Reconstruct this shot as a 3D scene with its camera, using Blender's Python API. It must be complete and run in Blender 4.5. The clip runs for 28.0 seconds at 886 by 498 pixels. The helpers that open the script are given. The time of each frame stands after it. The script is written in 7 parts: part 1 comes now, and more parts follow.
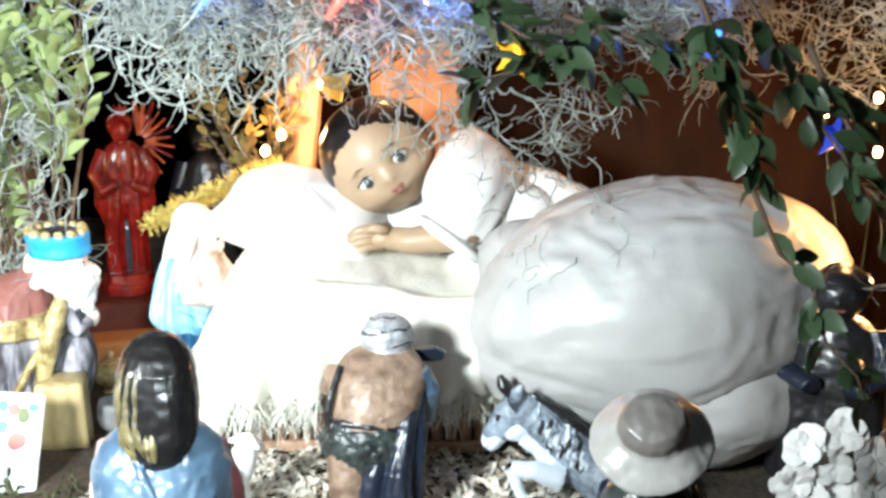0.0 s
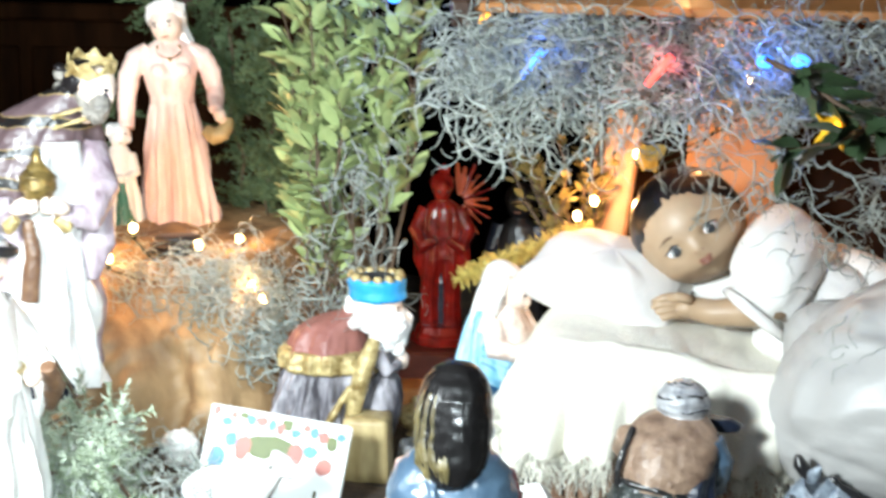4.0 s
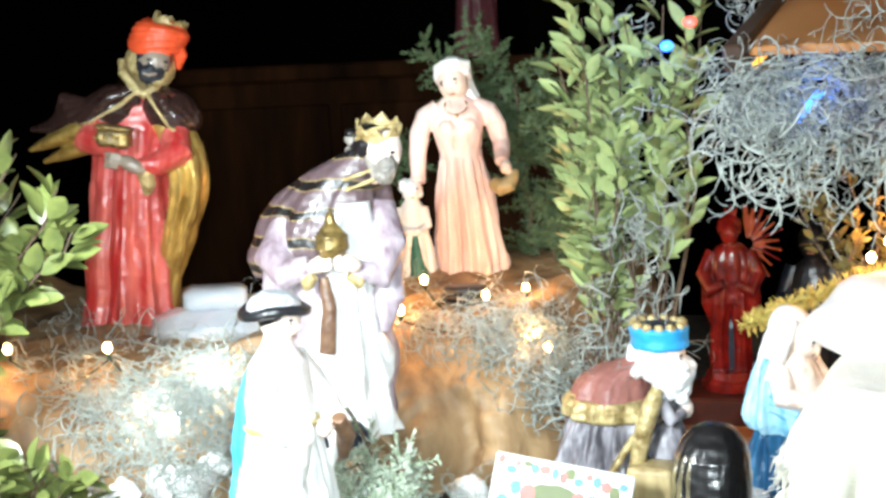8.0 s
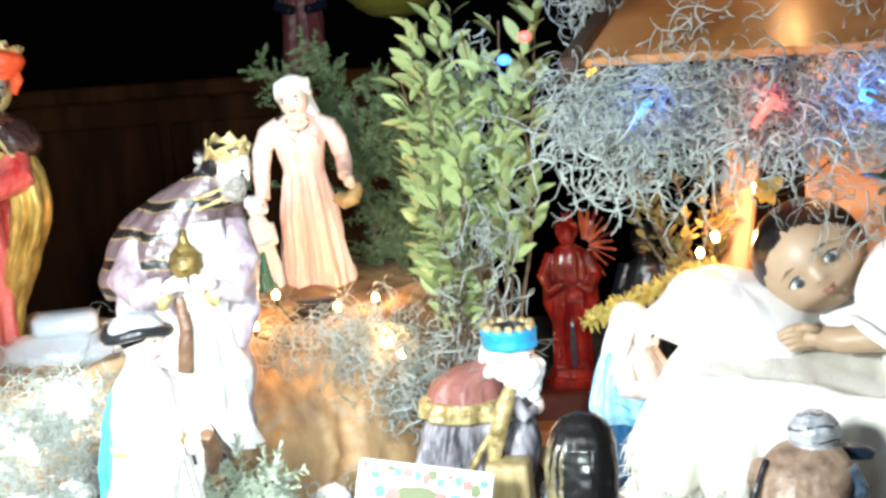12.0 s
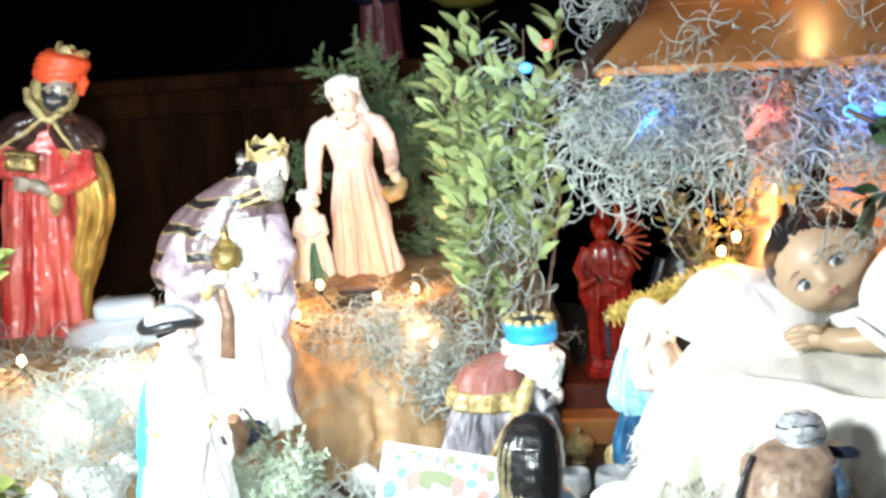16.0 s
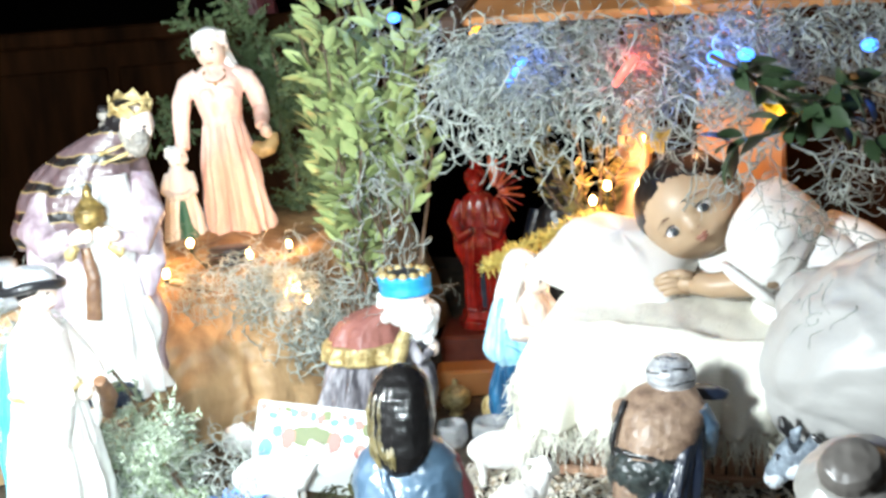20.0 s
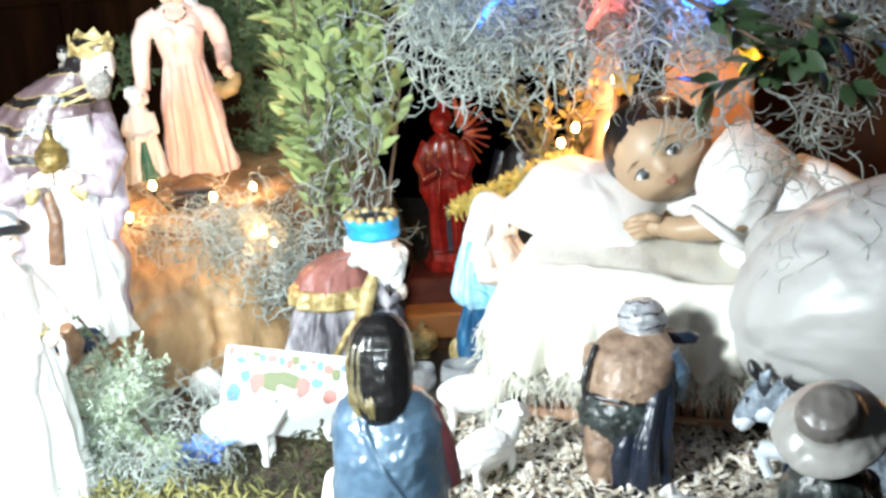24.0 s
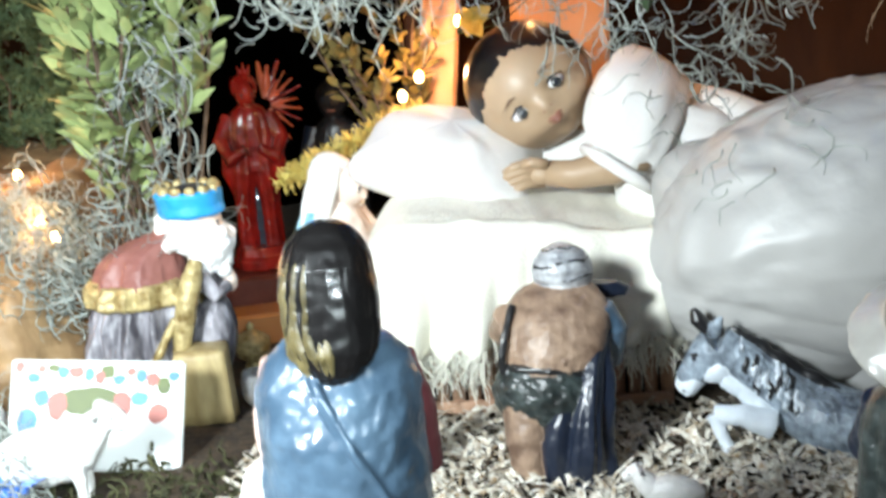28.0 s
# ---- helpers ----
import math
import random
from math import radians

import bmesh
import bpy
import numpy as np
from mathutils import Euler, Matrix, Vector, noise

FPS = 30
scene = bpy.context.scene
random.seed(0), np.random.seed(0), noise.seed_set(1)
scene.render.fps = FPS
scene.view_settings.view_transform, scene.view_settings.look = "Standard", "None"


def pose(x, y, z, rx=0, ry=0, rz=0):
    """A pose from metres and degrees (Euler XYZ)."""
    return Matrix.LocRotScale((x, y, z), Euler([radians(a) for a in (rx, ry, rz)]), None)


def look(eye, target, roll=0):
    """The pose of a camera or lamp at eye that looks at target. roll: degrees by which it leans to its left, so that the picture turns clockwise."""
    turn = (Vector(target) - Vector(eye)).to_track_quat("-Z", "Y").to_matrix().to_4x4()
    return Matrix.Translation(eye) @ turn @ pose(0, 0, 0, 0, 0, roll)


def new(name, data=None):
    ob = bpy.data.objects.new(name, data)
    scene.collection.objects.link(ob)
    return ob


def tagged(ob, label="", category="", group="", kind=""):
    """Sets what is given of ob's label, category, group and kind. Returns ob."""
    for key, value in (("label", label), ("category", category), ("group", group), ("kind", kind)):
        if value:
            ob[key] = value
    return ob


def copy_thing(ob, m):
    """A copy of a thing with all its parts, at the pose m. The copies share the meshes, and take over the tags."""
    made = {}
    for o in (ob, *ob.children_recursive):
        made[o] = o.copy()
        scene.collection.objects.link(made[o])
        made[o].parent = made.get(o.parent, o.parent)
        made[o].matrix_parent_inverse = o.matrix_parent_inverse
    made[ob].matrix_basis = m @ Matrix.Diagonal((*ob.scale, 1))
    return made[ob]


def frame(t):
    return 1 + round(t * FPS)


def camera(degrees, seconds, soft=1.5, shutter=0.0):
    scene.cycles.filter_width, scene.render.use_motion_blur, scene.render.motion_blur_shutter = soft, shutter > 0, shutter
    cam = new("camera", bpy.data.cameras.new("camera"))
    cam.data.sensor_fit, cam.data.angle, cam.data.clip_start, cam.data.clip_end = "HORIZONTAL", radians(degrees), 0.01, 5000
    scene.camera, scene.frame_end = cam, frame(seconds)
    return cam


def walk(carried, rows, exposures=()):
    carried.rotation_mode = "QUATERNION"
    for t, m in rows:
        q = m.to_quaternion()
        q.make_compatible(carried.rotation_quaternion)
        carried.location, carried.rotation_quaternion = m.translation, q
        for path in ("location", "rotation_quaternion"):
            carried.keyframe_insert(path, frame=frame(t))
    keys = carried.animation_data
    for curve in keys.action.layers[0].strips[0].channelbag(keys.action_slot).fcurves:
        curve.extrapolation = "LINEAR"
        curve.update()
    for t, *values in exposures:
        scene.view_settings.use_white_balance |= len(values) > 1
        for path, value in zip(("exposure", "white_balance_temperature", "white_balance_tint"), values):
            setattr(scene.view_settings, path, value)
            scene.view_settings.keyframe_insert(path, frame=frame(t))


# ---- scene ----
from mathutils.bvhtree import BVHTree

cam = camera(38.940, 28.0, soft=3.0, shutter=0.4)
PATH = [
    (0, -0.0029, 0.0005, 0.497, 75.278, -0.227, -0.093),
    (0.5, 0.0017, -0.0014, 0.4963, 75.666, -1.114, -0.78),
    (1, 0.001, -0.0016, 0.5008, 75.329, -1.802, -1.545),
    (1.5, 0.0018, -0.0011, 0.5012, 75.397, -2.428, -1.685),
    (2, 0.0067, 0.0011, 0.5015, 75.273, -1.982, -0.903),
    (2.5, 0.0121, -0.0134, 0.4764, 76.861, -1.905, 4.001),
    (3, 0.0263, -0.011, 0.4878, 77.788, -0.889, 8.569),
    (3.5, 0.0031, -0.0231, 0.4771, 77.792, -1.6, 10.975),
    (4, 0.0071, -0.0307, 0.4791, 78.95, -1.433, 14.693),
    (4.5, 0.0035, -0.0411, 0.4524, 80.347, -1.027, 17.009),
    (6.5, 0.0408, -0.0129, 0.5019, 76.315, 2.548, 25.592),
    (7, 0.0444, -0.0118, 0.5029, 77.052, 3.906, 24.774),
    (7.5, 0.042, -0.0105, 0.5009, 78.313, 2.663, 26.888),
    (8, 0.0479, -0.0293, 0.5004, 80.606, 2.51, 28.472),
    (8.5, 0.0519, -0.0291, 0.5005, 80.032, 3.047, 29.626),
    (9, 0.0507, -0.032, 0.4993, 79.788, 3.566, 30.907),
    (9.5, 0.0473, -0.0315, 0.5001, 80.82, 3.316, 30.442),
    (10, 0.0472, -0.0315, 0.4987, 81.97, 3.76, 29.302),
    (10.5, 0.0495, -0.0287, 0.4984, 81.668, 3.122, 28.994),
    (11, 0.0485, -0.0336, 0.4978, 81.691, 2.354, 28.312),
    (11.5, 0.044, -0.0513, 0.493, 81.944, 1.794, 26.694),
    (12, 0.0358, -0.079, 0.5086, 80.671, 3.801, 20.124),
    (12.5, 0.0435, -0.0991, 0.5047, 80.809, 3.173, 24.777),
    (14.5, 0.1274, -0.1296, 0.5475, 80.742, 2.661, 26.237),
    (15, 0.1193, -0.1386, 0.5539, 79.829, 2.159, 26.004),
    (15.5, 0.139, -0.1333, 0.5543, 79.987, 2.587, 25.577),
    (16, 0.164, -0.1114, 0.5449, 79.779, 3.983, 25.236),
    (16.5, 0.1681, -0.1067, 0.5429, 78.795, 3.671, 24.009),
    (17, 0.1703, -0.1073, 0.5421, 77.874, 4.103, 22.344),
    (17.5, 0.1709, -0.1068, 0.5416, 77.52, 4.689, 21.642),
    (18, 0.1709, -0.1084, 0.5395, 77.395, 5.107, 21.655),
    (18.5, 0.1719, -0.1033, 0.5358, 77.472, 5.077, 21.058),
    (19, 0.1687, -0.0999, 0.5335, 77.243, 4.682, 20.26),
    (19.5, 0.1656, -0.0982, 0.5334, 77.276, 4.812, 20.196),
    (20, 0.1694, -0.095, 0.5353, 77.477, 4.122, 19.72),
    (20.5, 0.1645, -0.099, 0.5335, 76.356, 3.171, 18.958),
    (21, 0.1647, -0.1038, 0.5325, 75.243, 3.337, 18.458),
    (21.5, 0.1633, -0.1005, 0.5358, 75.418, 4.266, 19.539),
    (23.5, 0.1566, -0.1043, 0.5411, 75.006, 3.779, 18.808),
    (24, 0.1484, -0.0893, 0.5414, 74.464, 3.679, 17.63),
    (24.5, 0.1124, -0.0597, 0.5538, 75.084, 2.493, 17.889),
    (25, 0.0782, -0.0004, 0.5353, 75.057, 4.149, 15.571),
    (25.5, 0.0266, 0.0369, 0.5253, 76.289, 2.993, 13.075),
    (26, -0.0158, 0.0601, 0.4909, 78.884, 2.944, 11.925),
    (26.5, -0.0479, 0.075, 0.4631, 78.564, 4.695, 9.789),
    (27, -0.0525, 0.1005, 0.4187, 77.66, 3.884, 9.422),
    (27.5, -0.0581, 0.1032, 0.4086, 77.989, 5.225, 5.984),
    (28, -0.0608, 0.1143, 0.3869, 76.269, 4.41, 3.977),
]
walk(cam, [(t, pose(*p)) for t, *p in PATH], exposures=[(0, 0.92), (1, 0.54), (2, 1.02), (3, 0.72), (4, 0.54), (8, 0.56), (12, 0.74), (17, 0.82), (20, 0.74), (24, 0.66), (25, 0.54), (27, 0.46), (28, 0.48)])

# ---- light ----
GZ = -0.05  # height of the display's ground
world = bpy.data.worlds.new("night_room")
scene.world = world
world.use_nodes = True
world.node_tree.nodes["Background"].inputs[0].default_value = (0.5, 0.6, 0.8, 1)
world.node_tree.nodes["Background"].inputs[1].default_value = 0.02


def lamp(name, kind, place, power, colour, size=0.02, target=None, spot=None):
    data = bpy.data.lights.new(name, kind)
    data.energy, data.color = power, colour
    if kind == "AREA":
        data.size = size
    else:
        data.shadow_soft_size = size
    if kind == "SPOT":
        data.spot_size, data.spot_blend = radians(spot), 1.0
    ob = new(name, data)
    ob.matrix_world = look(place, target) if target else Matrix.Translation(place)
    return ob


# Two white floods, both out of view, in front of the display, below eye height.
lamp("unseen_flood", "SPOT", (-0.62, 0.18, 0.58), 84, (0.86, 0.96, 1.0), 0.10, (-0.40, 1.16, 0.04), 116)
# Second flood is an added fill for statues left shaded by the first.
lamp("unseen_flood", "SPOT", (0.05, -0.02, 0.54), 66, (0.81, 0.955, 1.0), 0.06, (-0.82, 1.20, 0.18), 62)
# Weak area light added overhead to lift the shadows; not an actual lamp.
lamp("overhead_fill", "AREA", (-0.1, -0.6, 1.9), 1.8, (0.80, 0.90, 1.0), 0.6, (-0.2, 1.3, 0.1))
WARM = (1.0, 0.52, 0.2)
# Most sit at string bulbs; those by gown and roof are added fills.
for place, power in (((-0.742, 1.27, 0.20), 0.6), ((-0.655, 1.44, 0.20), 0.45), ((-0.585, 1.34, 0.14), 0.3), ((-0.80, 1.36, 0.195), 0.22),
                     ((-0.99, 1.00, 0.16), 0.2), ((-1.105, 0.95, 0.16), 0.2), ((-0.19, 1.50, 0.26), 0.8), ((-0.245, 1.44, 0.10), 0.12),
                     ((0.50, 1.44, 0.28), 0.14), ((0.46, 1.22, 0.16), 1.0), ((0.44, 1.27, 0.24), 0.6), ((-0.05, 1.50, 0.42), 0.5), ((0.2, 1.50, 0.60), 0.12), ((-0.1, 1.5, 0.65), 0.4)):
    lamp("bulb_glow_and_warm_fill", "POINT", place, power, WARM, 0.006)
for place, power, colour in (((-0.932, 1.045, 0.085), 0.5, (0.8, 0.92, 1.0)), ((-0.893, 1.10, 0.125), 0.5, (0.8, 0.92, 1.0)), ((-0.225, 1.255, 0.43), 0.16, (0.05, 0.2, 1)), ((0.0, 1.17, 0.44), 0.18, (0.05, 0.2, 1)), ((-0.40, 1.27, 0.48), 0.16, (0.05, 0.2, 1)),
                             ((-0.095, 1.20, 0.43), 0.08, (1, 0.08, 0.06)), ((0.25, 1.15, 0.45), 0.10, (0.05, 0.2, 1))):
    lamp("led_glow", "POINT", place, power, colour, 0.006)


# ---- materials ----
def mat(name, colour, rough=0.5, metal=0.0, vary=0.25, grain=60.0, bump=0.15, second=None, coat=0.0, spread=(0.35, 0.7), emit=0.0, trans=0.0, coarse=9.0, streak=1.0, shine=0.5):
    """A surface whose colour wanders at two scales, with fine relief."""
    m = bpy.data.materials.new(name)
    m.use_nodes = True
    n, l = m.node_tree.nodes, m.node_tree.links
    b = n["Principled BSDF"]
    tex = n.new("ShaderNodeTexCoord")
    big, fine = n.new("ShaderNodeTexNoise"), n.new("ShaderNodeTexNoise")
    big.inputs["Scale"].default_value, fine.inputs["Scale"].default_value = coarse, grain
    big.inputs["Detail"].default_value, fine.inputs["Detail"].default_value = 6, 5
    run = n.new("ShaderNodeMapping")
    run.inputs["Scale"].default_value = (1, 1, streak)
    l.new(tex.outputs["Object"], run.inputs["Vector"])
    for t in (big, fine):
        l.new(run.outputs["Vector"], t.inputs["Vector"])
    ramp = n.new("ShaderNodeValToRGB")
    a = second or [c * (1 - vary) for c in colour]
    ramp.color_ramp.elements[0].position, ramp.color_ramp.elements[1].position = spread
    ramp.color_ramp.elements[0].color, ramp.color_ramp.elements[1].color = (*a, 1), (*colour, 1)
    add = n.new("ShaderNodeMath")
    add.operation = "MULTIPLY_ADD"
    add.inputs[1].default_value = 0.5
    half = n.new("ShaderNodeMath")
    half.operation = "MULTIPLY"
    half.inputs[1].default_value = 0.5
    l.new(fine.outputs["Fac"], half.inputs[0])
    l.new(big.outputs["Fac"], add.inputs[0])
    l.new(half.outputs[0], add.inputs[2])
    l.new(add.outputs[0], ramp.inputs["Fac"])
    info, hsv = n.new("ShaderNodeObjectInfo"), n.new("ShaderNodeHueSaturation")
    span = n.new("ShaderNodeMapRange")
    span.inputs["To Min"].default_value, span.inputs["To Max"].default_value = 1 - vary * 0.5, 1 + vary * 0.5
    l.new(info.outputs["Random"], span.inputs["Value"])
    l.new(span.outputs[0], hsv.inputs["Value"])
    l.new(ramp.outputs["Color"], hsv.inputs["Color"])
    l.new(hsv.outputs["Color"], b.inputs["Base Color"])
    b.inputs["Roughness"].default_value, b.inputs["Metallic"].default_value = rough, metal
    b.inputs["Coat Weight"].default_value, b.inputs["Coat Roughness"].default_value = coat * 0.6, 0.25
    b.inputs["Transmission Weight"].default_value = trans
    b.inputs["Specular IOR Level"].default_value = shine
    if bump:
        bp = n.new("ShaderNodeBump")
        bp.inputs["Strength"].default_value, bp.inputs["Distance"].default_value = min(1.0, bump * 1.7), 0.003
        l.new(fine.outputs["Fac"], bp.inputs["Height"])
        l.new(bp.outputs["Normal"], b.inputs["Normal"])
    if emit:
        b.inputs["Emission Color"].default_value, b.inputs["Emission Strength"].default_value = (*colour, 1), emit
    return m


WHITE_CLOTH = mat("white_cotton", (0.80, 0.79, 0.76), 0.9, vary=0.06, grain=500, bump=0.12)
CREAM_CLOTH = mat("cream_blanket", (0.80, 0.78, 0.68), 0.95, vary=0.08, grain=350, bump=0.25)
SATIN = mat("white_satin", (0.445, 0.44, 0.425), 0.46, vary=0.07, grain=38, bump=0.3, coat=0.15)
SKIN = mat("painted_skin", (0.51, 0.37, 0.24), 0.48, second=(0.43, 0.295, 0.18), grain=40, bump=0.05, coat=0.15)
ASHEN_SKIN = mat("ashen_brown_skin_paint", (0.36, 0.30, 0.23), 0.4, second=(0.20, 0.15, 0.11), bump=0.05, coat=0.3)
BEARD_DARK = mat("blue_black_beard_paint", (0.022, 0.026, 0.034), 0.4, vary=0.4, grain=160, bump=0.5)
GREY_BEARD = mat("grey_beard_paint", (0.34, 0.31, 0.27), 0.5, second=(0.10, 0.09, 0.08), grain=160, bump=0.5, coarse=60)
CREAM_PAINT = mat("cream_rose_paint", (0.80, 0.68, 0.60), 0.5, second=(0.58, 0.42, 0.35), grain=80, bump=0.15, spread=(0.34, 0.58), coarse=40)
TAN_CLOTH = mat("tan_gold_robe_paint", (0.50, 0.40, 0.20), 0.5, second=(0.24, 0.17, 0.07), grain=90, bump=0.3, streak=0.3, coarse=35)
OLD_GOLD = mat("dark_old_gold_paint", (0.34, 0.23, 0.07), 0.34, 0.5, second=(0.07, 0.05, 0.02), grain=120, bump=0.4, coarse=60)
SASH_BROWN = mat("brown_sash_paint", (0.22, 0.12, 0.06), 0.45, second=(0.10, 0.05, 0.03), grain=90, bump=0.3)
PALE_SKIN = mat("pale_skin_paint", (0.78, 0.62, 0.52), 0.45, vary=0.1, bump=0.05, coat=0.2)
BLACK_HAIR = mat("glossy_black_paint", (0.012, 0.010, 0.011), 0.28, vary=0.3, grain=30, bump=0.25, coat=0.6)
EYE_WHITE_AND_GLINT = mat("eye_white_and_glint", (0.85, 0.86, 0.88), 0.15, vary=0.02, bump=0, coat=1)
IRIS = mat("grey_iris", (0.085, 0.10, 0.105), 0.12, vary=0.3, grain=400, bump=0, coat=0.8)
EYE_DARK = mat("eye_dark", (0.03, 0.035, 0.05), 0.1, vary=0.05, bump=0, coat=1)
LIP = mat("lip_paint", (0.36, 0.15, 0.10), 0.4, bump=0)
WHITE_PAINT = mat("white_plaster_paint", (0.82, 0.81, 0.79), 0.5, vary=0.1, grain=45, bump=0.12, coat=0.15)
PINK_PAINT = mat("faded_pink_paint", (0.80, 0.60, 0.53), 0.5, second=(0.62, 0.36, 0.30), grain=110, bump=0.2, spread=(0.34, 0.56), streak=0.15, coat=0.15, coarse=40)
RED_PAINT = mat("red_robe_paint", (0.66, 0.16, 0.13), 0.35, second=(0.42, 0.02, 0.02), grain=90, bump=0.2, coat=0.4, streak=0.15, spread=(0.4, 0.66), coarse=40)
TURBAN_RED = mat("turban_red_paint", (0.85, 0.10, 0.03), 0.45, vary=0.3, grain=40, bump=0.2)
CRIMSON = mat("glossy_crimson_paint", (0.36, 0.016, 0.010), 0.26, second=(0.07, 0.004, 0.004), grain=50, bump=0.2, coat=0.8)
ORANGE_RED = mat("orange_red_paint", (0.62, 0.11, 0.03), 0.35, vary=0.3, coat=0.4)
GOLD = mat("gold_paint", (0.66, 0.45, 0.13), 0.32, 0.5, second=(0.26, 0.15, 0.03), grain=80, bump=0.35, spread=(0.34, 0.6), streak=0.4, coarse=35)
PALE_GOLD = mat("pale_gold_paint", (0.62, 0.50, 0.24), 0.42, 0.2, second=(0.20, 0.13, 0.04), grain=110, bump=0.5, spread=(0.36, 0.62), coarse=40)
BROWN_CAPE = mat("brown_cape_paint", (0.045, 0.022, 0.018), 0.22, vary=0.4, grain=60, bump=0.25, coat=0.9)
# Mauve darkened to carry the flood's falloff; the bands are paint.
BANDED = mat("darkened_mauve_cape_with_dark_bands", (0.165, 0.112, 0.118), 0.36, second=(0.07, 0.045, 0.05), grain=70, bump=0.2, coat=0.4, coarse=30)


def add_bands(m, scale):
    """Black and gold painted bands round a cape."""
    n, l = m.node_tree.nodes, m.node_tree.links
    wave, ramp, mix = n.new("ShaderNodeTexWave"), n.new("ShaderNodeValToRGB"), n.new("ShaderNodeMix")
    wave.bands_direction = "Z"
    wave.inputs["Scale"].default_value, wave.inputs["Distortion"].default_value, wave.inputs["Detail Scale"].default_value = scale, 2.2, 2.0
    mix.data_type = "RGBA"
    r = ramp.color_ramp
    r.interpolation = "CONSTANT"
    r.elements[0].color, r.elements[1].color, r.elements[1].position = (0.012, 0.010, 0.010, 1), (0, 0, 0, 0), 0.30
    e = r.elements.new(0.20)
    e.color = (0.34, 0.24, 0.10, 1)
    b = n["Principled BSDF"]
    old = b.inputs["Base Color"].links[0].from_socket
    l.new(n["Texture Coordinate"].outputs["Object"], wave.inputs["Vector"])
    l.new(wave.outputs["Fac"], ramp.inputs["Fac"])
    l.new(ramp.outputs["Alpha"], mix.inputs["Factor"])
    l.new(old, mix.inputs["A"])
    l.new(ramp.outputs["Color"], mix.inputs["B"])
    l.new(mix.outputs["Result"], b.inputs["Base Color"])


add_bands(BANDED, 9.5)
LILAC = mat("lilac_robe_paint", (0.47, 0.40, 0.44), 0.42, second=(0.20, 0.14, 0.165), grain=80, bump=0.2, coat=0.3, streak=0.3, spread=(0.36, 0.6), coarse=35)
BLUE_BAND = mat("bright_blue_paint", (0.02, 0.36, 0.80), 0.55, vary=0.2, grain=60, bump=0.15)
ROSE_CAPE = mat("rose_brown_paint", (0.38, 0.16, 0.13), 0.5, second=(0.24, 0.09, 0.075), vary=0.25, grain=30, bump=0.12)
GREY_ROBE = mat("grey_lilac_paint", (0.46, 0.44, 0.48), 0.45, second=(0.05, 0.045, 0.055), grain=90, bump=0.3, streak=0.25, spread=(0.4, 0.66), coat=0.3, coarse=35)
SKY_BLUE = mat("light_blue_paint", (0.40, 0.64, 0.74), 0.45, second=(0.13, 0.36, 0.52), grain=70, bump=0.2, spread=(0.38, 0.62), streak=0.4, coarse=35)
DEEP_BLUE = mat("deep_blue_paint", (0.02, 0.13, 0.26), 0.4, second=(0.006, 0.035, 0.09), grain=80, bump=0.2, coat=0.3, streak=0.2, spread=(0.38, 0.62), coarse=40)
TEAL = mat("teal_paint", (0.06, 0.38, 0.50), 0.5, vary=0.3)
VEST = mat("slate_vest_paint", (0.105, 0.168, 0.235), 0.28, second=(0.03, 0.058, 0.095), grain=60, bump=0.35, coat=0.6, spread=(0.34, 0.70), streak=0.8, coarse=22)
MAROON = mat("maroon_paint", (0.20, 0.055, 0.062), 0.45, vary=0.3)
TAN_SHIRT = mat("tan_shirt_paint", (0.36, 0.25, 0.175), 0.45, second=(0.13, 0.08, 0.055), grain=60, bump=0.5, coat=0.05, spread=(0.36, 0.64), coarse=35)
# Sheen of the girl's hair, put in as an olive gold colour.
HAIR_SHEEN = mat("olive_gold_hair_sheen", (0.17, 0.135, 0.055), 0.34, second=(0.05, 0.04, 0.018), grain=160, bump=0.4, coat=0.3, coarse=60)
GIRL_HAIR = mat("worn_black_hair_paint", (0.010, 0.009, 0.009), 0.26, vary=0.4, grain=120, bump=0.2, coat=0.3, streak=0.2)
BLACK_WOOL = mat("dark_green_black_paint", (0.045, 0.06, 0.058), 0.3, second=(0.008, 0.010, 0.010), grain=95, bump=1.0, coat=0.5, coarse=40)
SILVER_SCARF = mat("silver_white_paint", (0.62, 0.64, 0.66), 0.35, 0.1, second=(0.20, 0.21, 0.23), grain=100, bump=0.4, coat=0.3, coarse=40)
# One grey felt in two tones: darker crown, brim lightened for reflected light.
HAT_GREY = mat("grey_felt_paint", (0.20, 0.185, 0.17), 0.34, second=(0.12, 0.108, 0.098), grain=60, bump=0.06, coat=0.3, coarse=20)
HAT_LIT = mat("lit_grey_felt", (0.40, 0.395, 0.37), 0.30, second=(0.27, 0.26, 0.24), grain=60, bump=0.05, coat=0.35, coarse=24)
MULE = mat("slate_blue_animal_paint", (0.34, 0.41, 0.48), 0.38, second=(0.05, 0.06, 0.08), grain=150, bump=0.8, coat=0.3, spread=(0.34, 0.62), coarse=34, streak=0.7)
MULE_PALE = mat("pale_muzzle_paint", (0.72, 0.79, 0.86), 0.4, vary=0.25, coat=0.2)
GREEN_PAINT = mat("dark_green_paint", (0.02, 0.14, 0.09), 0.45)
BLACK_PAINT = mat("black_paint", (0.015, 0.015, 0.017), 0.35, coat=0.4)
NIGHT_BLUE = mat("night_blue_paint", (0.012, 0.018, 0.035), 0.35, coat=0.4)
KRAFT = mat("crumpled_kraft_paper", (0.44, 0.285, 0.145), 0.6, second=(0.20, 0.11, 0.05), grain=45, bump=0.6, coarse=14, streak=0.35, spread=(0.36, 0.62))
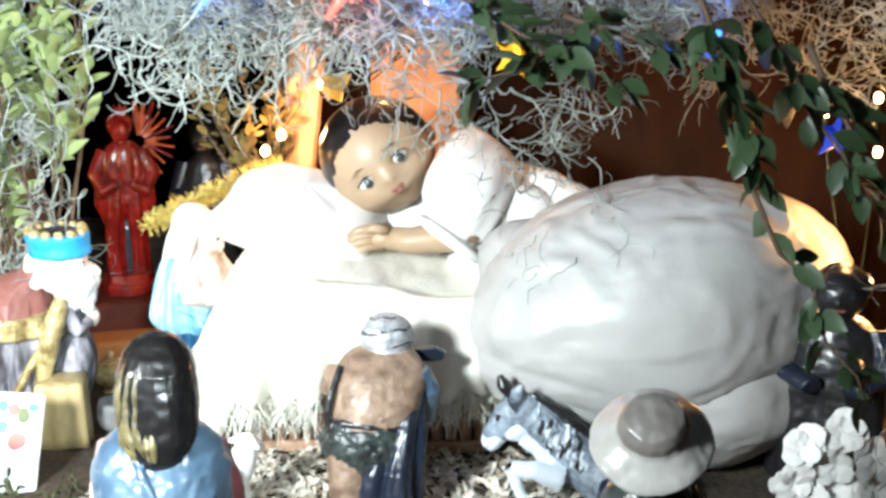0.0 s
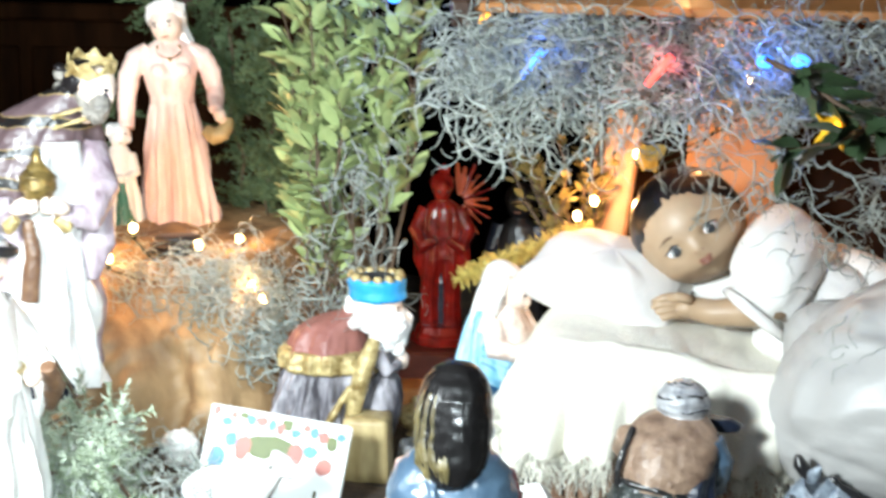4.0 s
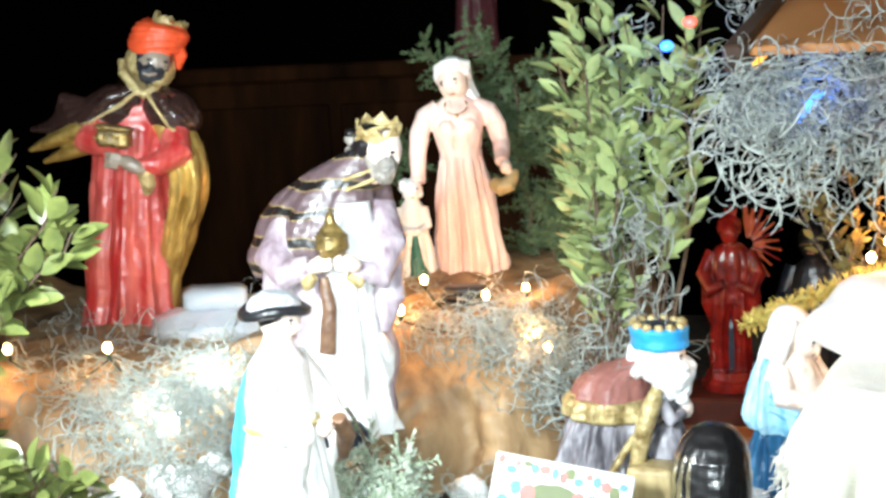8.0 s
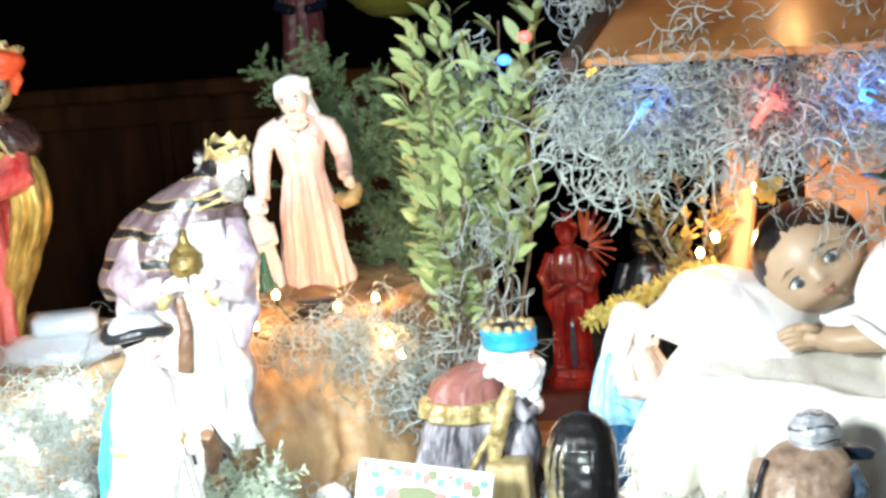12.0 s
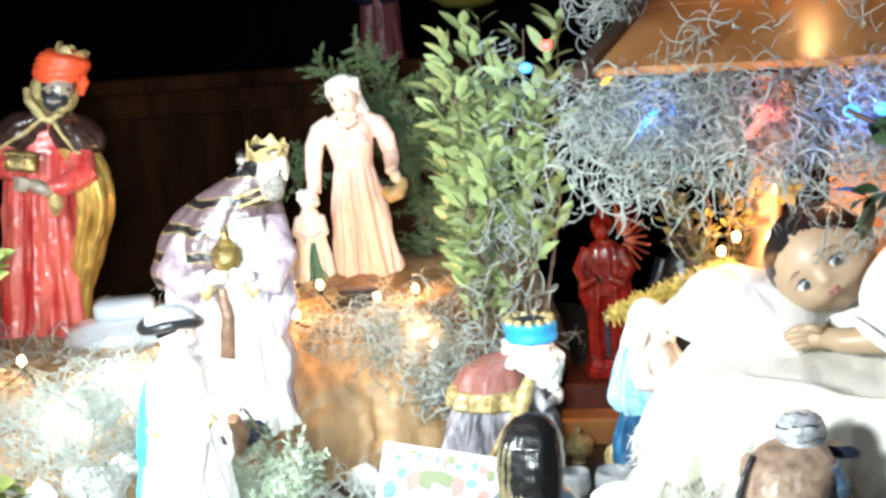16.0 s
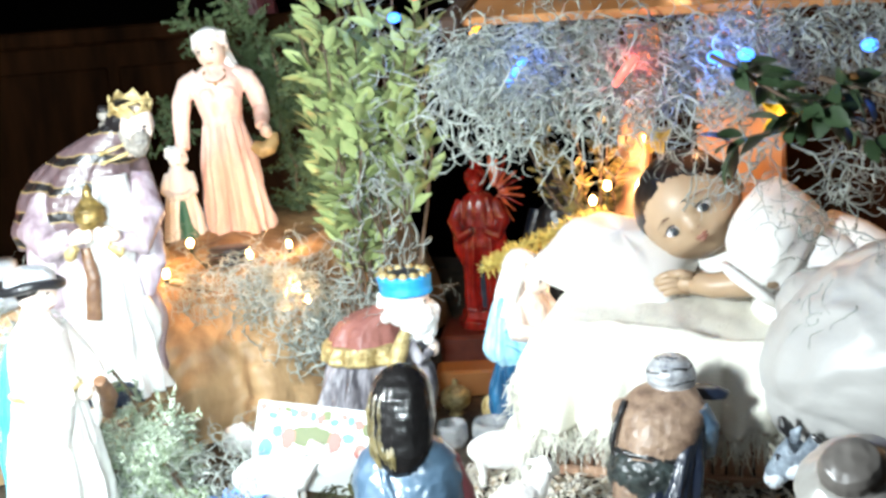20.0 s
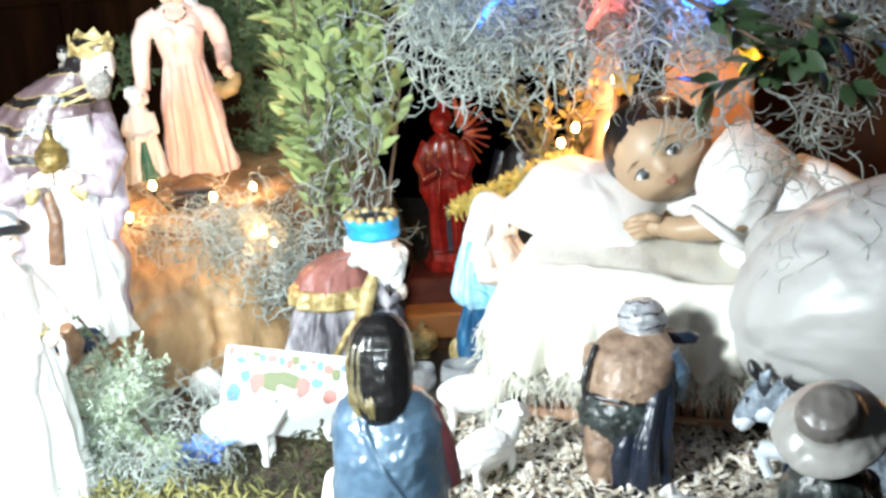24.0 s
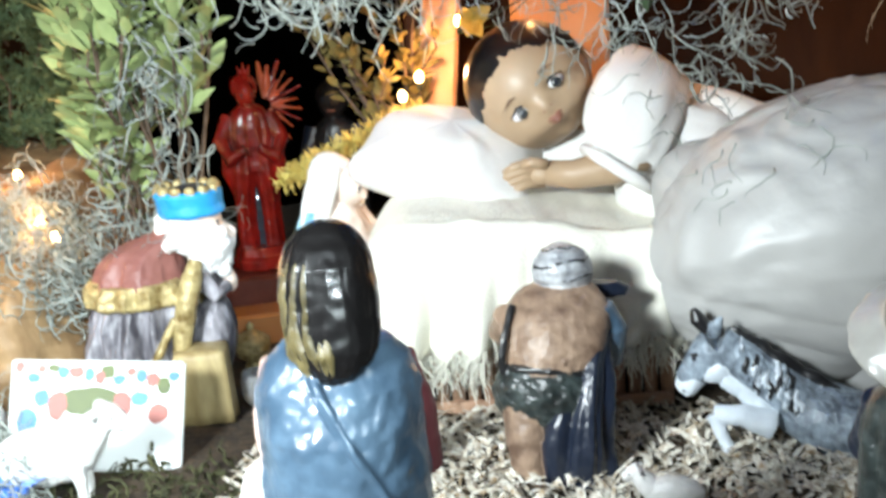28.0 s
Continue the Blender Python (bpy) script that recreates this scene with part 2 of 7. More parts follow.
GROUND = mat("dark_earth_and_sawdust", (0.105, 0.070, 0.040), 0.95, second=(0.020, 0.016, 0.012), grain=130, bump=0.9, coarse=14)
STRAW = mat("pale_wood_shavings", (0.92, 0.88, 0.78), 0.7, second=(0.44, 0.31, 0.17), vary=0.4, grain=190, bump=0.2, coarse=95, spread=(0.36, 0.55))
GREEN_MOSS = mat("green_moss", (0.13, 0.125, 0.045), 0.9, second=(0.03, 0.036, 0.016), grain=200, bump=0.8)
MOSS = mat("grey_spanish_moss", (0.45, 0.48, 0.445), 0.85, second=(0.24, 0.27, 0.24), grain=40, bump=0)
YELLOW_MOSS = mat("yellow_green_moss", (0.42, 0.38, 0.13), 0.9, second=(0.20, 0.19, 0.06), grain=120, bump=0.5)
BOX_LEAF = mat("pale_green_leaf", (0.40, 0.45, 0.21), 0.45, second=(0.20, 0.26, 0.095), vary=0.4, grain=60, bump=0.15, coat=0.12)
DARK_LEAF = mat("olive_green_leaf", (0.350, 0.364, 0.105), 0.38, second=(0.070, 0.105, 0.031), vary=0.5, grain=60, bump=0.15, coat=0.25)
CEDAR = mat("cedar_green", (0.15, 0.21, 0.09), 0.6, second=(0.06, 0.10, 0.045), grain=70, bump=0)
# Leaf green darkened for the branch outside the flood's light.
UNLIT_LEAF = mat("unlit_green_leaf", (0.05, 0.085, 0.035), 0.38, second=(0.022, 0.042, 0.02), grain=60, bump=0.1, coat=0.15)
DRY_LEAF = mat("dry_olive_leaf", (0.24, 0.21, 0.06), 0.6, second=(0.11, 0.08, 0.025), grain=70, bump=0)
FROST = mat("frosted_juniper_green", (0.46, 0.52, 0.42), 0.6, second=(0.13, 0.19, 0.08), grain=70, bump=0, spread=(0.40, 0.60))
STEM = mat("brown_stem", (0.12, 0.075, 0.045), 0.7, vary=0.4, grain=120)
ORANGE_WOOD = mat("orange_varnished_wood", (0.52, 0.235, 0.080), 0.42, second=(0.36, 0.14, 0.040), grain=14, bump=0.1, coat=0.3, coarse=3)
TAN_WOOD = mat("tan_slat_wood", (0.58, 0.38, 0.26), 0.55, second=(0.34, 0.19, 0.12), grain=30, bump=0.3)
DARK_WOOD = mat("dark_stained_wood", (0.075, 0.035, 0.018), 0.5, vary=0.5, grain=30, bump=0.2)
RED_WOOD = mat("red_brown_plinth_wood", (0.14, 0.035, 0.02), 0.35, second=(0.07, 0.018, 0.012), grain=60, bump=0.3, coat=0.3)
# Near-black base colour puts the room's darkness into its walls.
ROOM = mat("brown_wall_blackened", (0.0022, 0.0016, 0.0012), 0.95, vary=0.4, grain=14, bump=0.1, coarse=2, shine=0.03)
CUPBOARD_WOOD = mat("dark_brown_cupboard_wood", (0.055, 0.020, 0.007), 0.8, second=(0.012, 0.005, 0.002), grain=24, bump=0.2, coarse=4, streak=0.2, shine=0.05)
OLIVE_PAPER = mat("olive_paper", (0.22, 0.20, 0.02), 0.8, vary=0.3, grain=60, bump=0.2)
# Red-brown wood, darkened in colour for the stable's dim back and east end.
DIM_PANEL = mat("red_brown_wood_darkened", (0.050, 0.018, 0.006), 0.7, second=(0.016, 0.006, 0.003), grain=30, bump=0.2, coarse=5, streak=0.3, shine=0.15)
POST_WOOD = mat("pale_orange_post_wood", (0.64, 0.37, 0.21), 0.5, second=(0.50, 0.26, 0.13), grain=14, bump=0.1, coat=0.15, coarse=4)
TINSEL = mat("yellow_tinsel", (0.72, 0.58, 0.16), 0.4, 0.2, vary=0.4, grain=200, bump=0.2)
GLASS = mat("clear_cut_glass", (0.9, 0.92, 0.93), 0.12, vary=0.03, grain=120, bump=0.5, trans=0.75)
ICE = mat("clouded_clear_plastic", (0.70, 0.76, 0.82), 0.25, vary=0.1, grain=60, bump=0.5, trans=0.35)
SILVER = mat("silver_ornament", (0.55, 0.55, 0.57), 0.2, 0.9, vary=0.1, bump=0)
BLUE_FOIL = mat("blue_petal", (0.05, 0.20, 0.80), 0.35, second=(0.16, 0.36, 0.88), vary=0.3, bump=0.1)
PALE_YELLOW = mat("pale_yellow_petal", (0.78, 0.66, 0.22), 0.6, second=(0.62, 0.48, 0.10), bump=0.1)
STAR_BLUE = mat("translucent_blue_plastic", (0.015, 0.05, 0.55), 0.2, vary=0.2, bump=0, coat=0.5)
STAR_YELLOW = mat("translucent_yellow_plastic", (0.85, 0.48, 0.02), 0.3, vary=0.2, bump=0, coat=0.5)
CARD_PINK, CARD_BLUE, CARD_OLIVE = (mat("print_rose", (0.44, 0.13, 0.10), 0.5, bump=0), mat("print_blue", (0.07, 0.24, 0.46), 0.5, bump=0), mat("print_olive", (0.10, 0.13, 0.022), 0.5, bump=0))
CARD_WHITE = mat("printed_card", (0.80, 0.82, 0.80), 0.45, vary=0.04, bump=0.02)
WIRE = mat("dark_green_wire", (0.02, 0.035, 0.02), 0.5)
LIT_WARM = mat("lit_warm_bulb", (1.0, 0.56, 0.20), 0.3, bump=0, emit=22, vary=0.02)
LIT_BLUE = mat("lit_blue_bulb", (0.04, 0.22, 1.0), 0.3, bump=0, emit=2.6, vary=0.02)
LIT_RED = mat("lit_red_bulb", (1.0, 0.08, 0.06), 0.3, bump=0, emit=2.2, vary=0.02)
LIT_AMBER = mat("lit_amber_bulb", (1.0, 0.42, 0.02), 0.3, bump=0, emit=2.5, vary=0.02)
LIT_WHITE = mat("lit_white_bulb", (0.9, 0.95, 1.0), 0.3, bump=0, emit=14, vary=0.02)


# ---- shaping ----
class Sculpt:
    """Gathers shapes into one mesh with several materials."""

    def __init__(self):
        self.v, self.f, self.m, self.mats = [], [], [], []

    def slot(self, material):
        if material not in self.mats:
            self.mats.append(material)
        return self.mats.index(material)

    def grid(self, rings, material, caps=True, closed=True):
        """Rings of equally many points, skinned."""
        s, base, n = self.slot(material), len(self.v), len(rings[0])
        for r in rings:
            self.v += [tuple(p) for p in r]
        for i in range(len(rings) - 1):
            for j in range(n if closed else n - 1):
                k = (j + 1) % n
                self.f.append((base + i * n + j, base + i * n + k, base + (i + 1) * n + k, base + (i + 1) * n + j))
                self.m.append(s)
        if caps and closed:
            self.f += [tuple(base + j for j in reversed(range(n))), tuple(base + (len(rings) - 1) * n + j for j in range(n))]
            self.m += [s, s]

    def softened(self, rows):
        """The same sections with rounded ones between them, a few millimetres apart."""
        rows = [np.array(list(r) + [0.0] * (6 - len(r))) for r in rows]
        out = []
        for i in range(len(rows) - 1):
            a, b = rows[i], rows[i + 1]
            p, q = rows[max(0, i - 1)], rows[min(len(rows) - 1, i + 2)]
            n = max(1, int(np.linalg.norm(b[:3] - a[:3]) / 0.006))
            for k in range(n):
                t = k / n
                out.append(0.5 * (2 * a + (b - p) * t + (2 * p - 5 * a + 4 * b - q) * t * t + (3 * a - p - 3 * b + q) * t ** 3))
        return [tuple(r) for r in out + [rows[-1]]]

    def loft(self, rows, material, seg=28, folds=0, phase=0.0, caps=True):
        """Rows (x, y, z, rx, ry, fold depth): level sections of a robe."""
        rings = []
        if folds:
            rows = self.softened(rows)
        for x, y, z, rx, ry, *deep in rows:
            d = deep[0] if deep else 0
            ring = []
            for j in range(seg):
                a = 2 * math.pi * j / seg
                w = 1 + d * (2.4 * (abs(math.sin(0.5 * folds * a + phase + 4 * z + 0.5 * math.sin(2 * a + 9 * z))) - 0.64) + 0.35 * math.sin((2 * folds + 1) * a + 2 + phase))
                w += 1.5 * d * noise.noise(Vector((2.2 * math.cos(a), 2.2 * math.sin(a), 22 * z + 9 * rx))) + 0.9 * d * (0.4 - abs(noise.noise(Vector((5 * math.cos(a) + 3, 5 * math.sin(a), 14 * z)))))
                ring.append((x + rx * w * math.cos(a), y + ry * w * math.sin(a), z))
            rings.append(ring)
        self.grid(rings, material, caps)

    def tube(self, points, radii, material, seg=10, flat=1.0):
        pts = [Vector(p) for p in points]
        rings, side = [], None
        for i, p in enumerate(pts):
            d = (pts[min(i + 1, len(pts) - 1)] - pts[max(i - 1, 0)]).normalized()
            ref = Vector((0, 0, 1)) if abs(d.z) < 0.9 else Vector((0, 1, 0))
            u = d.cross(ref).normalized() if side is None else (side - d * side.dot(d)).normalized()
            side, w = u, d.cross(u)
            r = radii[i] if isinstance(radii, (list, tuple)) else radii
            rings.append([p + u * (r * math.cos(2 * math.pi * j / seg)) + w * (r * flat * math.sin(2 * math.pi * j / seg)) for j in range(seg)])
        self.grid(rings, material)

    def ball(self, c, r, material, turn=(0, 0, 0), seg=18, rows=12, shape=None, span=(0.0, 1.0)):
        """An ellipsoid; shape(unit vector) scales it; span keeps part of it from pole to pole."""
        r = (r, r, r) if isinstance(r, (int, float)) else r
        m = Euler([radians(a) for a in turn]).to_matrix()
        rings = []
        for i in range(rows + 1):
            th = math.pi * (span[0] + (span[1] - span[0]) * i / rows)
            ring = []
            for j in range(seg):
                a = 2 * math.pi * j / seg
                u = Vector((math.sin(th) * math.cos(a), math.sin(th) * math.sin(a), math.cos(th)))
                k = shape(u) if shape else 1.0
                ring.append(m @ Vector((u.x * r[0] * k, u.y * r[1] * k, u.z * r[2] * k)) + Vector(c))
            rings.append(ring)
        self.grid(rings, material, caps=span != (0.0, 1.0))

    def crown(self, c, r, h, material, points=7, turn=(0, 0, 0)):
        m = Euler([radians(a) for a in turn]).to_matrix()
        rings, n = [], points * 4
        for rr, hh in ((0.86, 0), (1.0, 0), (1.06, None), (0.94, None), (0.86, 0)):
            ring = []
            for j in range(n):
                a = 2 * math.pi * j / n
                z = h * (0.45 + 0.55 * abs(2 * ((j / 4) % 1) - 1)) if hh is None else 0
                ring.append(m @ Vector((r * rr * math.cos(a), r * rr * math.sin(a), z)) + Vector(c))
            rings.append(ring)
        self.grid(rings, material, caps=False)

    def mesh(self, name, smooth=True):
        me = bpy.data.meshes.new(name)
        me.from_pydata([tuple(p) for p in self.v], [], self.f)
        for material in self.mats:
            me.materials.append(material)
        me.polygons.foreach_set("material_index", self.m)
        if smooth:
            me.shade_smooth()
        me.update()
        return me

    def cast(self, name, voxel):
        """All shapes run together into one skin, as in a plaster cast; each face keeps the paint of the shape it came from."""
        rough = new("rough_cast", self.mesh("rough_cast"))
        mod = rough.modifiers.new("skin", "REMESH")
        mod.mode, mod.voxel_size = "VOXEL", voxel
        mod = rough.modifiers.new("ease", "SMOOTH")
        mod.factor, mod.iterations = 0.5, 2
        me = bpy.data.meshes.new_from_object(rough.evaluated_get(bpy.context.evaluated_depsgraph_get()))
        me.name = name
        tree = BVHTree.FromPolygons(self.v, self.f)
        me.materials.clear()
        for material in self.mats:
            me.materials.append(material)
        me.polygons.foreach_set("material_index", [self.m[tree.find_nearest(p.center)[2]] for p in me.polygons])
        me.shade_smooth()
        bpy.data.objects.remove(rough)
        return me

    def build(self, name, label="", category="", m=None, group="", kind="", smooth=True, voxel=0.0012):
        me = self.cast(name, voxel) if category == "statue" else self.mesh(name, smooth)
        if category == "statue":  # hand-cast plaster is never quite even
            for p, n in zip(me.vertices, [v.normal.copy() for v in me.vertices]):
                p.co += n * (0.0010 * noise.noise(p.co * 55) + 0.0006 * noise.noise(p.co * 140))
            me.update()
        ob = tagged(new(name, me), label, category, group, kind)
        if m is not None:
            ob.matrix_world = m
        return ob

    def part(self, name, parent, label="", kind="", smooth=True):
        ob = tagged(new(name, self.mesh(name, smooth)), label, kind=kind)
        ob.parent = parent
        return ob


def softened_rows(rows):
    """Sections (height, two radii, shift) with further ones between them."""
    out = []
    for i in range(len(rows) - 1):
        a, b = np.array(rows[i]), np.array(rows[i + 1])
        n = max(1, int(abs(b[0] - a[0]) / 0.0025))
        out += [tuple(a + (b - a) * k / n) for k in range(n)]
    return out + [tuple(rows[-1])]


def empty(name, label, category, m=None, group=""):
    ob = tagged(new(name), label, category, group)
    ob.empty_display_size = 0.02
    if m is not None:
        ob.matrix_world = m
    return ob


def slab(s, c, size, material, bevel=0.003, turn=(0, 0, 0)):
    """A box with eased edges."""
    m = Euler([radians(a) for a in turn]).to_matrix()
    x, y, z = (d / 2 for d in size)
    b = min(bevel, x, y, z)
    rings = []
    for zz, k in ((-z, b), (-z + b, 0), (z - b, 0), (z, b)):
        o = []
        for sx, sy, first in ((1, 1, 0), (-1, 1, 1), (-1, -1, 0), (1, -1, 1)):
            p, q = (sx * (x - k), sy * (y - k - b)), (sx * (x - k - b), sy * (y - k))
            o += [p, q] if not first else [q, p]
        rings.append([m @ Vector((px, py, zz)) + Vector(c) for px, py in o])
    s.grid(rings, material)


def wisps(rng, count, place, length, radius, curl, step=0.006, droop=0.3, fork=0.0):
    """Curly strands as thin three-sided tubes, some with short hooked side shoots: vertices and faces. place() gives a start and a heading."""
    v, f = [], []
    for _ in range(count):
        p, d = place()
        todo = [(np.array(p, float), np.array(d, float), max(4, int(length * rng.uniform(0.5, 1.4) / step)), radius * rng.uniform(0.7, 1.3), 1.0)]
        while todo:
            p, d, n, rad, hook = todo.pop()
            axis = rng.normal(size=3)
            axis /= np.linalg.norm(axis)
            turn = curl * rng.uniform(0.4, 1.6) * hook
            base = len(v)
            for i in range(n):
                d = d + np.cross(axis, d) * turn + rng.normal(size=3) * 0.2 + np.array([0, 0, -droop * 0.1])
                d /= np.linalg.norm(d) + 1e-9
                if rng.random() < 0.12:
                    axis = rng.normal(size=3)
                    axis /= np.linalg.norm(axis)
                p = p + d * step
                u = np.cross(d, [0.3, 0.5, 0.81])
                u /= np.linalg.norm(u) + 1e-9
                w = np.cross(d, u)
                r = rad * (1 - 0.65 * i / n)
                for a in (0, 2.094, 4.189):
                    v.append(tuple(p + r * (u * math.cos(a) + w * math.sin(a))))
                if i:
                    o = base + 3 * (i - 1)
                    f += [(o, o + 1, o + 4, o + 3), (o + 1, o + 2, o + 5, o + 4), (o + 2, o, o + 3, o + 5)]
                if hook == 1.0 and 1 < i < n - 1 and rng.random() < fork:
                    side = rng.normal(size=3)
                    todo.append((p.copy(), d + 0.9 * side / np.linalg.norm(side), int(rng.integers(4, 8)), r * 0.9, 1.6))
    return v, f


def raw(name, v, f, material, parent=None, label="", category="", kind="", smooth=True):
    me = bpy.data.meshes.new(name)
    me.from_pydata(v, [], f)
    me.materials.append(material)
    if smooth:
        me.shade_smooth()
    ob = tagged(new(name, me), label, category, kind=kind)
    if parent:
        ob.parent = parent
    return ob


def leaf_mesh(name, length, width, material, cup=0.25):
    """A pointed leaf with a keel, two layers thick."""
    rows = [(0, 0.06), (0.2, 0.7), (0.45, 1.0), (0.72, 0.78), (0.92, 0.3), (1, 0.02)]
    v, f = [], []
    for lift in (0.0, -0.0006):
        for t, w in rows:
            z = -0.18 * length * t * t + lift
            v += [(-w * width / 2, t * length, z + cup * w * width / 2), (0, t * length, z), (w * width / 2, t * length, z + cup * w * width / 2)]
    n = len(rows) * 3
    for i in range(len(rows) - 1):
        for j in range(2):
            a = i * 3 + j
            f += [(a, a + 1, a + 4, a + 3), (n + a, n + a + 3, n + a + 4, n + a + 1)]
    me = bpy.data.meshes.new(name)
    me.from_pydata(v, [], f)
    me.materials.append(material)
    me.shade_smooth()
    return me


# ---- the setting ----
def room():
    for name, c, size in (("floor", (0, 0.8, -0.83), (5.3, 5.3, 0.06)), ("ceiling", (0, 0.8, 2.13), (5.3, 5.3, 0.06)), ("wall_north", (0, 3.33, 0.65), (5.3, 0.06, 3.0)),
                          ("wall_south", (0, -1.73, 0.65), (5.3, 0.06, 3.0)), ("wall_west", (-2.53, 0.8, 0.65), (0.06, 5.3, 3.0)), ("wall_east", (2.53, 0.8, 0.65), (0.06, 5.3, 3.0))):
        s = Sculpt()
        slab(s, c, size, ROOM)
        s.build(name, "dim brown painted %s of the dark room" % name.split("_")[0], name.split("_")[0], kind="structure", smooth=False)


def front_of_mound(x):
    """Where the front of the raised paper hill runs, from west to east."""
    return float(np.interp(x, [-1.6, -1.05, -0.95, -0.85, -0.78, -0.7, -0.6, -0.54], [0.86, 0.99, 1.105, 1.18, 1.29, 1.34, 1.38, 1.46]))


def bumpy(x, y, z, k, a):
    return a * noise.fractal(Vector((x * k, y * k, z * k)), 1.0, 2.0, 4)


def ground():
    s, xs, ys = Sculpt(), np.linspace(-1.7, 1.2, 150), np.linspace(0.35, 2.3, 110)
    rows = [[(x, y, GZ + bumpy(x, y, 0, 9, 0.006) + bumpy(x, y, 3, 45, 0.0025)) for x in xs] for y in ys]
    s.grid(rows, GROUND, closed=False)
    s.build("ground", "dark earth and sawdust spread over the display", "ground", kind="structure")
    t = Sculpt()
    slab(t, (-0.25, 1.32, GZ - 0.05), (2.96, 2.0, 0.06), DARK_WOOD)
    top = t.build("display_platform", "dark stained wooden platform under the nativity display", "platform", kind="structure")
    for x in (-1.62, 1.12):
        for y in (0.42, 2.22):
            t = Sculpt()
            slab(t, (x, y, -0.462), (0.07, 0.07, 0.676), DARK_WOOD, 0.004)
            t.part("leg", top, smooth=False)


def paper_hill():
    s = Sculpt()
    xs, n = np.linspace(-1.6, -0.54, 130), 90
    rows = []
    for i in range(n):
        t = i / (n - 1)
        row = []
        for x in xs:
            f = front_of_mound(x)
            top = 0.155 - 0.024 * max(0.0, min(1.0, (-0.86 - x) / 0.08)) + bumpy(x, 0, 1, 5, 0.02) if x < -0.60 else GZ + (0.155 - GZ) * max(0.0, (-0.54 - x) / 0.06) ** 0.6
            if t < 0.45:
                q = t / 0.45
                y, z = f - 0.05 + 0.10 * q ** 2.2, GZ - 0.01 + (top - GZ) * q ** 0.8
            else:
                q = (t - 0.45) / 0.55
                end = float(np.interp(x, [-1.6, -0.97, -0.88], [1.40, 1.42, 1.78]))
                y, z = f + 0.05 + q * (end - f), top + 0.012 * q - (top - GZ + 0.02) * max(0.0, (q - 0.88) / 0.12) ** 2
            c = noise.cell_vector(Vector((x * 14, y * 14, z * 14)))
            k = 0.5 + 0.5 * noise.noise(Vector((x * 16, y * 8, z * 16)))
            ridge = abs(noise.noise(Vector((x * 11 + 0.3 * c.x, y * 6, z * 7)))) * 0.06 + abs(noise.noise(Vector((x * 34, y * 20, z * 22)))) * 0.028 + abs(noise.noise(Vector((x * 70, y * 50, z * 60)))) * 0.008
            ridge += 0.034 * noise.voronoi(Vector((x * 14, y * 9, z * 8)))[0][0]
            row.append((x, y - ridge * (1.0 if t < 0.5 else 0.2), z + ridge * (0.2 if t < 0.5 else 0.3) * k))
        rows.append(row)
    s.grid(rows, KRAFT, closed=False)
    s.build("paper_hill", "hill of crumpled brown kraft paper on the display", "paper hill")


# ---- greenery ----
def moss_clump(name, label, seed, count, box, length=0.09, radius=0.0011, curl=0.35, droop=0.5, flat=0.5, material=None, fork=0.10):
    rng = np.random.default_rng(seed)
    lo, hi = np.array(box[:3]), np.array(box[3:])

    def place():
        d = rng.normal(size=3)
        d[2] *= flat
        return lo + (hi - lo) * rng.random(3), d

    v, f = wisps(rng, count, place, length, radius, curl, droop=droop, fork=fork)
    return raw(name, v, f, material or MOSS, None, label, "moss", "stuff")


def sprig(name, label, seed, stems, leaf, count, material_stem=STEM, lean=0.5, category="branch", size=(0.8, 1.25), outward=1.0, low=0.28):
    """Stems as tubes and single leaves along them."""
    rng = random.Random(seed)
    thing = empty(name, label, category)
    shapes = []
    for pts in stems:
        s = Sculpt()
        n = len(pts)
        s.tube(pts, [0.0028 - 0.0019 * i / (n - 1) for i in range(n)], material_stem, 6)
        s.part("stem", thing)
        shapes.append([Vector(p) for p in pts])
    for i in range(count):
        pts = rng.choice(shapes)
        t = rng.uniform(low, 1.0) * (len(pts) - 1.001)
        k = int(t)
        p, d = pts[k].lerp(pts[k + 1], t - k), (pts[k + 1] - pts[k]).normalized()
        out = Vector((rng.gauss(0, 1), rng.gauss(-0.35, 1), rng.gauss(0.1, 0.6)))
        out = (out - d * out.dot(d)).normalized()
        way = (out * outward + d * rng.uniform(0.6, 1.9)).normalized()
        ob = new("leaf", leaf)
        q = way.to_track_quat("Y", "Z").to_matrix().to_4x4()
        k = rng.uniform(*size)
        ob.parent = thing
        ob.matrix_basis = Matrix.Translation(p + out * 0.004) @ q @ pose(0, 0, 0, 0, rng.uniform(-60, 60), 0) @ Matrix.Scale(k, 4)
    return thing


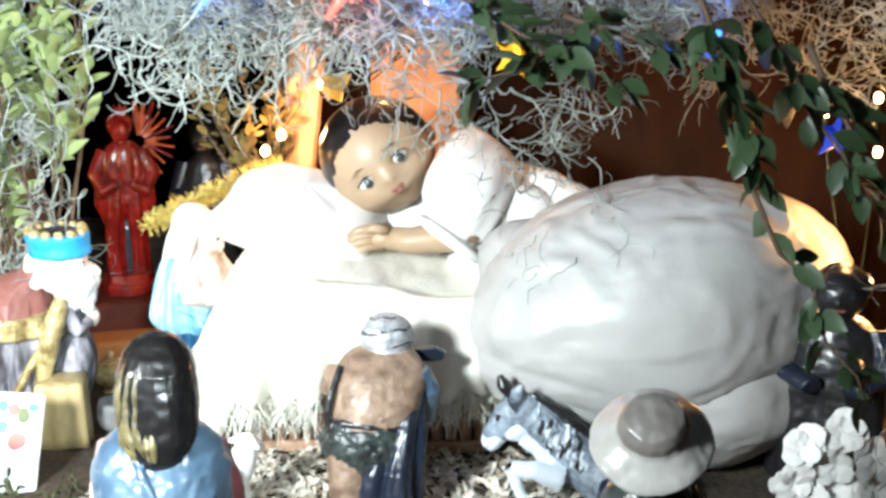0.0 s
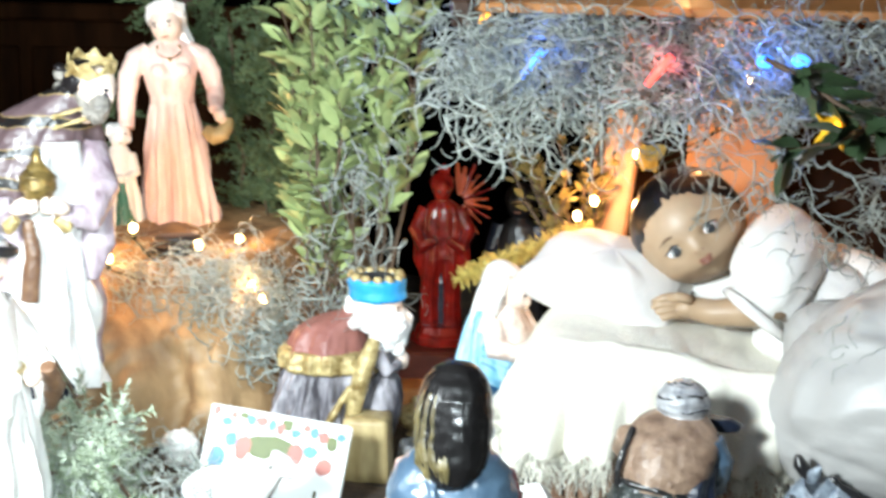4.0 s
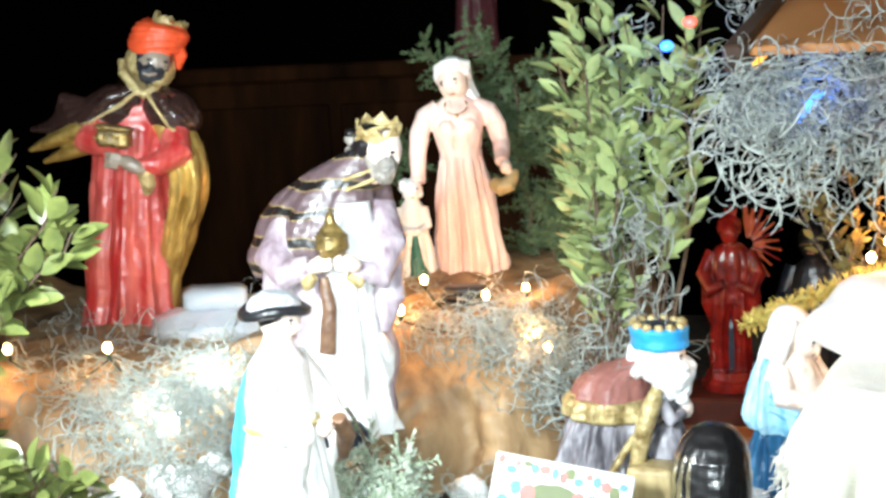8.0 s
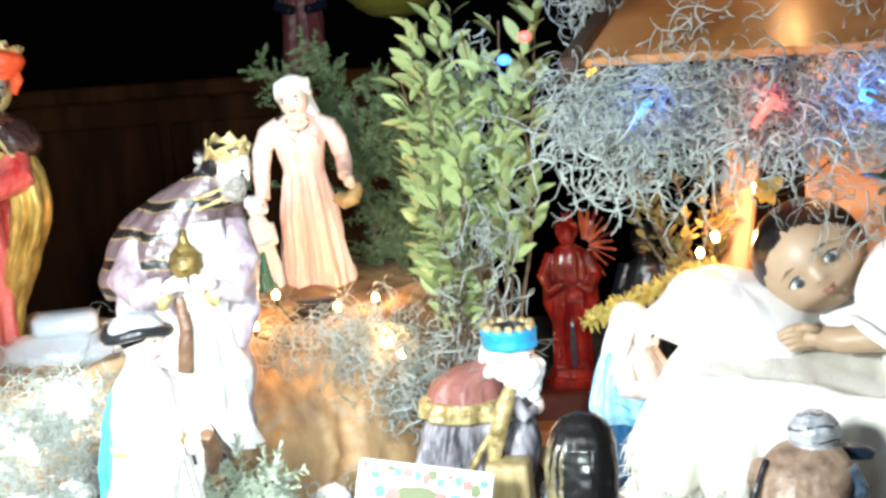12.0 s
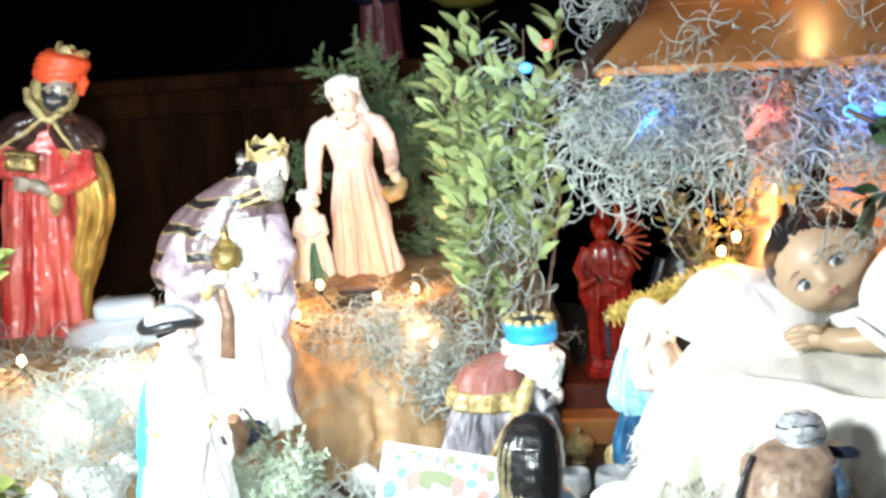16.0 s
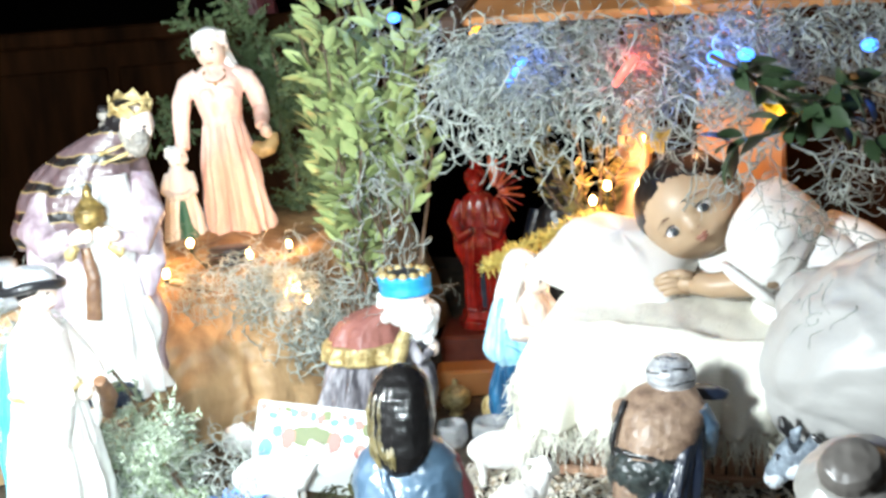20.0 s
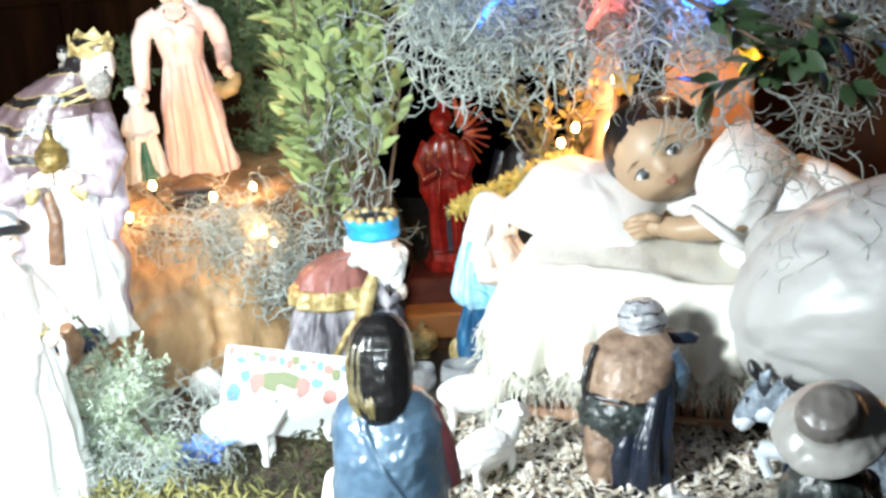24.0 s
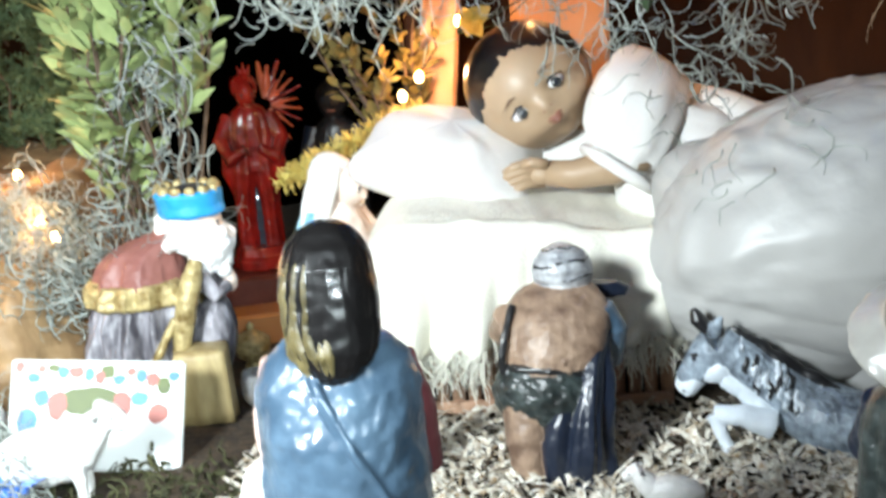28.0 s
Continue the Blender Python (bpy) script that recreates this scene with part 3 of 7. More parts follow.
def cedar_sprig(name, label, seed, stems, material, reach=0.05, tufts=42):
    """Feathery sprays: many short needle wisps along side twigs."""
    rng = np.random.default_rng(seed)
    thing = empty(name, label, "evergreen")
    v, f = [], []
    for pts in stems:
        pts = np.array(pts, float)
        s = Sculpt()
        s.tube([tuple(p) for p in pts], 0.002, STEM, 6)
        s.part("stem", thing)
        for _ in range(tufts):
            t = rng.uniform(0.05, 0.999) * (len(pts) - 1)
            k = int(t)
            p = pts[k] + (pts[k + 1] - pts[k]) * (t - k)
            d = pts[k + 1] - pts[k]
            d /= np.linalg.norm(d)
            w = rng.normal(size=3) + np.array([0, -0.3, 0])
            w -= d * w.dot(d)
            w = w / np.linalg.norm(w) + d * 0.6
            w /= np.linalg.norm(w)
            size = reach * rng.uniform(0.5, 1.2) * (1.15 - 0.6 * t / (len(pts) - 1))
            for j in range(16):
                q = p + w * size * j / 16 + np.array([0, 0, -0.12 * size * (j / 16) ** 2])
                for _ in range(3):
                    e = w * 0.8 + rng.normal(size=3) * 0.7
                    e /= np.linalg.norm(e)
                    u = np.cross(e, rng.normal(size=3))
                    u /= np.linalg.norm(u)
                    ln = size * rng.uniform(0.12, 0.26) * (1.1 - 0.6 * j / 16)
                    o = len(v)
                    v += [tuple(q - u * 0.0006), tuple(q + u * 0.0006), tuple(q + e * ln * 0.7 + u * 0.0008), tuple(q + e * ln * 1.25), tuple(q + e * ln * 0.7 - u * 0.0008)]
                    f += [(o, o + 1, o + 2, o + 3, o + 4)]
    raw("foliage", v, f, material, thing, kind="stuff")
    return thing


def greenery():
    rng = random.Random(5)

    def stem(a, b, sway=0.02, n=7):
        a, b = Vector(a), Vector(b)
        return [a.lerp(b, i / (n - 1)) + Vector((rng.uniform(-1, 1), rng.uniform(-1, 1), 0)) * sway * math.sin(math.pi * i / (n - 1) * 0.9) for i in range(n)]

    pale = leaf_mesh("pale_leaf", 0.037, 0.0145, BOX_LEAF)
    dark = leaf_mesh("dark_leaf", 0.032, 0.018, DARK_LEAF)
    base = (-0.480, 1.40, GZ)
    tips = ((-0.56, 1.42, 0.49), (-0.535, 1.38, 0.51), (-0.51, 1.36, 0.46), (-0.50, 1.36, 0.54), (-0.545, 1.40, 0.44), (-0.51, 1.35, 0.40), (-0.49, 1.34, 0.38), (-0.475, 1.36, 0.55), (-0.495, 1.34, 0.50))
    sprig("leafy_branch", "tall branch with small pale green oval leaves beside the stable", 11, [stem(base, p) for p in tips], pale, 296, size=(0.7, 1.15), low=0.42)
    base = (-0.455, 1.40, GZ)
    tips = ((-0.46, 1.34, 0.52), (-0.43, 1.34, 0.48), (-0.42, 1.35, 0.53), (-0.39, 1.36, 0.51), (-0.38, 1.37, 0.54), (-0.40, 1.36, 0.46), (-0.46, 1.33, 0.47), (-0.43, 1.34, 0.45), (-0.48, 1.34, 0.44))
    sprig("leafy_branch", "tall branch with small pale green leaves, draped with moss", 16, [stem(base, p) for p in tips], pale, 296, size=(0.7, 1.15), low=0.55)
    base = (-0.500, 1.38, GZ)
    tips = ((-0.55, 1.36, 0.47), (-0.53, 1.35, 0.42), (-0.51, 1.33, 0.52), (-0.49, 1.33, 0.45), (-0.47, 1.33, 0.40), (-0.54, 1.37, 0.36), (-0.50, 1.33, 0.33))
    sprig("leafy_branch", "branch with small pale green leaves standing before the taller ones", 18, [stem(base, p) for p in tips], pale, 230, size=(0.7, 1.1), low=0.5)
    for seed, base, tips in ((12, (-1.115, 0.85, 0.14), [(-1.105 + 0.17 * math.cos(a), 0.83 + 0.05 * math.cos(3 * a), 0.352 + 0.15 * math.sin(a)) for a in np.linspace(-0.5, 2.2, 10)]),
                             (17, (-1.02, 0.83, 0.16), [(-0.972 + 0.12 * math.cos(a), 0.82 + 0.04 * math.cos(3 * a), 0.350 + 0.12 * math.sin(a)) for a in np.linspace(-0.8, 2.6, 11)])):
        sprig("leafy_bush", "dense bush of glossy olive green oval leaves at the display's edge", seed, [stem(base, p) for p in tips], dark, 298, size=(0.8, 1.3), category="bush", low=0.25)
    sprig("leafy_bush", "low bush of green leaves in front of the paper hill", 13, [stem((-0.985, 0.845, GZ), p) for p in [(-0.975 + 0.13 * math.cos(a), 0.81 + 0.04 * math.cos(3 * a), 0.06 + 0.09 * math.sin(a)) for a in np.linspace(-0.5, 2.4, 11)]], dark, 298, size=(0.8, 1.3), category="bush", low=0.4)
    # Leaves carry their shade in the base colour.
    deep = leaf_mesh("unlit_leaf", 0.034, 0.020, UNLIT_LEAF)
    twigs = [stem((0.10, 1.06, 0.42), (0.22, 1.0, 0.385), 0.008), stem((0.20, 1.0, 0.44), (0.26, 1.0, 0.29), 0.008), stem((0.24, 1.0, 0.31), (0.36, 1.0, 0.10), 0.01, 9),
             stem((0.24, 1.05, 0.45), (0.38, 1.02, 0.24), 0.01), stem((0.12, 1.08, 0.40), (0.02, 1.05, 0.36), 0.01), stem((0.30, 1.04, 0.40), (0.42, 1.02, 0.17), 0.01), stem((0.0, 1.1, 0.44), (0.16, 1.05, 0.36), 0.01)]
    sprig("hanging_branch", "thin drooping branch with green oval leaves darkened as unlit", 14, twigs, deep, 190, size=(0.6, 1.05), low=0.12)
    cedar_sprig("cedar_branch", "feathery dark green cedar branch behind the statues", 21, [stem((-0.755, 1.715, 0.15), (-0.775, 1.715, 0.44)), stem((-0.715, 1.715, 0.15), (-0.695, 1.695, 0.40)), stem((-0.715, 1.735, 0.15), (-0.655, 1.695, 0.30)), stem((-0.755, 1.735, 0.3), (-0.855, 1.715, 0.52)), stem((-0.775, 1.735, 0.35), (-0.935, 1.715, 0.50)), stem((-0.675, 1.715, 0.15), (-0.635, 1.675, 0.42)), stem((-0.695, 1.715, 0.3), (-0.715, 1.675, 0.47)), stem((-0.655, 1.695, 0.2), (-0.605, 1.655, 0.34)), stem((-0.655, 1.695, 0.15), (-0.595, 1.655, 0.22))], CEDAR, 0.07, 80)
    cedar_sprig("cedar_branch", "dim cedar twig hanging in the dark behind the kings", 22, [stem((-1.02, 1.75, 0.36), (-0.92, 1.7, 0.30)), stem((-1.05, 1.75, 0.34), (-0.96, 1.7, 0.25))], CEDAR, 0.05, 30)
    cedar_sprig("juniper_sprig", "frosted green juniper sprig lying on the ground", 23, [stem((-0.62, 1.08, GZ), (-0.675, 1.05, 0.12)), stem((-0.66, 1.05, 0.06), (-0.54, 0.98, 0.0)), stem((-0.68, 1.06, 0.0), (-0.50, 0.95, -0.03)), stem((-0.66, 1.05, 0.06), (-0.74, 1.02, 0.02)), stem((-0.64, 1.06, 0.02), (-0.58, 1.0, 0.08)), stem((-0.62, 1.05, 0.0), (-0.66, 0.97, 0.03)), stem((-0.60, 1.03, 0.0), (-0.56, 0.96, 0.05))], FROST, 0.075, 26)
    dry = leaf_mesh("dry_leaf", 0.016, 0.009, DRY_LEAF)
    stems = [stem((-0.22, 1.56, 0.12), p, 0.012) for p in ((-0.30, 1.56, 0.33), (-0.26, 1.54, 0.35), (-0.22, 1.55, 0.33), (-0.18, 1.56, 0.30), (-0.28, 1.54, 0.28), (-0.24, 1.52, 0.27), (-0.20, 1.53, 0.36), (-0.32, 1.58, 0.36), (-0.36, 1.58, 0.34))]
    sprig("dry_twig_bush", "dry brown twigs with olive leaves behind the doll", 15, stems, dry, 290)


def mosses():
    canopy = "tangled grey Spanish moss hanging from the stable roof"
    moss_clump("hanging_moss", canopy, 31, 1150, (-0.33, 1.20, 0.385, 0.02, 1.32, 0.475), 0.062, 0.0013, 0.42, droop=0.6, fork=0.14)
    moss_clump("hanging_moss", canopy, 32, 700, (0.0, 1.12, 0.385, 0.26, 1.30, 0.470), 0.062, 0.0013, 0.42, droop=0.6, fork=0.14)
    moss_clump("hanging_moss", canopy, 33, 120, (-0.31, 1.19, 0.350, -0.02, 1.23, 0.40), 0.075, 0.0016, 0.42, droop=1.4, fork=0.22)
    moss_clump("hanging_moss", canopy, 34, 28, (-0.01, 1.14, 0.30, 0.15, 1.22, 0.38), 0.09, 0.0014, 0.42, droop=1.4, fork=0.28)
    moss_clump("hanging_moss", "grey moss lying along the roof edge beam", 49, 130, (-0.34, 1.28, 0.50, -0.29, 1.62, 0.60), 0.07, 0.0012, 0.42, droop=0.4, fork=0.2)
    moss_clump("hanging_moss", "pale moss strands lying on the orange roof", 50, 60, (-0.20, 1.28, 0.50, 0.20, 1.46, 0.55), 0.10, 0.0013, 0.40, droop=0.2, fork=0.25)
    moss_clump("hanging_moss", "few curled moss strands hanging over the doll's brow", 51, 9, (-0.060, 1.285, 0.285, 0.0, 1.31, 0.325), 0.07, 0.0012, 0.45, droop=1.2, fork=0.25)
    moss_clump("hanging_moss", "loose net of curled moss hanging beside the sleeve", 52, 22, (0.055, 1.20, 0.25, 0.15, 1.25, 0.34), 0.08, 0.0014, 0.48, droop=1.0, fork=0.3)
    moss_clump("hanging_moss", "grey Spanish moss on the dim side of the roof", 35, 230, (0.26, 1.28, 0.33, 0.62, 1.46, 0.44), 0.085, 0.0012, 0.36, fork=0.15)
    moss_clump("hanging_moss", "grey moss draped down the leafy branch", 36, 55, (-0.47, 1.33, 0.26, -0.42, 1.37, 0.52), 0.085, 0.0013, 0.36, droop=1.2)
    moss_clump("hanging_moss", "grey moss trailing from the leafy branch to the paper hill", 37, 90, (-0.49, 1.32, 0.10, -0.42, 1.37, 0.32), 0.085, 0.0013, 0.38, droop=1.2)
    moss_clump("moss_tuft", "grey moss tuft on the edge of the paper hill", 38, 480, (-0.66, 1.31, 0.04, -0.52, 1.39, 0.15), 0.065, 0.0014, 0.48)
    moss_clump("moss_tuft", "grey moss tuft around the string lights", 39, 620, (-0.82, 1.27, 0.12, -0.58, 1.46, 0.172), 0.055, 0.0010, 0.5)
    moss_clump("moss_tuft", "grey moss spread between the statues on the paper hill", 47, 520, (-1.25, 1.12, 0.12, -0.80, 1.40, 0.15), 0.055, 0.0010, 0.5)
    moss_clump("moss_tuft", "grey moss spread along the paper hill", 40, 640, (-1.14, 0.98, 0.10, -0.84, 1.18, 0.145), 0.06, 0.0011, 0.45)
    moss_clump("moss_tuft", "grey moss hanging over the paper hill's front", 41, 640, (-1.05, 0.95, 0.02, -0.82, 1.10, 0.13), 0.065, 0.0012, 0.45)
    moss_clump("moss_tuft", "dark moss at the edge of the display", 42, 120, (0.40, 0.98, -0.03, 0.56, 1.1, 0.3), 0.10, 0.0009, 0.4)
    moss_clump("moss_tuft", "pale moss under the juniper", 43, 520, (-0.72, 0.94, -0.05, -0.50, 1.10, 0.02), 0.075, 0.0009, 0.5)
    shadow_strands()
    moss_clump("ground_moss", "yellow-green moss cushions on the ground", 48, 900, (-0.66, 0.84, -0.052, -0.36, 0.97, -0.036), 0.010, 0.0022, 0.9, droop=0, flat=1, material=YELLOW_MOSS)
    rng = np.random.default_rng(44)
    v, f = [], []
    for _ in range(6500):
        c = np.array((rng.uniform(-0.34, 0.24), rng.uniform(0.82, 1.22), GZ + rng.uniform(0.002, 0.012)))
        ln, wd, a, bend = rng.uniform(0.006, 0.016) + 0.020 * rng.random() ** 3, rng.uniform(0.0010, 0.0040) + 0.006 * rng.random() ** 4, rng.uniform(0, 6.28), rng.uniform(-0.3, 0.8)
        d = np.array((math.cos(a), math.sin(a), rng.uniform(-0.7, 0.7)))
        w = np.cross(d, (rng.uniform(-0.5, 0.5), rng.uniform(-0.5, 0.5), 1))
        w /= np.linalg.norm(w)
        o = len(v)
        for k in range(4):
            t = k / 3 - 0.5
            p = c + d * ln * t + np.array((0, 0, ln * bend * (0.25 - t * t)))
            v += [tuple(p - w * wd / 2), tuple(p + w * wd / 2)]
        f += [(o + 2 * k, o + 2 * k + 1, o + 2 * k + 3, o + 2 * k + 2) for k in range(3)]
    raw("wood_shavings", v, f, STRAW, None, "pale curled wood shavings strewn on the ground", "shavings", "stuff", smooth=False)
    moss_clump("ground_moss", "olive green moss growing over the ground", 45, 2600, (-0.78, 0.78, -0.055, -0.18, 1.13, -0.040), 0.012, 0.0020, 0.9, droop=0, flat=1, material=GREEN_MOSS)


def shadow_strands():
    """Shadows of hanging moss, laid as thin curled strands that follow the gown and the sleeve."""
    # Solid strands take the place of the shadow lines on the cloth.
    rng, v, f = np.random.default_rng(46), [], []
    trees = []
    for me in [ob.data for ob in GOWN] + [bpy.data.objects["baby_doll"].data]:
        trees.append(BVHTree.FromPolygons([p.co for p in me.vertices], [tuple(p.vertices) for p in me.polygons]))
    for c, n in (((0.105, 0.17), 11), ((0.06, 0.215), 9), ((0.16, 0.20), 5)):
        for _ in range(n):
            x, z, a = c[0] + rng.normal() * 0.022, c[1] + rng.normal() * 0.025, rng.uniform(0, 6.28)
            row = []
            for _ in range(int(rng.uniform(8, 18))):
                a += rng.normal() * 0.45
                x, z = x + 0.0035 * math.cos(a), z + 0.0035 * math.sin(a)
                hits = [h for h in (t.ray_cast(Vector((x - 0.1, 0.5, z + 0.12)), Vector((0.1, 0.75, -0.12)).normalized())[0] for t in trees) if h]
                if hits:
                    row.append(min(hits, key=lambda h: h.y) + Vector((0, -0.0008, 0.0004)))
            row = [p for k, p in enumerate(row) if k == 0 or (p - row[k - 1]).length < 0.02]
            if len(row) > 4:
                s = Sculpt()
                s.tube(row, [0.0007 - 0.0004 * k / len(row) for k in range(len(row))], MOSS, 4)
                o = len(v)
                v += [tuple(p) for p in s.v]
                f += [tuple(o + k for k in q) for q in s.f]
    raw("moss_strands", v, f, MOSS, None, "thin strands laid on the white gown as moss shadows", "moss", "stuff")


# ---- the stable ----
def stable():
    thing = empty("stable", "open wooden stable with orange varnished posts and plank roof", "stable")
    # The east post takes the darkened wood, as it stands in shade.
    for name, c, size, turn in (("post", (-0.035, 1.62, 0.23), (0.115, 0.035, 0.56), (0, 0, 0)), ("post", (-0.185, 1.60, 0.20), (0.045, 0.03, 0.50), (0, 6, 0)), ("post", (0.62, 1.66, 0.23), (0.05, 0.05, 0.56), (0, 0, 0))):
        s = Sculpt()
        slab(s, c, size, POST_WOOD if c[0] < 0.5 else DIM_PANEL, 0.004, turn)
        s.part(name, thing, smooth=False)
    for i in range(2):
        s = Sculpt()
        slab(s, (0.17, 1.362 + 0.2235 * i, 0.510 + 0.066 * i), (0.93, 0.2325, 0.010), ORANGE_WOOD, 0.001, (16.4, 0, 0))
        s.part("roof_plank", thing, smooth=False)
    s = Sculpt()
    slab(s, (-0.306, 1.475, 0.540), (0.022, 0.50, 0.030), DARK_WOOD, 0.003, (16.4, 0, 0))
    s.part("edge_beam", thing, smooth=False)
    s = Sculpt()
    slab(s, (0.22, 1.72, 0.22), (0.9, 0.012, 0.54), DIM_PANEL, 0.003)
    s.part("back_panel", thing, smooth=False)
    return thing


# ---- cradle, blanket, pillow, doll ----
def manger():
    thing = empty("manger", "low dark wooden manger under the blanket", "manger", pose(-0.08, 1.33, GZ))
    for i in range(17):
        s = Sculpt()
        s.tube([(-0.12 + 0.015 * i, -0.100, 0.004), (-0.12 + 0.015 * i, -0.104, 0.05), (-0.12 + 0.015 * i, -0.100, 0.106)], [0.0062, 0.0070, 0.0062], TAN_WOOD, 8)
        s.part("slat", thing)
    for z in (0.012, 0.092):
        s = Sculpt()
        slab(s, (0, -0.108, z), (0.25, 0.008, 0.012), TAN_WOOD, 0.002)
        s.part("rail", thing, smooth=False)
    for x in (-0.115, 0.115):
        for y in (-0.085, 0.095):
            s = Sculpt()
            slab(s, (x, y, 0.055), (0.022, 0.022, 0.11), DARK_WOOD, 0.002)
            s.part("leg", thing, smooth=False)
    s = Sculpt()
    slab(s, (0, 0, 0.112), (0.26, 0.21, 0.012), DARK_WOOD, 0.002)
    s.part("bed", thing, smooth=False)


def blanket():
    thing = empty("fringed_blanket", "cream white blanket with a knotted fringe over the manger", "blanket")
    s, n, k = Sculpt(), 60, 40
    rows = []
    for i in range(k):
        t = i / (k - 1)
        row = []
        for j in range(n):
            u = j / (n - 1)
            x = -0.245 + 0.315 * u
            edge = max(0.0, 0.12 - u) / 0.12
            top = 0.128 - 0.05 * edge ** 2 + 0.01 * math.sin(5 * u)
            if t < 0.5:
                q = t / 0.5
                y, z = 1.46 - 0.23 * q, top + 0.012 * math.sin(3.1 * q + 2 * u)
            else:
                q = (t - 0.5) / 0.5
                fold = 0.012 * math.sin(u * 26 + 1.5 * q) * q + 0.006 * math.sin(u * 61) * q
                y, z = 1.23 - 0.035 * math.sin(q * 1.5) + fold, top - (0.124 - 0.040 * u + 0.024 * noise.noise(Vector((u * 12, 3, 0)))) * q ** 1.4
            x += -0.01 * (t - 0.5) + bumpy(u * 2, t * 2, 0, 2, 0.006)
            row.append((x, y, z + bumpy(u * 3, t * 3, 1, 2, 0.006)))
        rows.append(row)
    s.grid(rows, CREAM_CLOTH, closed=False)
    cloth = s.part("cloth", thing)
    mod = cloth.modifiers.new("thick", "SOLIDIFY")
    mod.thickness = 0.004
    rng = np.random.default_rng(3)
    hem = rows[-1]
    side = [r[0] for r in rows[14:]]
    line = [Vector(p) for p in hem] + [Vector(p) for p in side]

    def place():
        p = line[rng.integers(len(line))]
        return (p.x + rng.uniform(-0.004, 0.004), p.y - rng.uniform(0.002, 0.006), p.z + rng.uniform(0.0, 0.006)), (rng.normal() * 0.35 - 0.15, rng.normal() * 0.2 - 0.1, -1)

    v, f = wisps(rng, 950, place, 0.034, 0.0011, 0.07, step=0.005, droop=1.5)
    raw("fringe", v, f, CREAM_CLOTH, thing, kind="stuff")


def pillow():
    s = Sculpt()

    def puff(u):
        return 1 + 0.10 * noise.noise(u * 2.2) + 0.025 * noise.noise(u * 7)

    rings = []
    for i in range(33):
        a = math.pi * (i / 32 - 0.5)
        ring = []
        for j in range(48):
            b = 2 * math.pi * j / 48
            sq = lambda c, e: math.copysign(abs(c) ** e, c)
            p = Vector((0.098 * sq(math.cos(a), 0.55) * sq(math.cos(b), 0.5), 0.075 * sq(math.cos(a), 0.55) * sq(math.sin(b), 0.5), 0.045 * sq(math.sin(a), 1.0)))
            pinch = 1 + 0.20 * abs(p.x / 0.098 * p.y / 0.075)
            u = p.normalized()
            k = puff(u)
            ring.append((p.x * pinch * k, p.y * pinch * k, p.z * k * (1.1 - 0.75 * abs(p.x / 0.098 * p.y / 0.075))))
        rings.append(ring)
    s.grid(rings, WHITE_CLOTH)
    s.build("pillow", "plump white cotton pillow under the doll's head", "pillow", pose(-0.160, 1.385, 0.172, 14, 12, -8) @ Matrix.Diagonal((0.86, 1, 0.86, 1)))


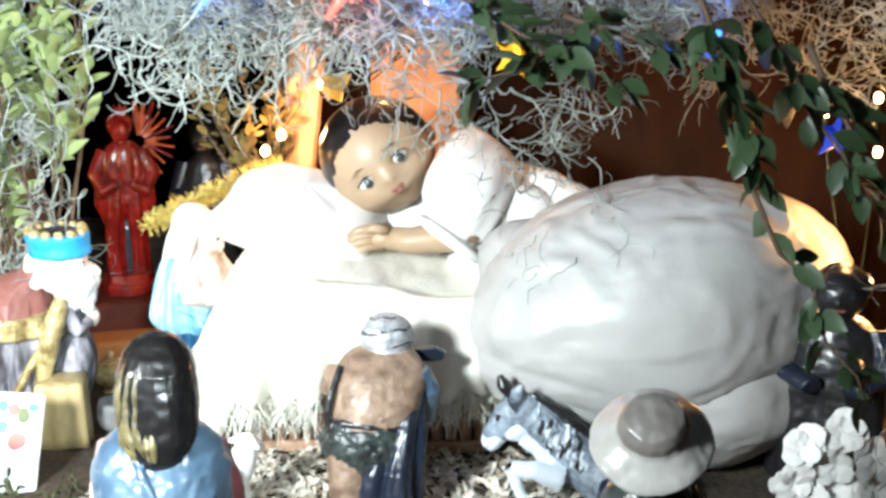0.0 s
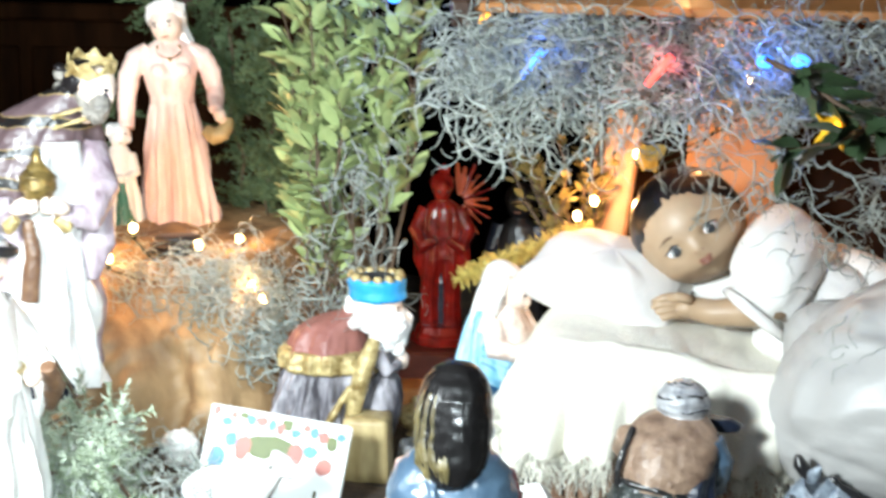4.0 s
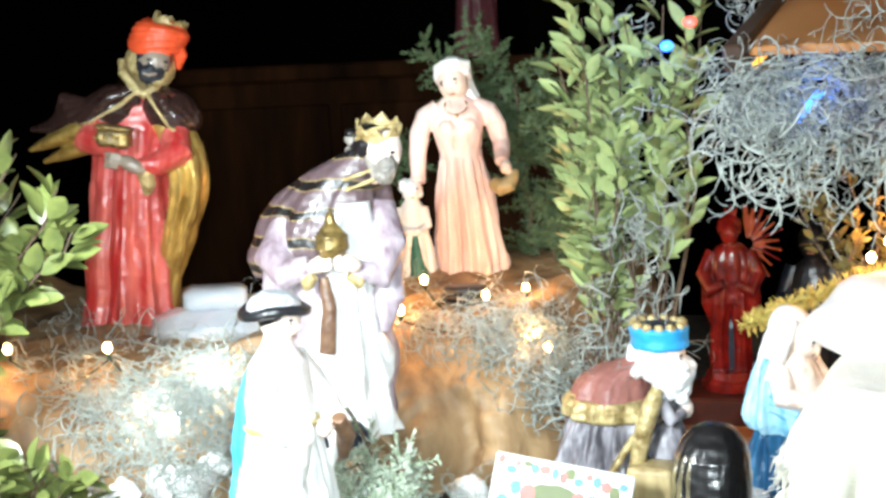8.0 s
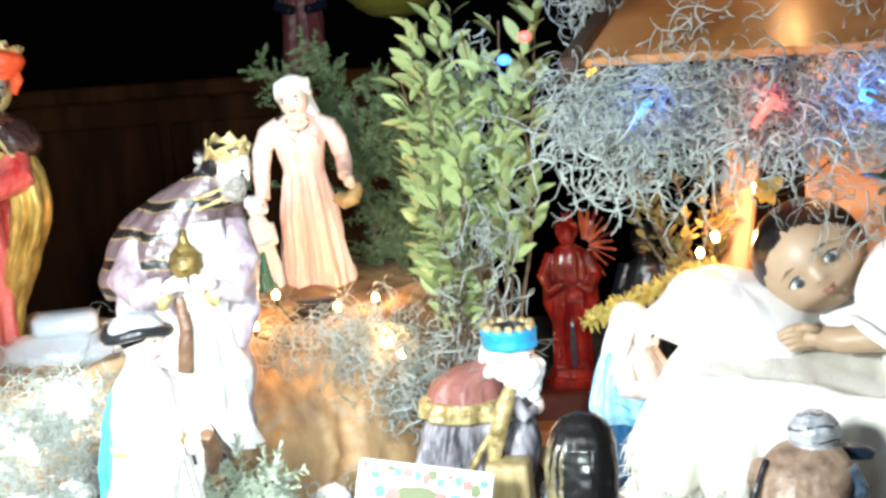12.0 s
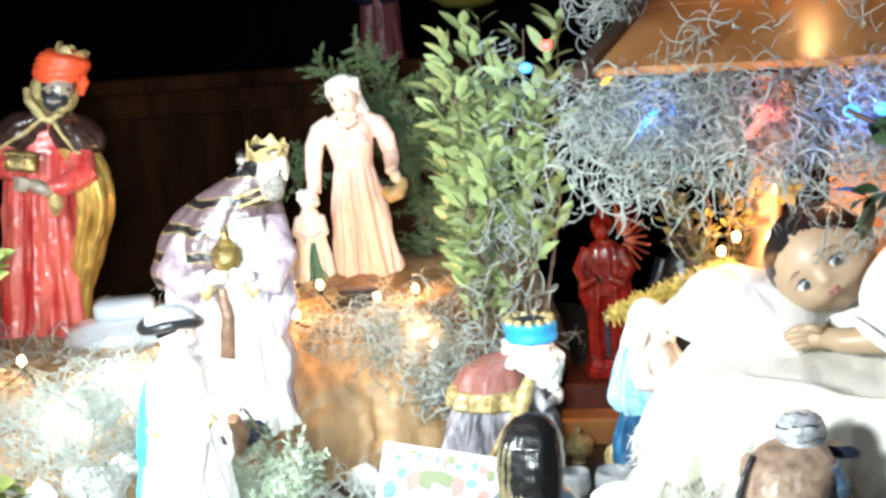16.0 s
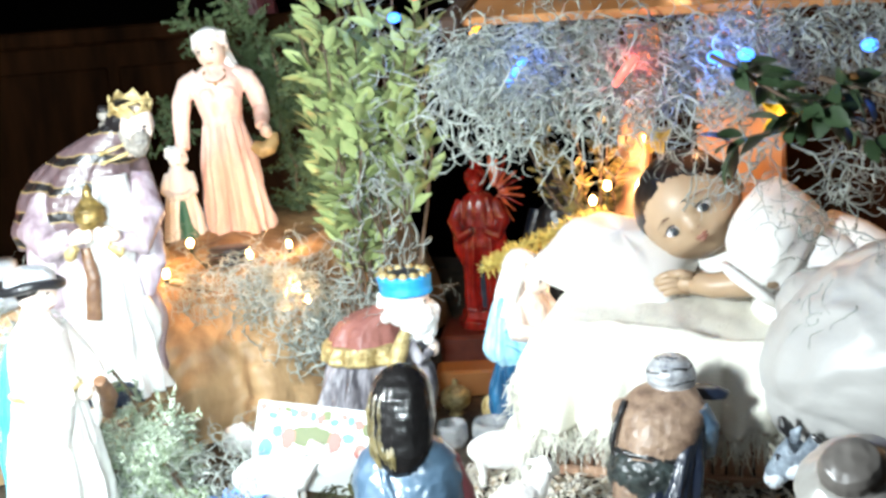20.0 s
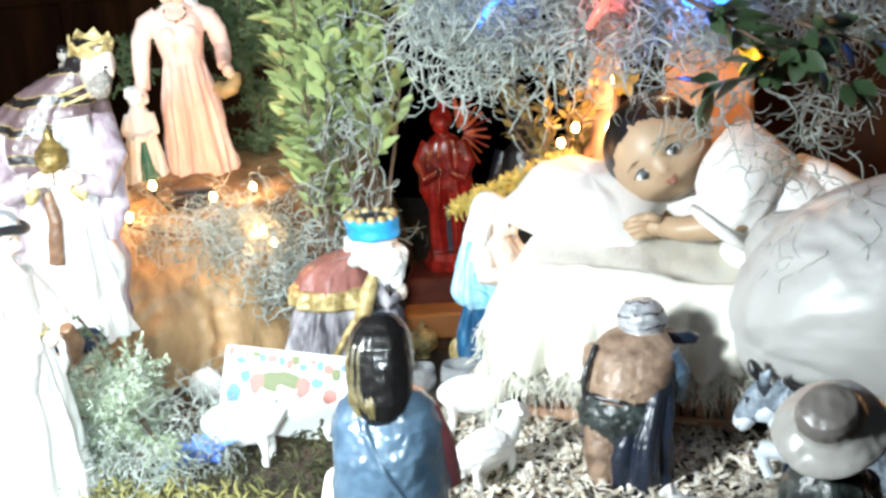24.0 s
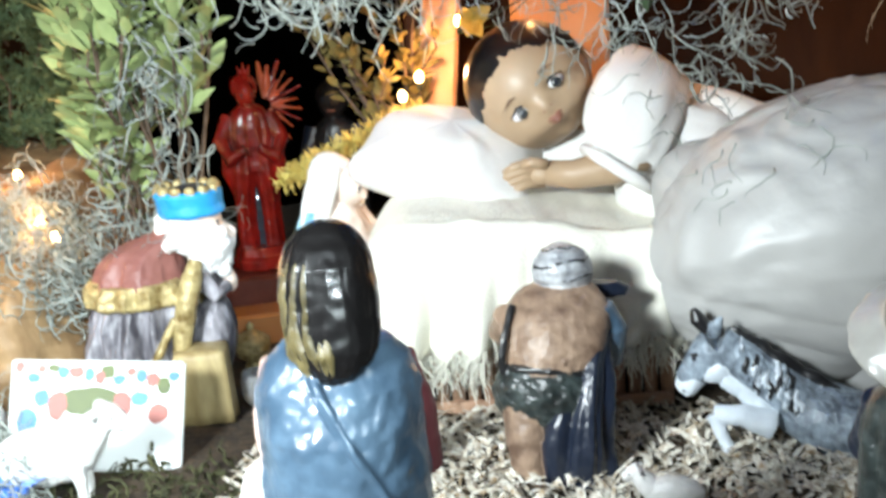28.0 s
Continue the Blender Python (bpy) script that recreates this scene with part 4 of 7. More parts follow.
def baby_doll():
    """Head on the pillow, turned to the viewer, one arm under the chin."""
    s = Sculpt()
    c = Vector((-0.071, 1.396, 0.236))
    turn = Euler((radians(6), radians(-40), radians(4))).to_matrix()

    def skull(u):
        cheek = 0.07 * max(0, -u.y) * max(0, 0.3 - abs(u.z + 0.35)) / 0.3
        jaw = -0.10 * max(0, -u.z - 0.4)
        nose = 0.17 * math.exp(-((u.x / 0.13) ** 2 + ((u.z + 0.09) / 0.12) ** 2)) if u.y < 0 else 0
        mouth = 0.05 * math.exp(-((u.x / 0.20) ** 2 + ((u.z + 0.33) / 0.09) ** 2)) if u.y < 0 else 0
        chin = 0.06 * math.exp(-((u.x / 0.2) ** 2 + ((u.z + 0.72) / 0.12) ** 2)) if u.y < 0 else 0
        sock = sum(-0.07 * math.exp(-(((u.x - sx) / 0.17) ** 2 + ((u.z - 0.02) / 0.11) ** 2)) for sx in (-0.38, 0.38)) if u.y < 0 else 0
        return 1 + cheek + jaw + nose + mouth + chin + sock

    deg = [math.degrees(a) for a in turn.to_euler()]
    s.ball(c, (0.062, 0.060, 0.066), SKIN, deg, 56, 44, skull)

    def at(x, y, z):
        return c + turn @ Vector((x, y, z))

    cap, rings = turn @ Euler((radians(-36), radians(6), 0)).to_matrix(), []
    for i in range(25):
        ring = []
        for j in range(72):
            a = 2 * math.pi * j / 72
            most = math.pi * (0.520 + 0.035 * math.cos(2 * a) + 0.012 * noise.noise(Vector((5 * math.cos(a), 5 * math.sin(a), 1))) + 0.008 * math.sin(23 * a))
            th = most * i / 24
            u = Vector((math.sin(th) * math.cos(a), math.sin(th) * math.sin(a), math.cos(th)))
            k = 1 + 0.012 * noise.noise(u * 9) + 0.010 * noise.noise(Vector((u.x * 30, u.y * 8, u.z * 8))) - 0.035 * (i / 24) ** 6
            ring.append(at(0, 0.005, 0.003) + cap @ Vector((u.x * 0.0660 * k, u.y * 0.0655 * k, u.z * 0.0685 * k)))
        rings.append(ring)
    s.grid(rings, BLACK_HAIR)
    for x in (-0.0225, 0.0225):
        s.ball(at(x, -0.0515, 0.0015), (0.0100, 0.006, 0.0058), EYE_WHITE_AND_GLINT, deg, 16, 10)
        s.ball(at(x + 0.001, -0.0565, 0.0012), (0.0054, 0.0026, 0.0054), IRIS, deg, 16, 10)
        s.ball(at(x + 0.001, -0.0583, 0.0012), (0.0024, 0.0014, 0.0026), EYE_DARK, deg, 12, 8)
        # White dot set on each iris as its glint.
        s.ball(at(x - 0.0018, -0.0595, 0.0034), 0.0010, EYE_WHITE_AND_GLINT, deg, 8, 6)
        s.tube([at(x - 0.012, -0.0535, 0.004), at(x, -0.0575, 0.0092), at(x + 0.012, -0.0535, 0.005)], [0.0006, 0.0016, 0.0006], EYE_DARK, 6)
        s.tube([at(x - 0.013, -0.0535, 0.015), at(x, -0.0575, 0.0205), at(x + 0.013, -0.0535, 0.016)], [0.0003, 0.0010, 0.0003], SASH_BROWN, 6)
    s.tube([at(-0.0105, -0.0588, -0.0218), at(-0.004, -0.0628, -0.0207), at(0, -0.0630, -0.0216), at(0.004, -0.0628, -0.0207), at(0.0105, -0.0588, -0.0218)], [0.001, 0.0024, 0.0022, 0.0024, 0.001], LIP, 8)
    s.tube([at(-0.008, -0.0600, -0.0243), at(0, -0.0632, -0.0258), at(0.008, -0.0600, -0.0243)], [0.001, 0.0030, 0.001], LIP, 8)
    for x in (-0.0042, 0.0042):
        s.ball(at(x, -0.0655, -0.0095), (0.0017, 0.0015, 0.0010), LIP, deg, 8, 6)
    s.ball(at(0.060, 0.006, -0.010), (0.007, 0.012, 0.016), SKIN, deg, 14, 10)
    s.tube([(-0.055, 1.42, 0.200), (0.0, 1.415, 0.195), (0.06, 1.405, 0.195)], [0.030, 0.028, 0.036], SKIN, 16)
    # forearm and hand
    s.tube([(0.035, 1.33, 0.172), (0.0, 1.325, 0.163), (-0.035, 1.325, 0.158), (-0.060, 1.330, 0.160)], [0.022, 0.020, 0.016, 0.014], SKIN, 16, 0.9)
    s.ball((-0.064, 1.332, 0.160), (0.020, 0.016, 0.012), SKIN, (0, 0, 0), 16, 12)
    for i, dz in enumerate((0.009, 0.003, -0.003, -0.009)):
        reach = 0.003 * abs(i - 1.3)
        s.tube([(-0.064, 1.330, 0.160 + dz), (-0.082, 1.3225, 0.162 + dz * 1.1), (-0.096 + reach, 1.320, 0.159 + dz * 1.2), (-0.106 + reach, 1.322, 0.153 + dz * 1.2)], [0.0056, 0.0052, 0.0047, 0.0032], SKIN, 10)
    s.tube([(-0.060, 1.322, 0.170), (-0.074, 1.318, 0.174), (-0.084, 1.320, 0.171)], [0.006, 0.0055, 0.004], SKIN, 8)
    # puffed sleeves and bodice
    wr = lambda u: 1 + 0.09 * noise.noise(u * 3.1) + 0.05 * abs(noise.noise(u * 8))
    rings = []
    for i in range(15):
        t = i / 14
        p = Vector((0.060, 1.394, 0.246)).lerp(Vector((0.004, 1.328, 0.164)), t) + Vector((0, -0.012, 0.012)) * math.sin(math.pi * t)
        axis = Vector((-0.62, -0.40, -0.68)).normalized()
        side = axis.cross(Vector((0, 1, 0))).normalized()
        up = axis.cross(side)
        r = 0.020 + 0.030 * math.sin(math.pi * min(1.0, 0.22 + 0.56 * t)) - (0.006 if i > 12 else 0)
        rings.append([p + (side * math.cos(2 * math.pi * j / 48) * r + up * math.sin(2 * math.pi * j / 48) * r * 0.8) * (1 + 0.03 * math.sin(2 * math.pi * j / 48 * 9 + 3 * t) + 0.06 * noise.noise(Vector((3 * math.cos(2 * math.pi * j / 48), 3 * math.sin(2 * math.pi * j / 48), 4 * t)))) for j in range(48)])
    s.grid(rings, WHITE_CLOTH)
    s.tube([(-0.024, 1.322, 0.184), (-0.008, 1.300, 0.177), (0.020, 1.293, 0.158), (0.044, 1.308, 0.138)], [0.005, 0.007, 0.007, 0.005], WHITE_CLOTH, 10)
    s.ball((0.052, 1.345, 0.128), (0.046, 0.045, 0.028), WHITE_CLOTH, (0, 8, 0), 40, 28, wr)
    s.ball((-0.004, 1.412, 0.172), (0.066, 0.030, 0.036), WHITE_CLOTH, (0, 0, 0), 30, 20, wr)
    s.ball((0.085, 1.375, 0.165), (0.065, 0.05, 0.050), WHITE_CLOTH, (0, 20, 0), 30, 20, wr)
    s.tube([(0.085, 1.41, 0.205), (0.12, 1.39, 0.195), (0.15, 1.36, 0.185)], [0.026, 0.028, 0.026], WHITE_CLOTH, 16)
    s.build("baby_doll", "lifelike painted baby doll with black hair lying on a pillow", "doll")


GOWN = []


def gown():
    def drape(u):
        k = 1 + 0.06 * noise.noise(u * 1.6 + Vector((3, 1, 2)))
        w = u + Vector((noise.noise(u * 1.7), 0, noise.noise(u * 1.7 + Vector((0, 7, 0))))) * 0.4
        p, q = w.x * 0.80 - w.z * 0.60, w.x * 0.60 + w.z * 0.80
        k += 0.020 * (0.4 - abs(noise.noise(Vector((p * 1.1, u.y * 2, q * 3.6))))) + 0.008 * (0.4 - abs(noise.noise(Vector((p * 2.0 + 4, u.y * 3, q * 8.5)))))
        k += 0.045 * (0.4 - abs(noise.noise(w * 3.4 + Vector((2, 5, 1))))) + 0.016 * max(0.0, noise.noise(w * 7.5)) + 0.010 * (0.4 - abs(noise.noise(w * 13)))
        d = abs(u.x * 0.45 + u.z * 0.89 + 0.25 + 0.12 * noise.noise(u * 1.5))
        e = abs(u.x * 0.55 + u.z * 0.83 + 0.55 + 0.12 * noise.noise(u * 1.5))
        return k - 0.013 * math.exp(-(d / 0.016) ** 2) - 0.012 * math.exp(-(e / 0.016) ** 2)

    thing = empty("satin_gown", "billowing white satin gown spread over the doll's legs", "gown")
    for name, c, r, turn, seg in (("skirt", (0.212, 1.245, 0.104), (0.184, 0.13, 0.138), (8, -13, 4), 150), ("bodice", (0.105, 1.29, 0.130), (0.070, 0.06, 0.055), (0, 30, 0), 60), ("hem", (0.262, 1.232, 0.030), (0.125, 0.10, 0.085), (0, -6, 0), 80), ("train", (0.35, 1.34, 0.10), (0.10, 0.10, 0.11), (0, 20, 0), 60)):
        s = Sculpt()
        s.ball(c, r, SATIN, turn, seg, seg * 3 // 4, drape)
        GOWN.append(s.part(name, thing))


# ---- statues, each facing -y before it is turned ----
def head(s, c, r, skin, beard=None, hair=None, tilt=(0, 0, 0), eyes=True):
    c = Vector(c)
    m = Euler([radians(a) for a in tilt]).to_matrix()

    def face(u):
        nose = 0.20 * math.exp(-((u.x / 0.16) ** 2 + ((u.z + 0.1) / 0.18) ** 2)) if u.y < 0 else 0
        return 1 + nose - 0.08 * max(0, -u.z - 0.5)

    s.ball(c, (r * 0.86, r * 0.95, r * 1.12), skin, tilt, 24, 20, face)
    if eyes:
        for x in (-0.34, 0.34):
            s.ball(c + m @ Vector((x * r, -0.78 * r, 0.12 * r)), (0.16 * r, 0.1 * r, 0.08 * r), EYE_DARK, tilt, 8, 6)
            s.tube([c + m @ Vector(((x - 0.2) * r, -0.80 * r, 0.32 * r)), c + m @ Vector(((x + 0.2) * r, -0.80 * r, 0.34 * r))], 0.05 * r, hair or EYE_DARK, 6)
    s.tube([c + m @ Vector((-0.2 * r, -0.84 * r, -0.5 * r)), c + m @ Vector((0.2 * r, -0.84 * r, -0.5 * r))], 0.07 * r, LIP, 6)
    if beard:
        s.ball(c + m @ Vector((0, -0.52 * r, -0.85 * r)), (0.62 * r, 0.5 * r, 0.75 * r), beard, tilt, 20, 14, lambda u: 1 + 0.12 * noise.noise(u * 5))
    if hair:
        s.ball(c + m @ Vector((0, 0.18 * r, 0.12 * r)), (0.98 * r, 0.95 * r, 1.12 * r), hair, [tilt[0] - 35, tilt[1], tilt[2]], 24, 14, lambda u: 1 + 0.05 * noise.noise(u * 6), span=(0, 0.55))


def red_king(m):
    s = Sculpt()
    s.loft([(-0.004, 0, 0, 0.056, 0.048, 0.06), (-0.004, 0, 0.02, 0.054, 0.047, 0.09), (-0.006, 0, 0.10, 0.047, 0.041, 0.09), (-0.006, 0, 0.20, 0.043, 0.036, 0.06), (-0.002, 0, 0.26, 0.044, 0.034, 0.02), (0.008, 0, 0.31, 0.026, 0.024)], RED_PAINT, 64, 10)
    # gold lining of the open cloak, swung out at the elbow and tapering to the hem
    s.loft([(0.040, 0.016, 0.01, 0.010, 0.016, 0.06), (0.044, 0.012, 0.07, 0.013, 0.022, 0.10), (0.054, 0.002, 0.13, 0.018, 0.030, 0.14), (0.064, -0.008, 0.18, 0.022, 0.034, 0.14), (0.064, -0.014, 0.215, 0.023, 0.034, 0.10), (0.050, -0.010, 0.255, 0.024, 0.030, 0.05), (0.028, -0.004, 0.285, 0.022, 0.024), (0.02, 0, 0.305, 0.014, 0.018)], GOLD, 44, 5)
    s.tube([(-0.030, -0.022, 0.262), (-0.062, -0.024, 0.256), (-0.095, -0.020, 0.240), (-0.122, -0.014, 0.226)], [0.016, 0.020, 0.016, 0.005], GOLD, 18, 0.6)
    s.tube([(-0.040, -0.024, 0.240), (-0.074, -0.022, 0.228), (-0.104, -0.016, 0.212)], [0.018, 0.016, 0.005], GOLD, 16, 0.6)
    # dark cape: two wings that part below the throat
    for sx, span in ((-1, 1.0), (1, 0.1)):
        for k in range(5):
            a = k / 4
            s.tube([(0.012 + sx * 0.004, -0.030, 0.314 - 0.004 * k), (0.006 + sx * (0.030 + 0.012 * a), -0.034 + 0.016 * a, 0.300 - 0.016 * a), (sx * (0.050 + 0.012 * span + 0.022 * span * a), -0.024 + 0.018 * a, 0.284 - 0.028 * (1 - a) + 0.008 * a), (sx * (0.058 + 0.020 * span + 0.044 * span * (1 - 0.5 * a)), -0.010 + 0.016 * a, 0.262 - 0.010 * (1 - a))], [0.006, 0.012, 0.013, 0.004], BROWN_CAPE, 14, 0.8)
        s.ball((sx * 0.034 + 0.006, 0.000, 0.284), (0.040, 0.042, 0.030), BROWN_CAPE, (0, sx * 26, 0), 30, 18, lambda u: 1 + 0.05 * noise.noise(u * 5))
        s.tube([(0.012 + sx * 0.003, -0.040, 0.312), (0.010 + sx * 0.020, -0.048, 0.292), (sx * 0.046, -0.044, 0.268), (sx * (0.066 + 0.014 * span), -0.030, 0.256)], [0.0030, 0.0026, 0.0022, 0.0014], PALE_GOLD, 8)
    # sleeves, pale hands, casket
    s.tube([(0.045, -0.012, 0.268), (0.056, -0.044, 0.236), (0.034, -0.066, 0.222), (0.018, -0.070, 0.222)], [0.018, 0.019, 0.014, 0.008], RED_PAINT, 16)
    s.tube([(-0.035, -0.014, 0.270), (-0.046, -0.044, 0.244), (-0.018, -0.062, 0.238)], [0.018, 0.018, 0.012], RED_PAINT, 16)
    s.ball((0.010, -0.074, 0.222), (0.018, 0.009, 0.009), ASHEN_SKIN, (0, 26, 0))
    for k in range(4):
        s.tube([(-0.002 - 0.001 * k, -0.078, 0.232 - 0.005 * k), (-0.012, -0.081, 0.234 - 0.005 * k), (-0.020, -0.078, 0.234 - 0.005 * k)], [0.0026, 0.0025, 0.0018], ASHEN_SKIN, 8)
    s.tube([(0.022, -0.066, 0.218), (0.028, -0.064, 0.196), (0.026, -0.060, 0.184)], [0.010, 0.009, 0.004], PALE_GOLD, 10)
    slab(s, (-0.012, -0.066, 0.252), (0.038, 0.024, 0.020), OLD_GOLD, 0.003, (0, 4, 0))
    slab(s, (-0.012, -0.066, 0.265), (0.042, 0.027, 0.006), OLD_GOLD, 0.002, (0, 4, 0))
    for k in range(4):
        s.ball((-0.030 + 0.011 * k, -0.082, 0.253 + 0.001 * k), 0.0026, GOLD, seg=8, rows=6)
    # pale gold hood round the face, pointed below the chin
    s.ball((0.012, 0.006, 0.340), (0.031, 0.026, 0.033), PALE_GOLD, (0, 8, 0), 30, 20)
    s.tube([(-0.018, -0.012, 0.346), (-0.012, -0.026, 0.330), (0.004, -0.036, 0.314), (0.014, -0.040, 0.306), (0.026, -0.034, 0.316), (0.038, -0.022, 0.334)], [0.0045, 0.006, 0.006, 0.006, 0.006, 0.0045], PALE_GOLD, 10)
    head(s, (0.022, -0.016, 0.346), 0.0215, ASHEN_SKIN, tilt=(14, 8, 20), hair=EYE_DARK)
    s.ball((0.022, -0.032, 0.331), (0.0150, 0.0085, 0.0130), BEARD_DARK, (10, -14, 16), 28, 18, lambda u: 1 + 0.14 * noise.noise(u * 7))
    s.tube([(0.006, -0.026, 0.345), (0.009, -0.033, 0.338), (0.016, -0.038, 0.334)], [0.003, 0.0045, 0.005], BEARD_DARK, 8)
    s.tube([(0.014, -0.0405, 0.3325), (0.022, -0.0425, 0.3310), (0.030, -0.0395, 0.3335)], [0.001, 0.0018, 0.001], ASHEN_SKIN, 6)
    for i in range(7):
        z, r = 0.364 + 0.0048 * i, (0.0275, 0.0300, 0.0312, 0.0310, 0.0296, 0.0268, 0.0215)[i]
        s.tube([(0.021 + 0.0012 * i + r * math.cos(a), -0.003 + r * 0.95 * math.sin(a), z + 0.004 * math.sin(a + 0.9 * i)) for a in np.linspace(0, 2 * math.pi, 26)], 0.0046, TURBAN_RED, 8)
    s.ball((0.026, -0.002, 0.378), (0.027, 0.026, 0.020), TURBAN_RED)
    s.tube([(0.044, -0.010, 0.374), (0.050, -0.002, 0.356), (0.047, 0.002, 0.338)], [0.009, 0.008, 0.003], TURBAN_RED, 10)
    s.ball((0.046, -0.018, 0.384), (0.004, 0.003, 0.005), GREEN_PAINT, seg=10, rows=8)
    s.crown((0.034, 0, 0.392), 0.0200, 0.014, PALE_GOLD, 7, (0, 20, 0))
    s.build("king_statue", "painted plaster king in red robe, gold-lined cloak and red turban", "statue", m)


def purple_king(m):
    """Bowing forward over an incense pot."""
    s = Sculpt()
    s.loft([(-0.006, 0.01, 0, 0.064, 0.050, 0.05), (-0.006, 0.01, 0.05, 0.062, 0.048, 0.08), (-0.010, 0.008, 0.12, 0.062, 0.048, 0.08), (-0.016, 0, 0.18, 0.060, 0.048, 0.05), (-0.012, 0, 0.24, 0.056, 0.044)], LILAC, 64, 8)
    s.loft([(0.010, -0.030, 0.004, 0.046, 0.028, 0.16), (0.008, -0.034, 0.08, 0.040, 0.028, 0.20), (0.008, -0.036, 0.16, 0.032, 0.024, 0.14), (0.018, -0.040, 0.215, 0.028, 0.022, 0.05), (0.024, -0.034, 0.275, 0.020, 0.018)], WHITE_PAINT, 64, 8)
    s.loft([(-0.030, 0.018, 0.185, 0.066, 0.050, 0.08), (-0.024, 0.014, 0.215, 0.076, 0.062, 0.08), (-0.014, 0.010, 0.250, 0.074, 0.060, 0.07), (-0.003, 0.006, 0.282, 0.062, 0.050, 0.05), (0.014, -0.002, 0.306, 0.045, 0.038, 0.02), (0.034, -0.012, 0.328, 0.024, 0.022)], BANDED, 72, 6)
    # hanging sleeves and the lap
    s.tube([(-0.050, -0.008, 0.255), (-0.068, -0.040, 0.215), (-0.050, -0.064, 0.200), (-0.022, -0.072, 0.212)], [0.022, 0.024, 0.019, 0.011], LILAC, 22, 0.9)
    s.tube([(-0.062, -0.034, 0.205), (-0.066, -0.040, 0.165), (-0.056, -0.036, 0.120)], [0.022, 0.020, 0.006], LILAC, 18, 0.6)
    s.tube([(0.050, -0.005, 0.265), (0.062, -0.034, 0.225), (0.050, -0.060, 0.196), (0.022, -0.072, 0.206)], [0.020, 0.022, 0.018, 0.011], LILAC, 22, 0.9)
    s.tube([(0.056, -0.030, 0.205), (0.060, -0.036, 0.165), (0.052, -0.034, 0.125)], [0.020, 0.018, 0.006], LILAC, 18, 0.6)
    for x in (-0.030, 0.034):
        s.tube([(x, -0.066, 0.196), (x * 0.9, -0.074, 0.190), (x * 0.6, -0.078, 0.200)], [0.006, 0.008, 0.006], PALE_GOLD, 10)
    for sx in (-1, 1):
        s.ball((0.006 + sx * 0.016, -0.082, 0.214), (0.015, 0.010, 0.009), PALE_SKIN, (0, sx * 24, 0))
        for k in range(4):
            s.tube([(0.006 + sx * (0.012 - 0.001 * k), -0.090, 0.208 + 0.005 * k), (0.006 + sx * 0.002, -0.094, 0.212 + 0.005 * k)], 0.0024, PALE_SKIN, 8)
    s.loft([(0.004, -0.084, 0.222, 0.012, 0.011), (0.004, -0.084, 0.232, 0.019, 0.017), (0.004, -0.084, 0.242, 0.0175, 0.016), (0.004, -0.084, 0.245, 0.019, 0.017), (0.004, -0.084, 0.252, 0.012, 0.011), (0.004, -0.084, 0.260, 0.006, 0.006), (0.004, -0.084, 0.266, 0.0045, 0.0045), (0.004, -0.084, 0.274, 0.001, 0.001)], OLD_GOLD, 24)
    # sash ends and the dark shoe hem
    s.tube([(-0.010, -0.064, 0.196), (-0.004, -0.070, 0.160), (-0.010, -0.070, 0.110)], [0.006, 0.009, 0.010], SASH_BROWN, 10, 0.7)
    s.loft([(0.0, -0.052, 0.000, 0.036, 0.022, 0.03), (0.0, -0.054, 0.014, 0.034, 0.020, 0.05), (0.0, -0.050, 0.026, 0.026, 0.014)], NIGHT_BLUE, 30, 6)
    # green and gold collar, beard, hair, crown
    s.tube([(0.036 + 0.029 * math.cos(a), -0.018 + 0.027 * math.sin(a), 0.308 + 0.010 * math.cos(a)) for a in np.linspace(0, 6.28, 30)], 0.0020, GREEN_PAINT, 10)
    for dz in (-0.006, 0.006):
        s.tube([(0.036 + 0.030 * math.cos(a), -0.018 + 0.028 * math.sin(a), 0.302 + dz + 0.010 * math.cos(a)) for a in np.linspace(0, 6.28, 30)], 0.0022, PALE_GOLD, 8)
    s.tube([(0.040, -0.010, 0.300), (0.048, -0.018, 0.330)], [0.018, 0.016], PALE_SKIN, 16)
    head(s, (0.062, -0.032, 0.332), 0.0215, PALE_SKIN, None, None, (26, 0, 58))
    s.ball((0.064, -0.042, 0.311), (0.012, 0.012, 0.018), GREY_BEARD, (20, 0, 50), 28, 20, lambda u: 1 + 0.18 * noise.noise(Vector((u.x * 7, u.y * 7, u.z * 3))))
    s.tube([(0.044, -0.032, 0.326), (0.050, -0.040, 0.312), (0.058, -0.046, 0.304)], [0.006, 0.007, 0.007], GREY_BEARD, 10)
    rng = random.Random(6)
    for k in range(26):
        a, h = rng.uniform(0.6, 4.2), rng.uniform(0.316, 0.352)
        p = Vector((0.046 + 0.023 * math.cos(a), -0.018 + 0.022 * math.sin(a), h))
        s.ball(p, rng.uniform(0.006, 0.0085), BLACK_HAIR if k % 4 else GREY_BEARD, seg=10, rows=8)
    s.ball((0.046, -0.018, 0.338), (0.023, 0.022, 0.024), BLACK_HAIR, (0, 0, 0), 22, 16)
    s.crown((0.056, -0.026, 0.349), 0.0245, 0.018, PALE_GOLD, 8, (20, -8, 40))
    s.tube([(0.056 + 0.0247 * math.cos(a), -0.026 + 0.0238 * math.sin(a), 0.351 - 0.010 * math.sin(a - 0.7) - 0.001) for a in np.linspace(0, 6.28, 30)], 0.0026, PALE_GOLD, 8)
    s.build("king_statue", "bowing painted king with gold crown, mauve cape and incense pot", "statue", m)


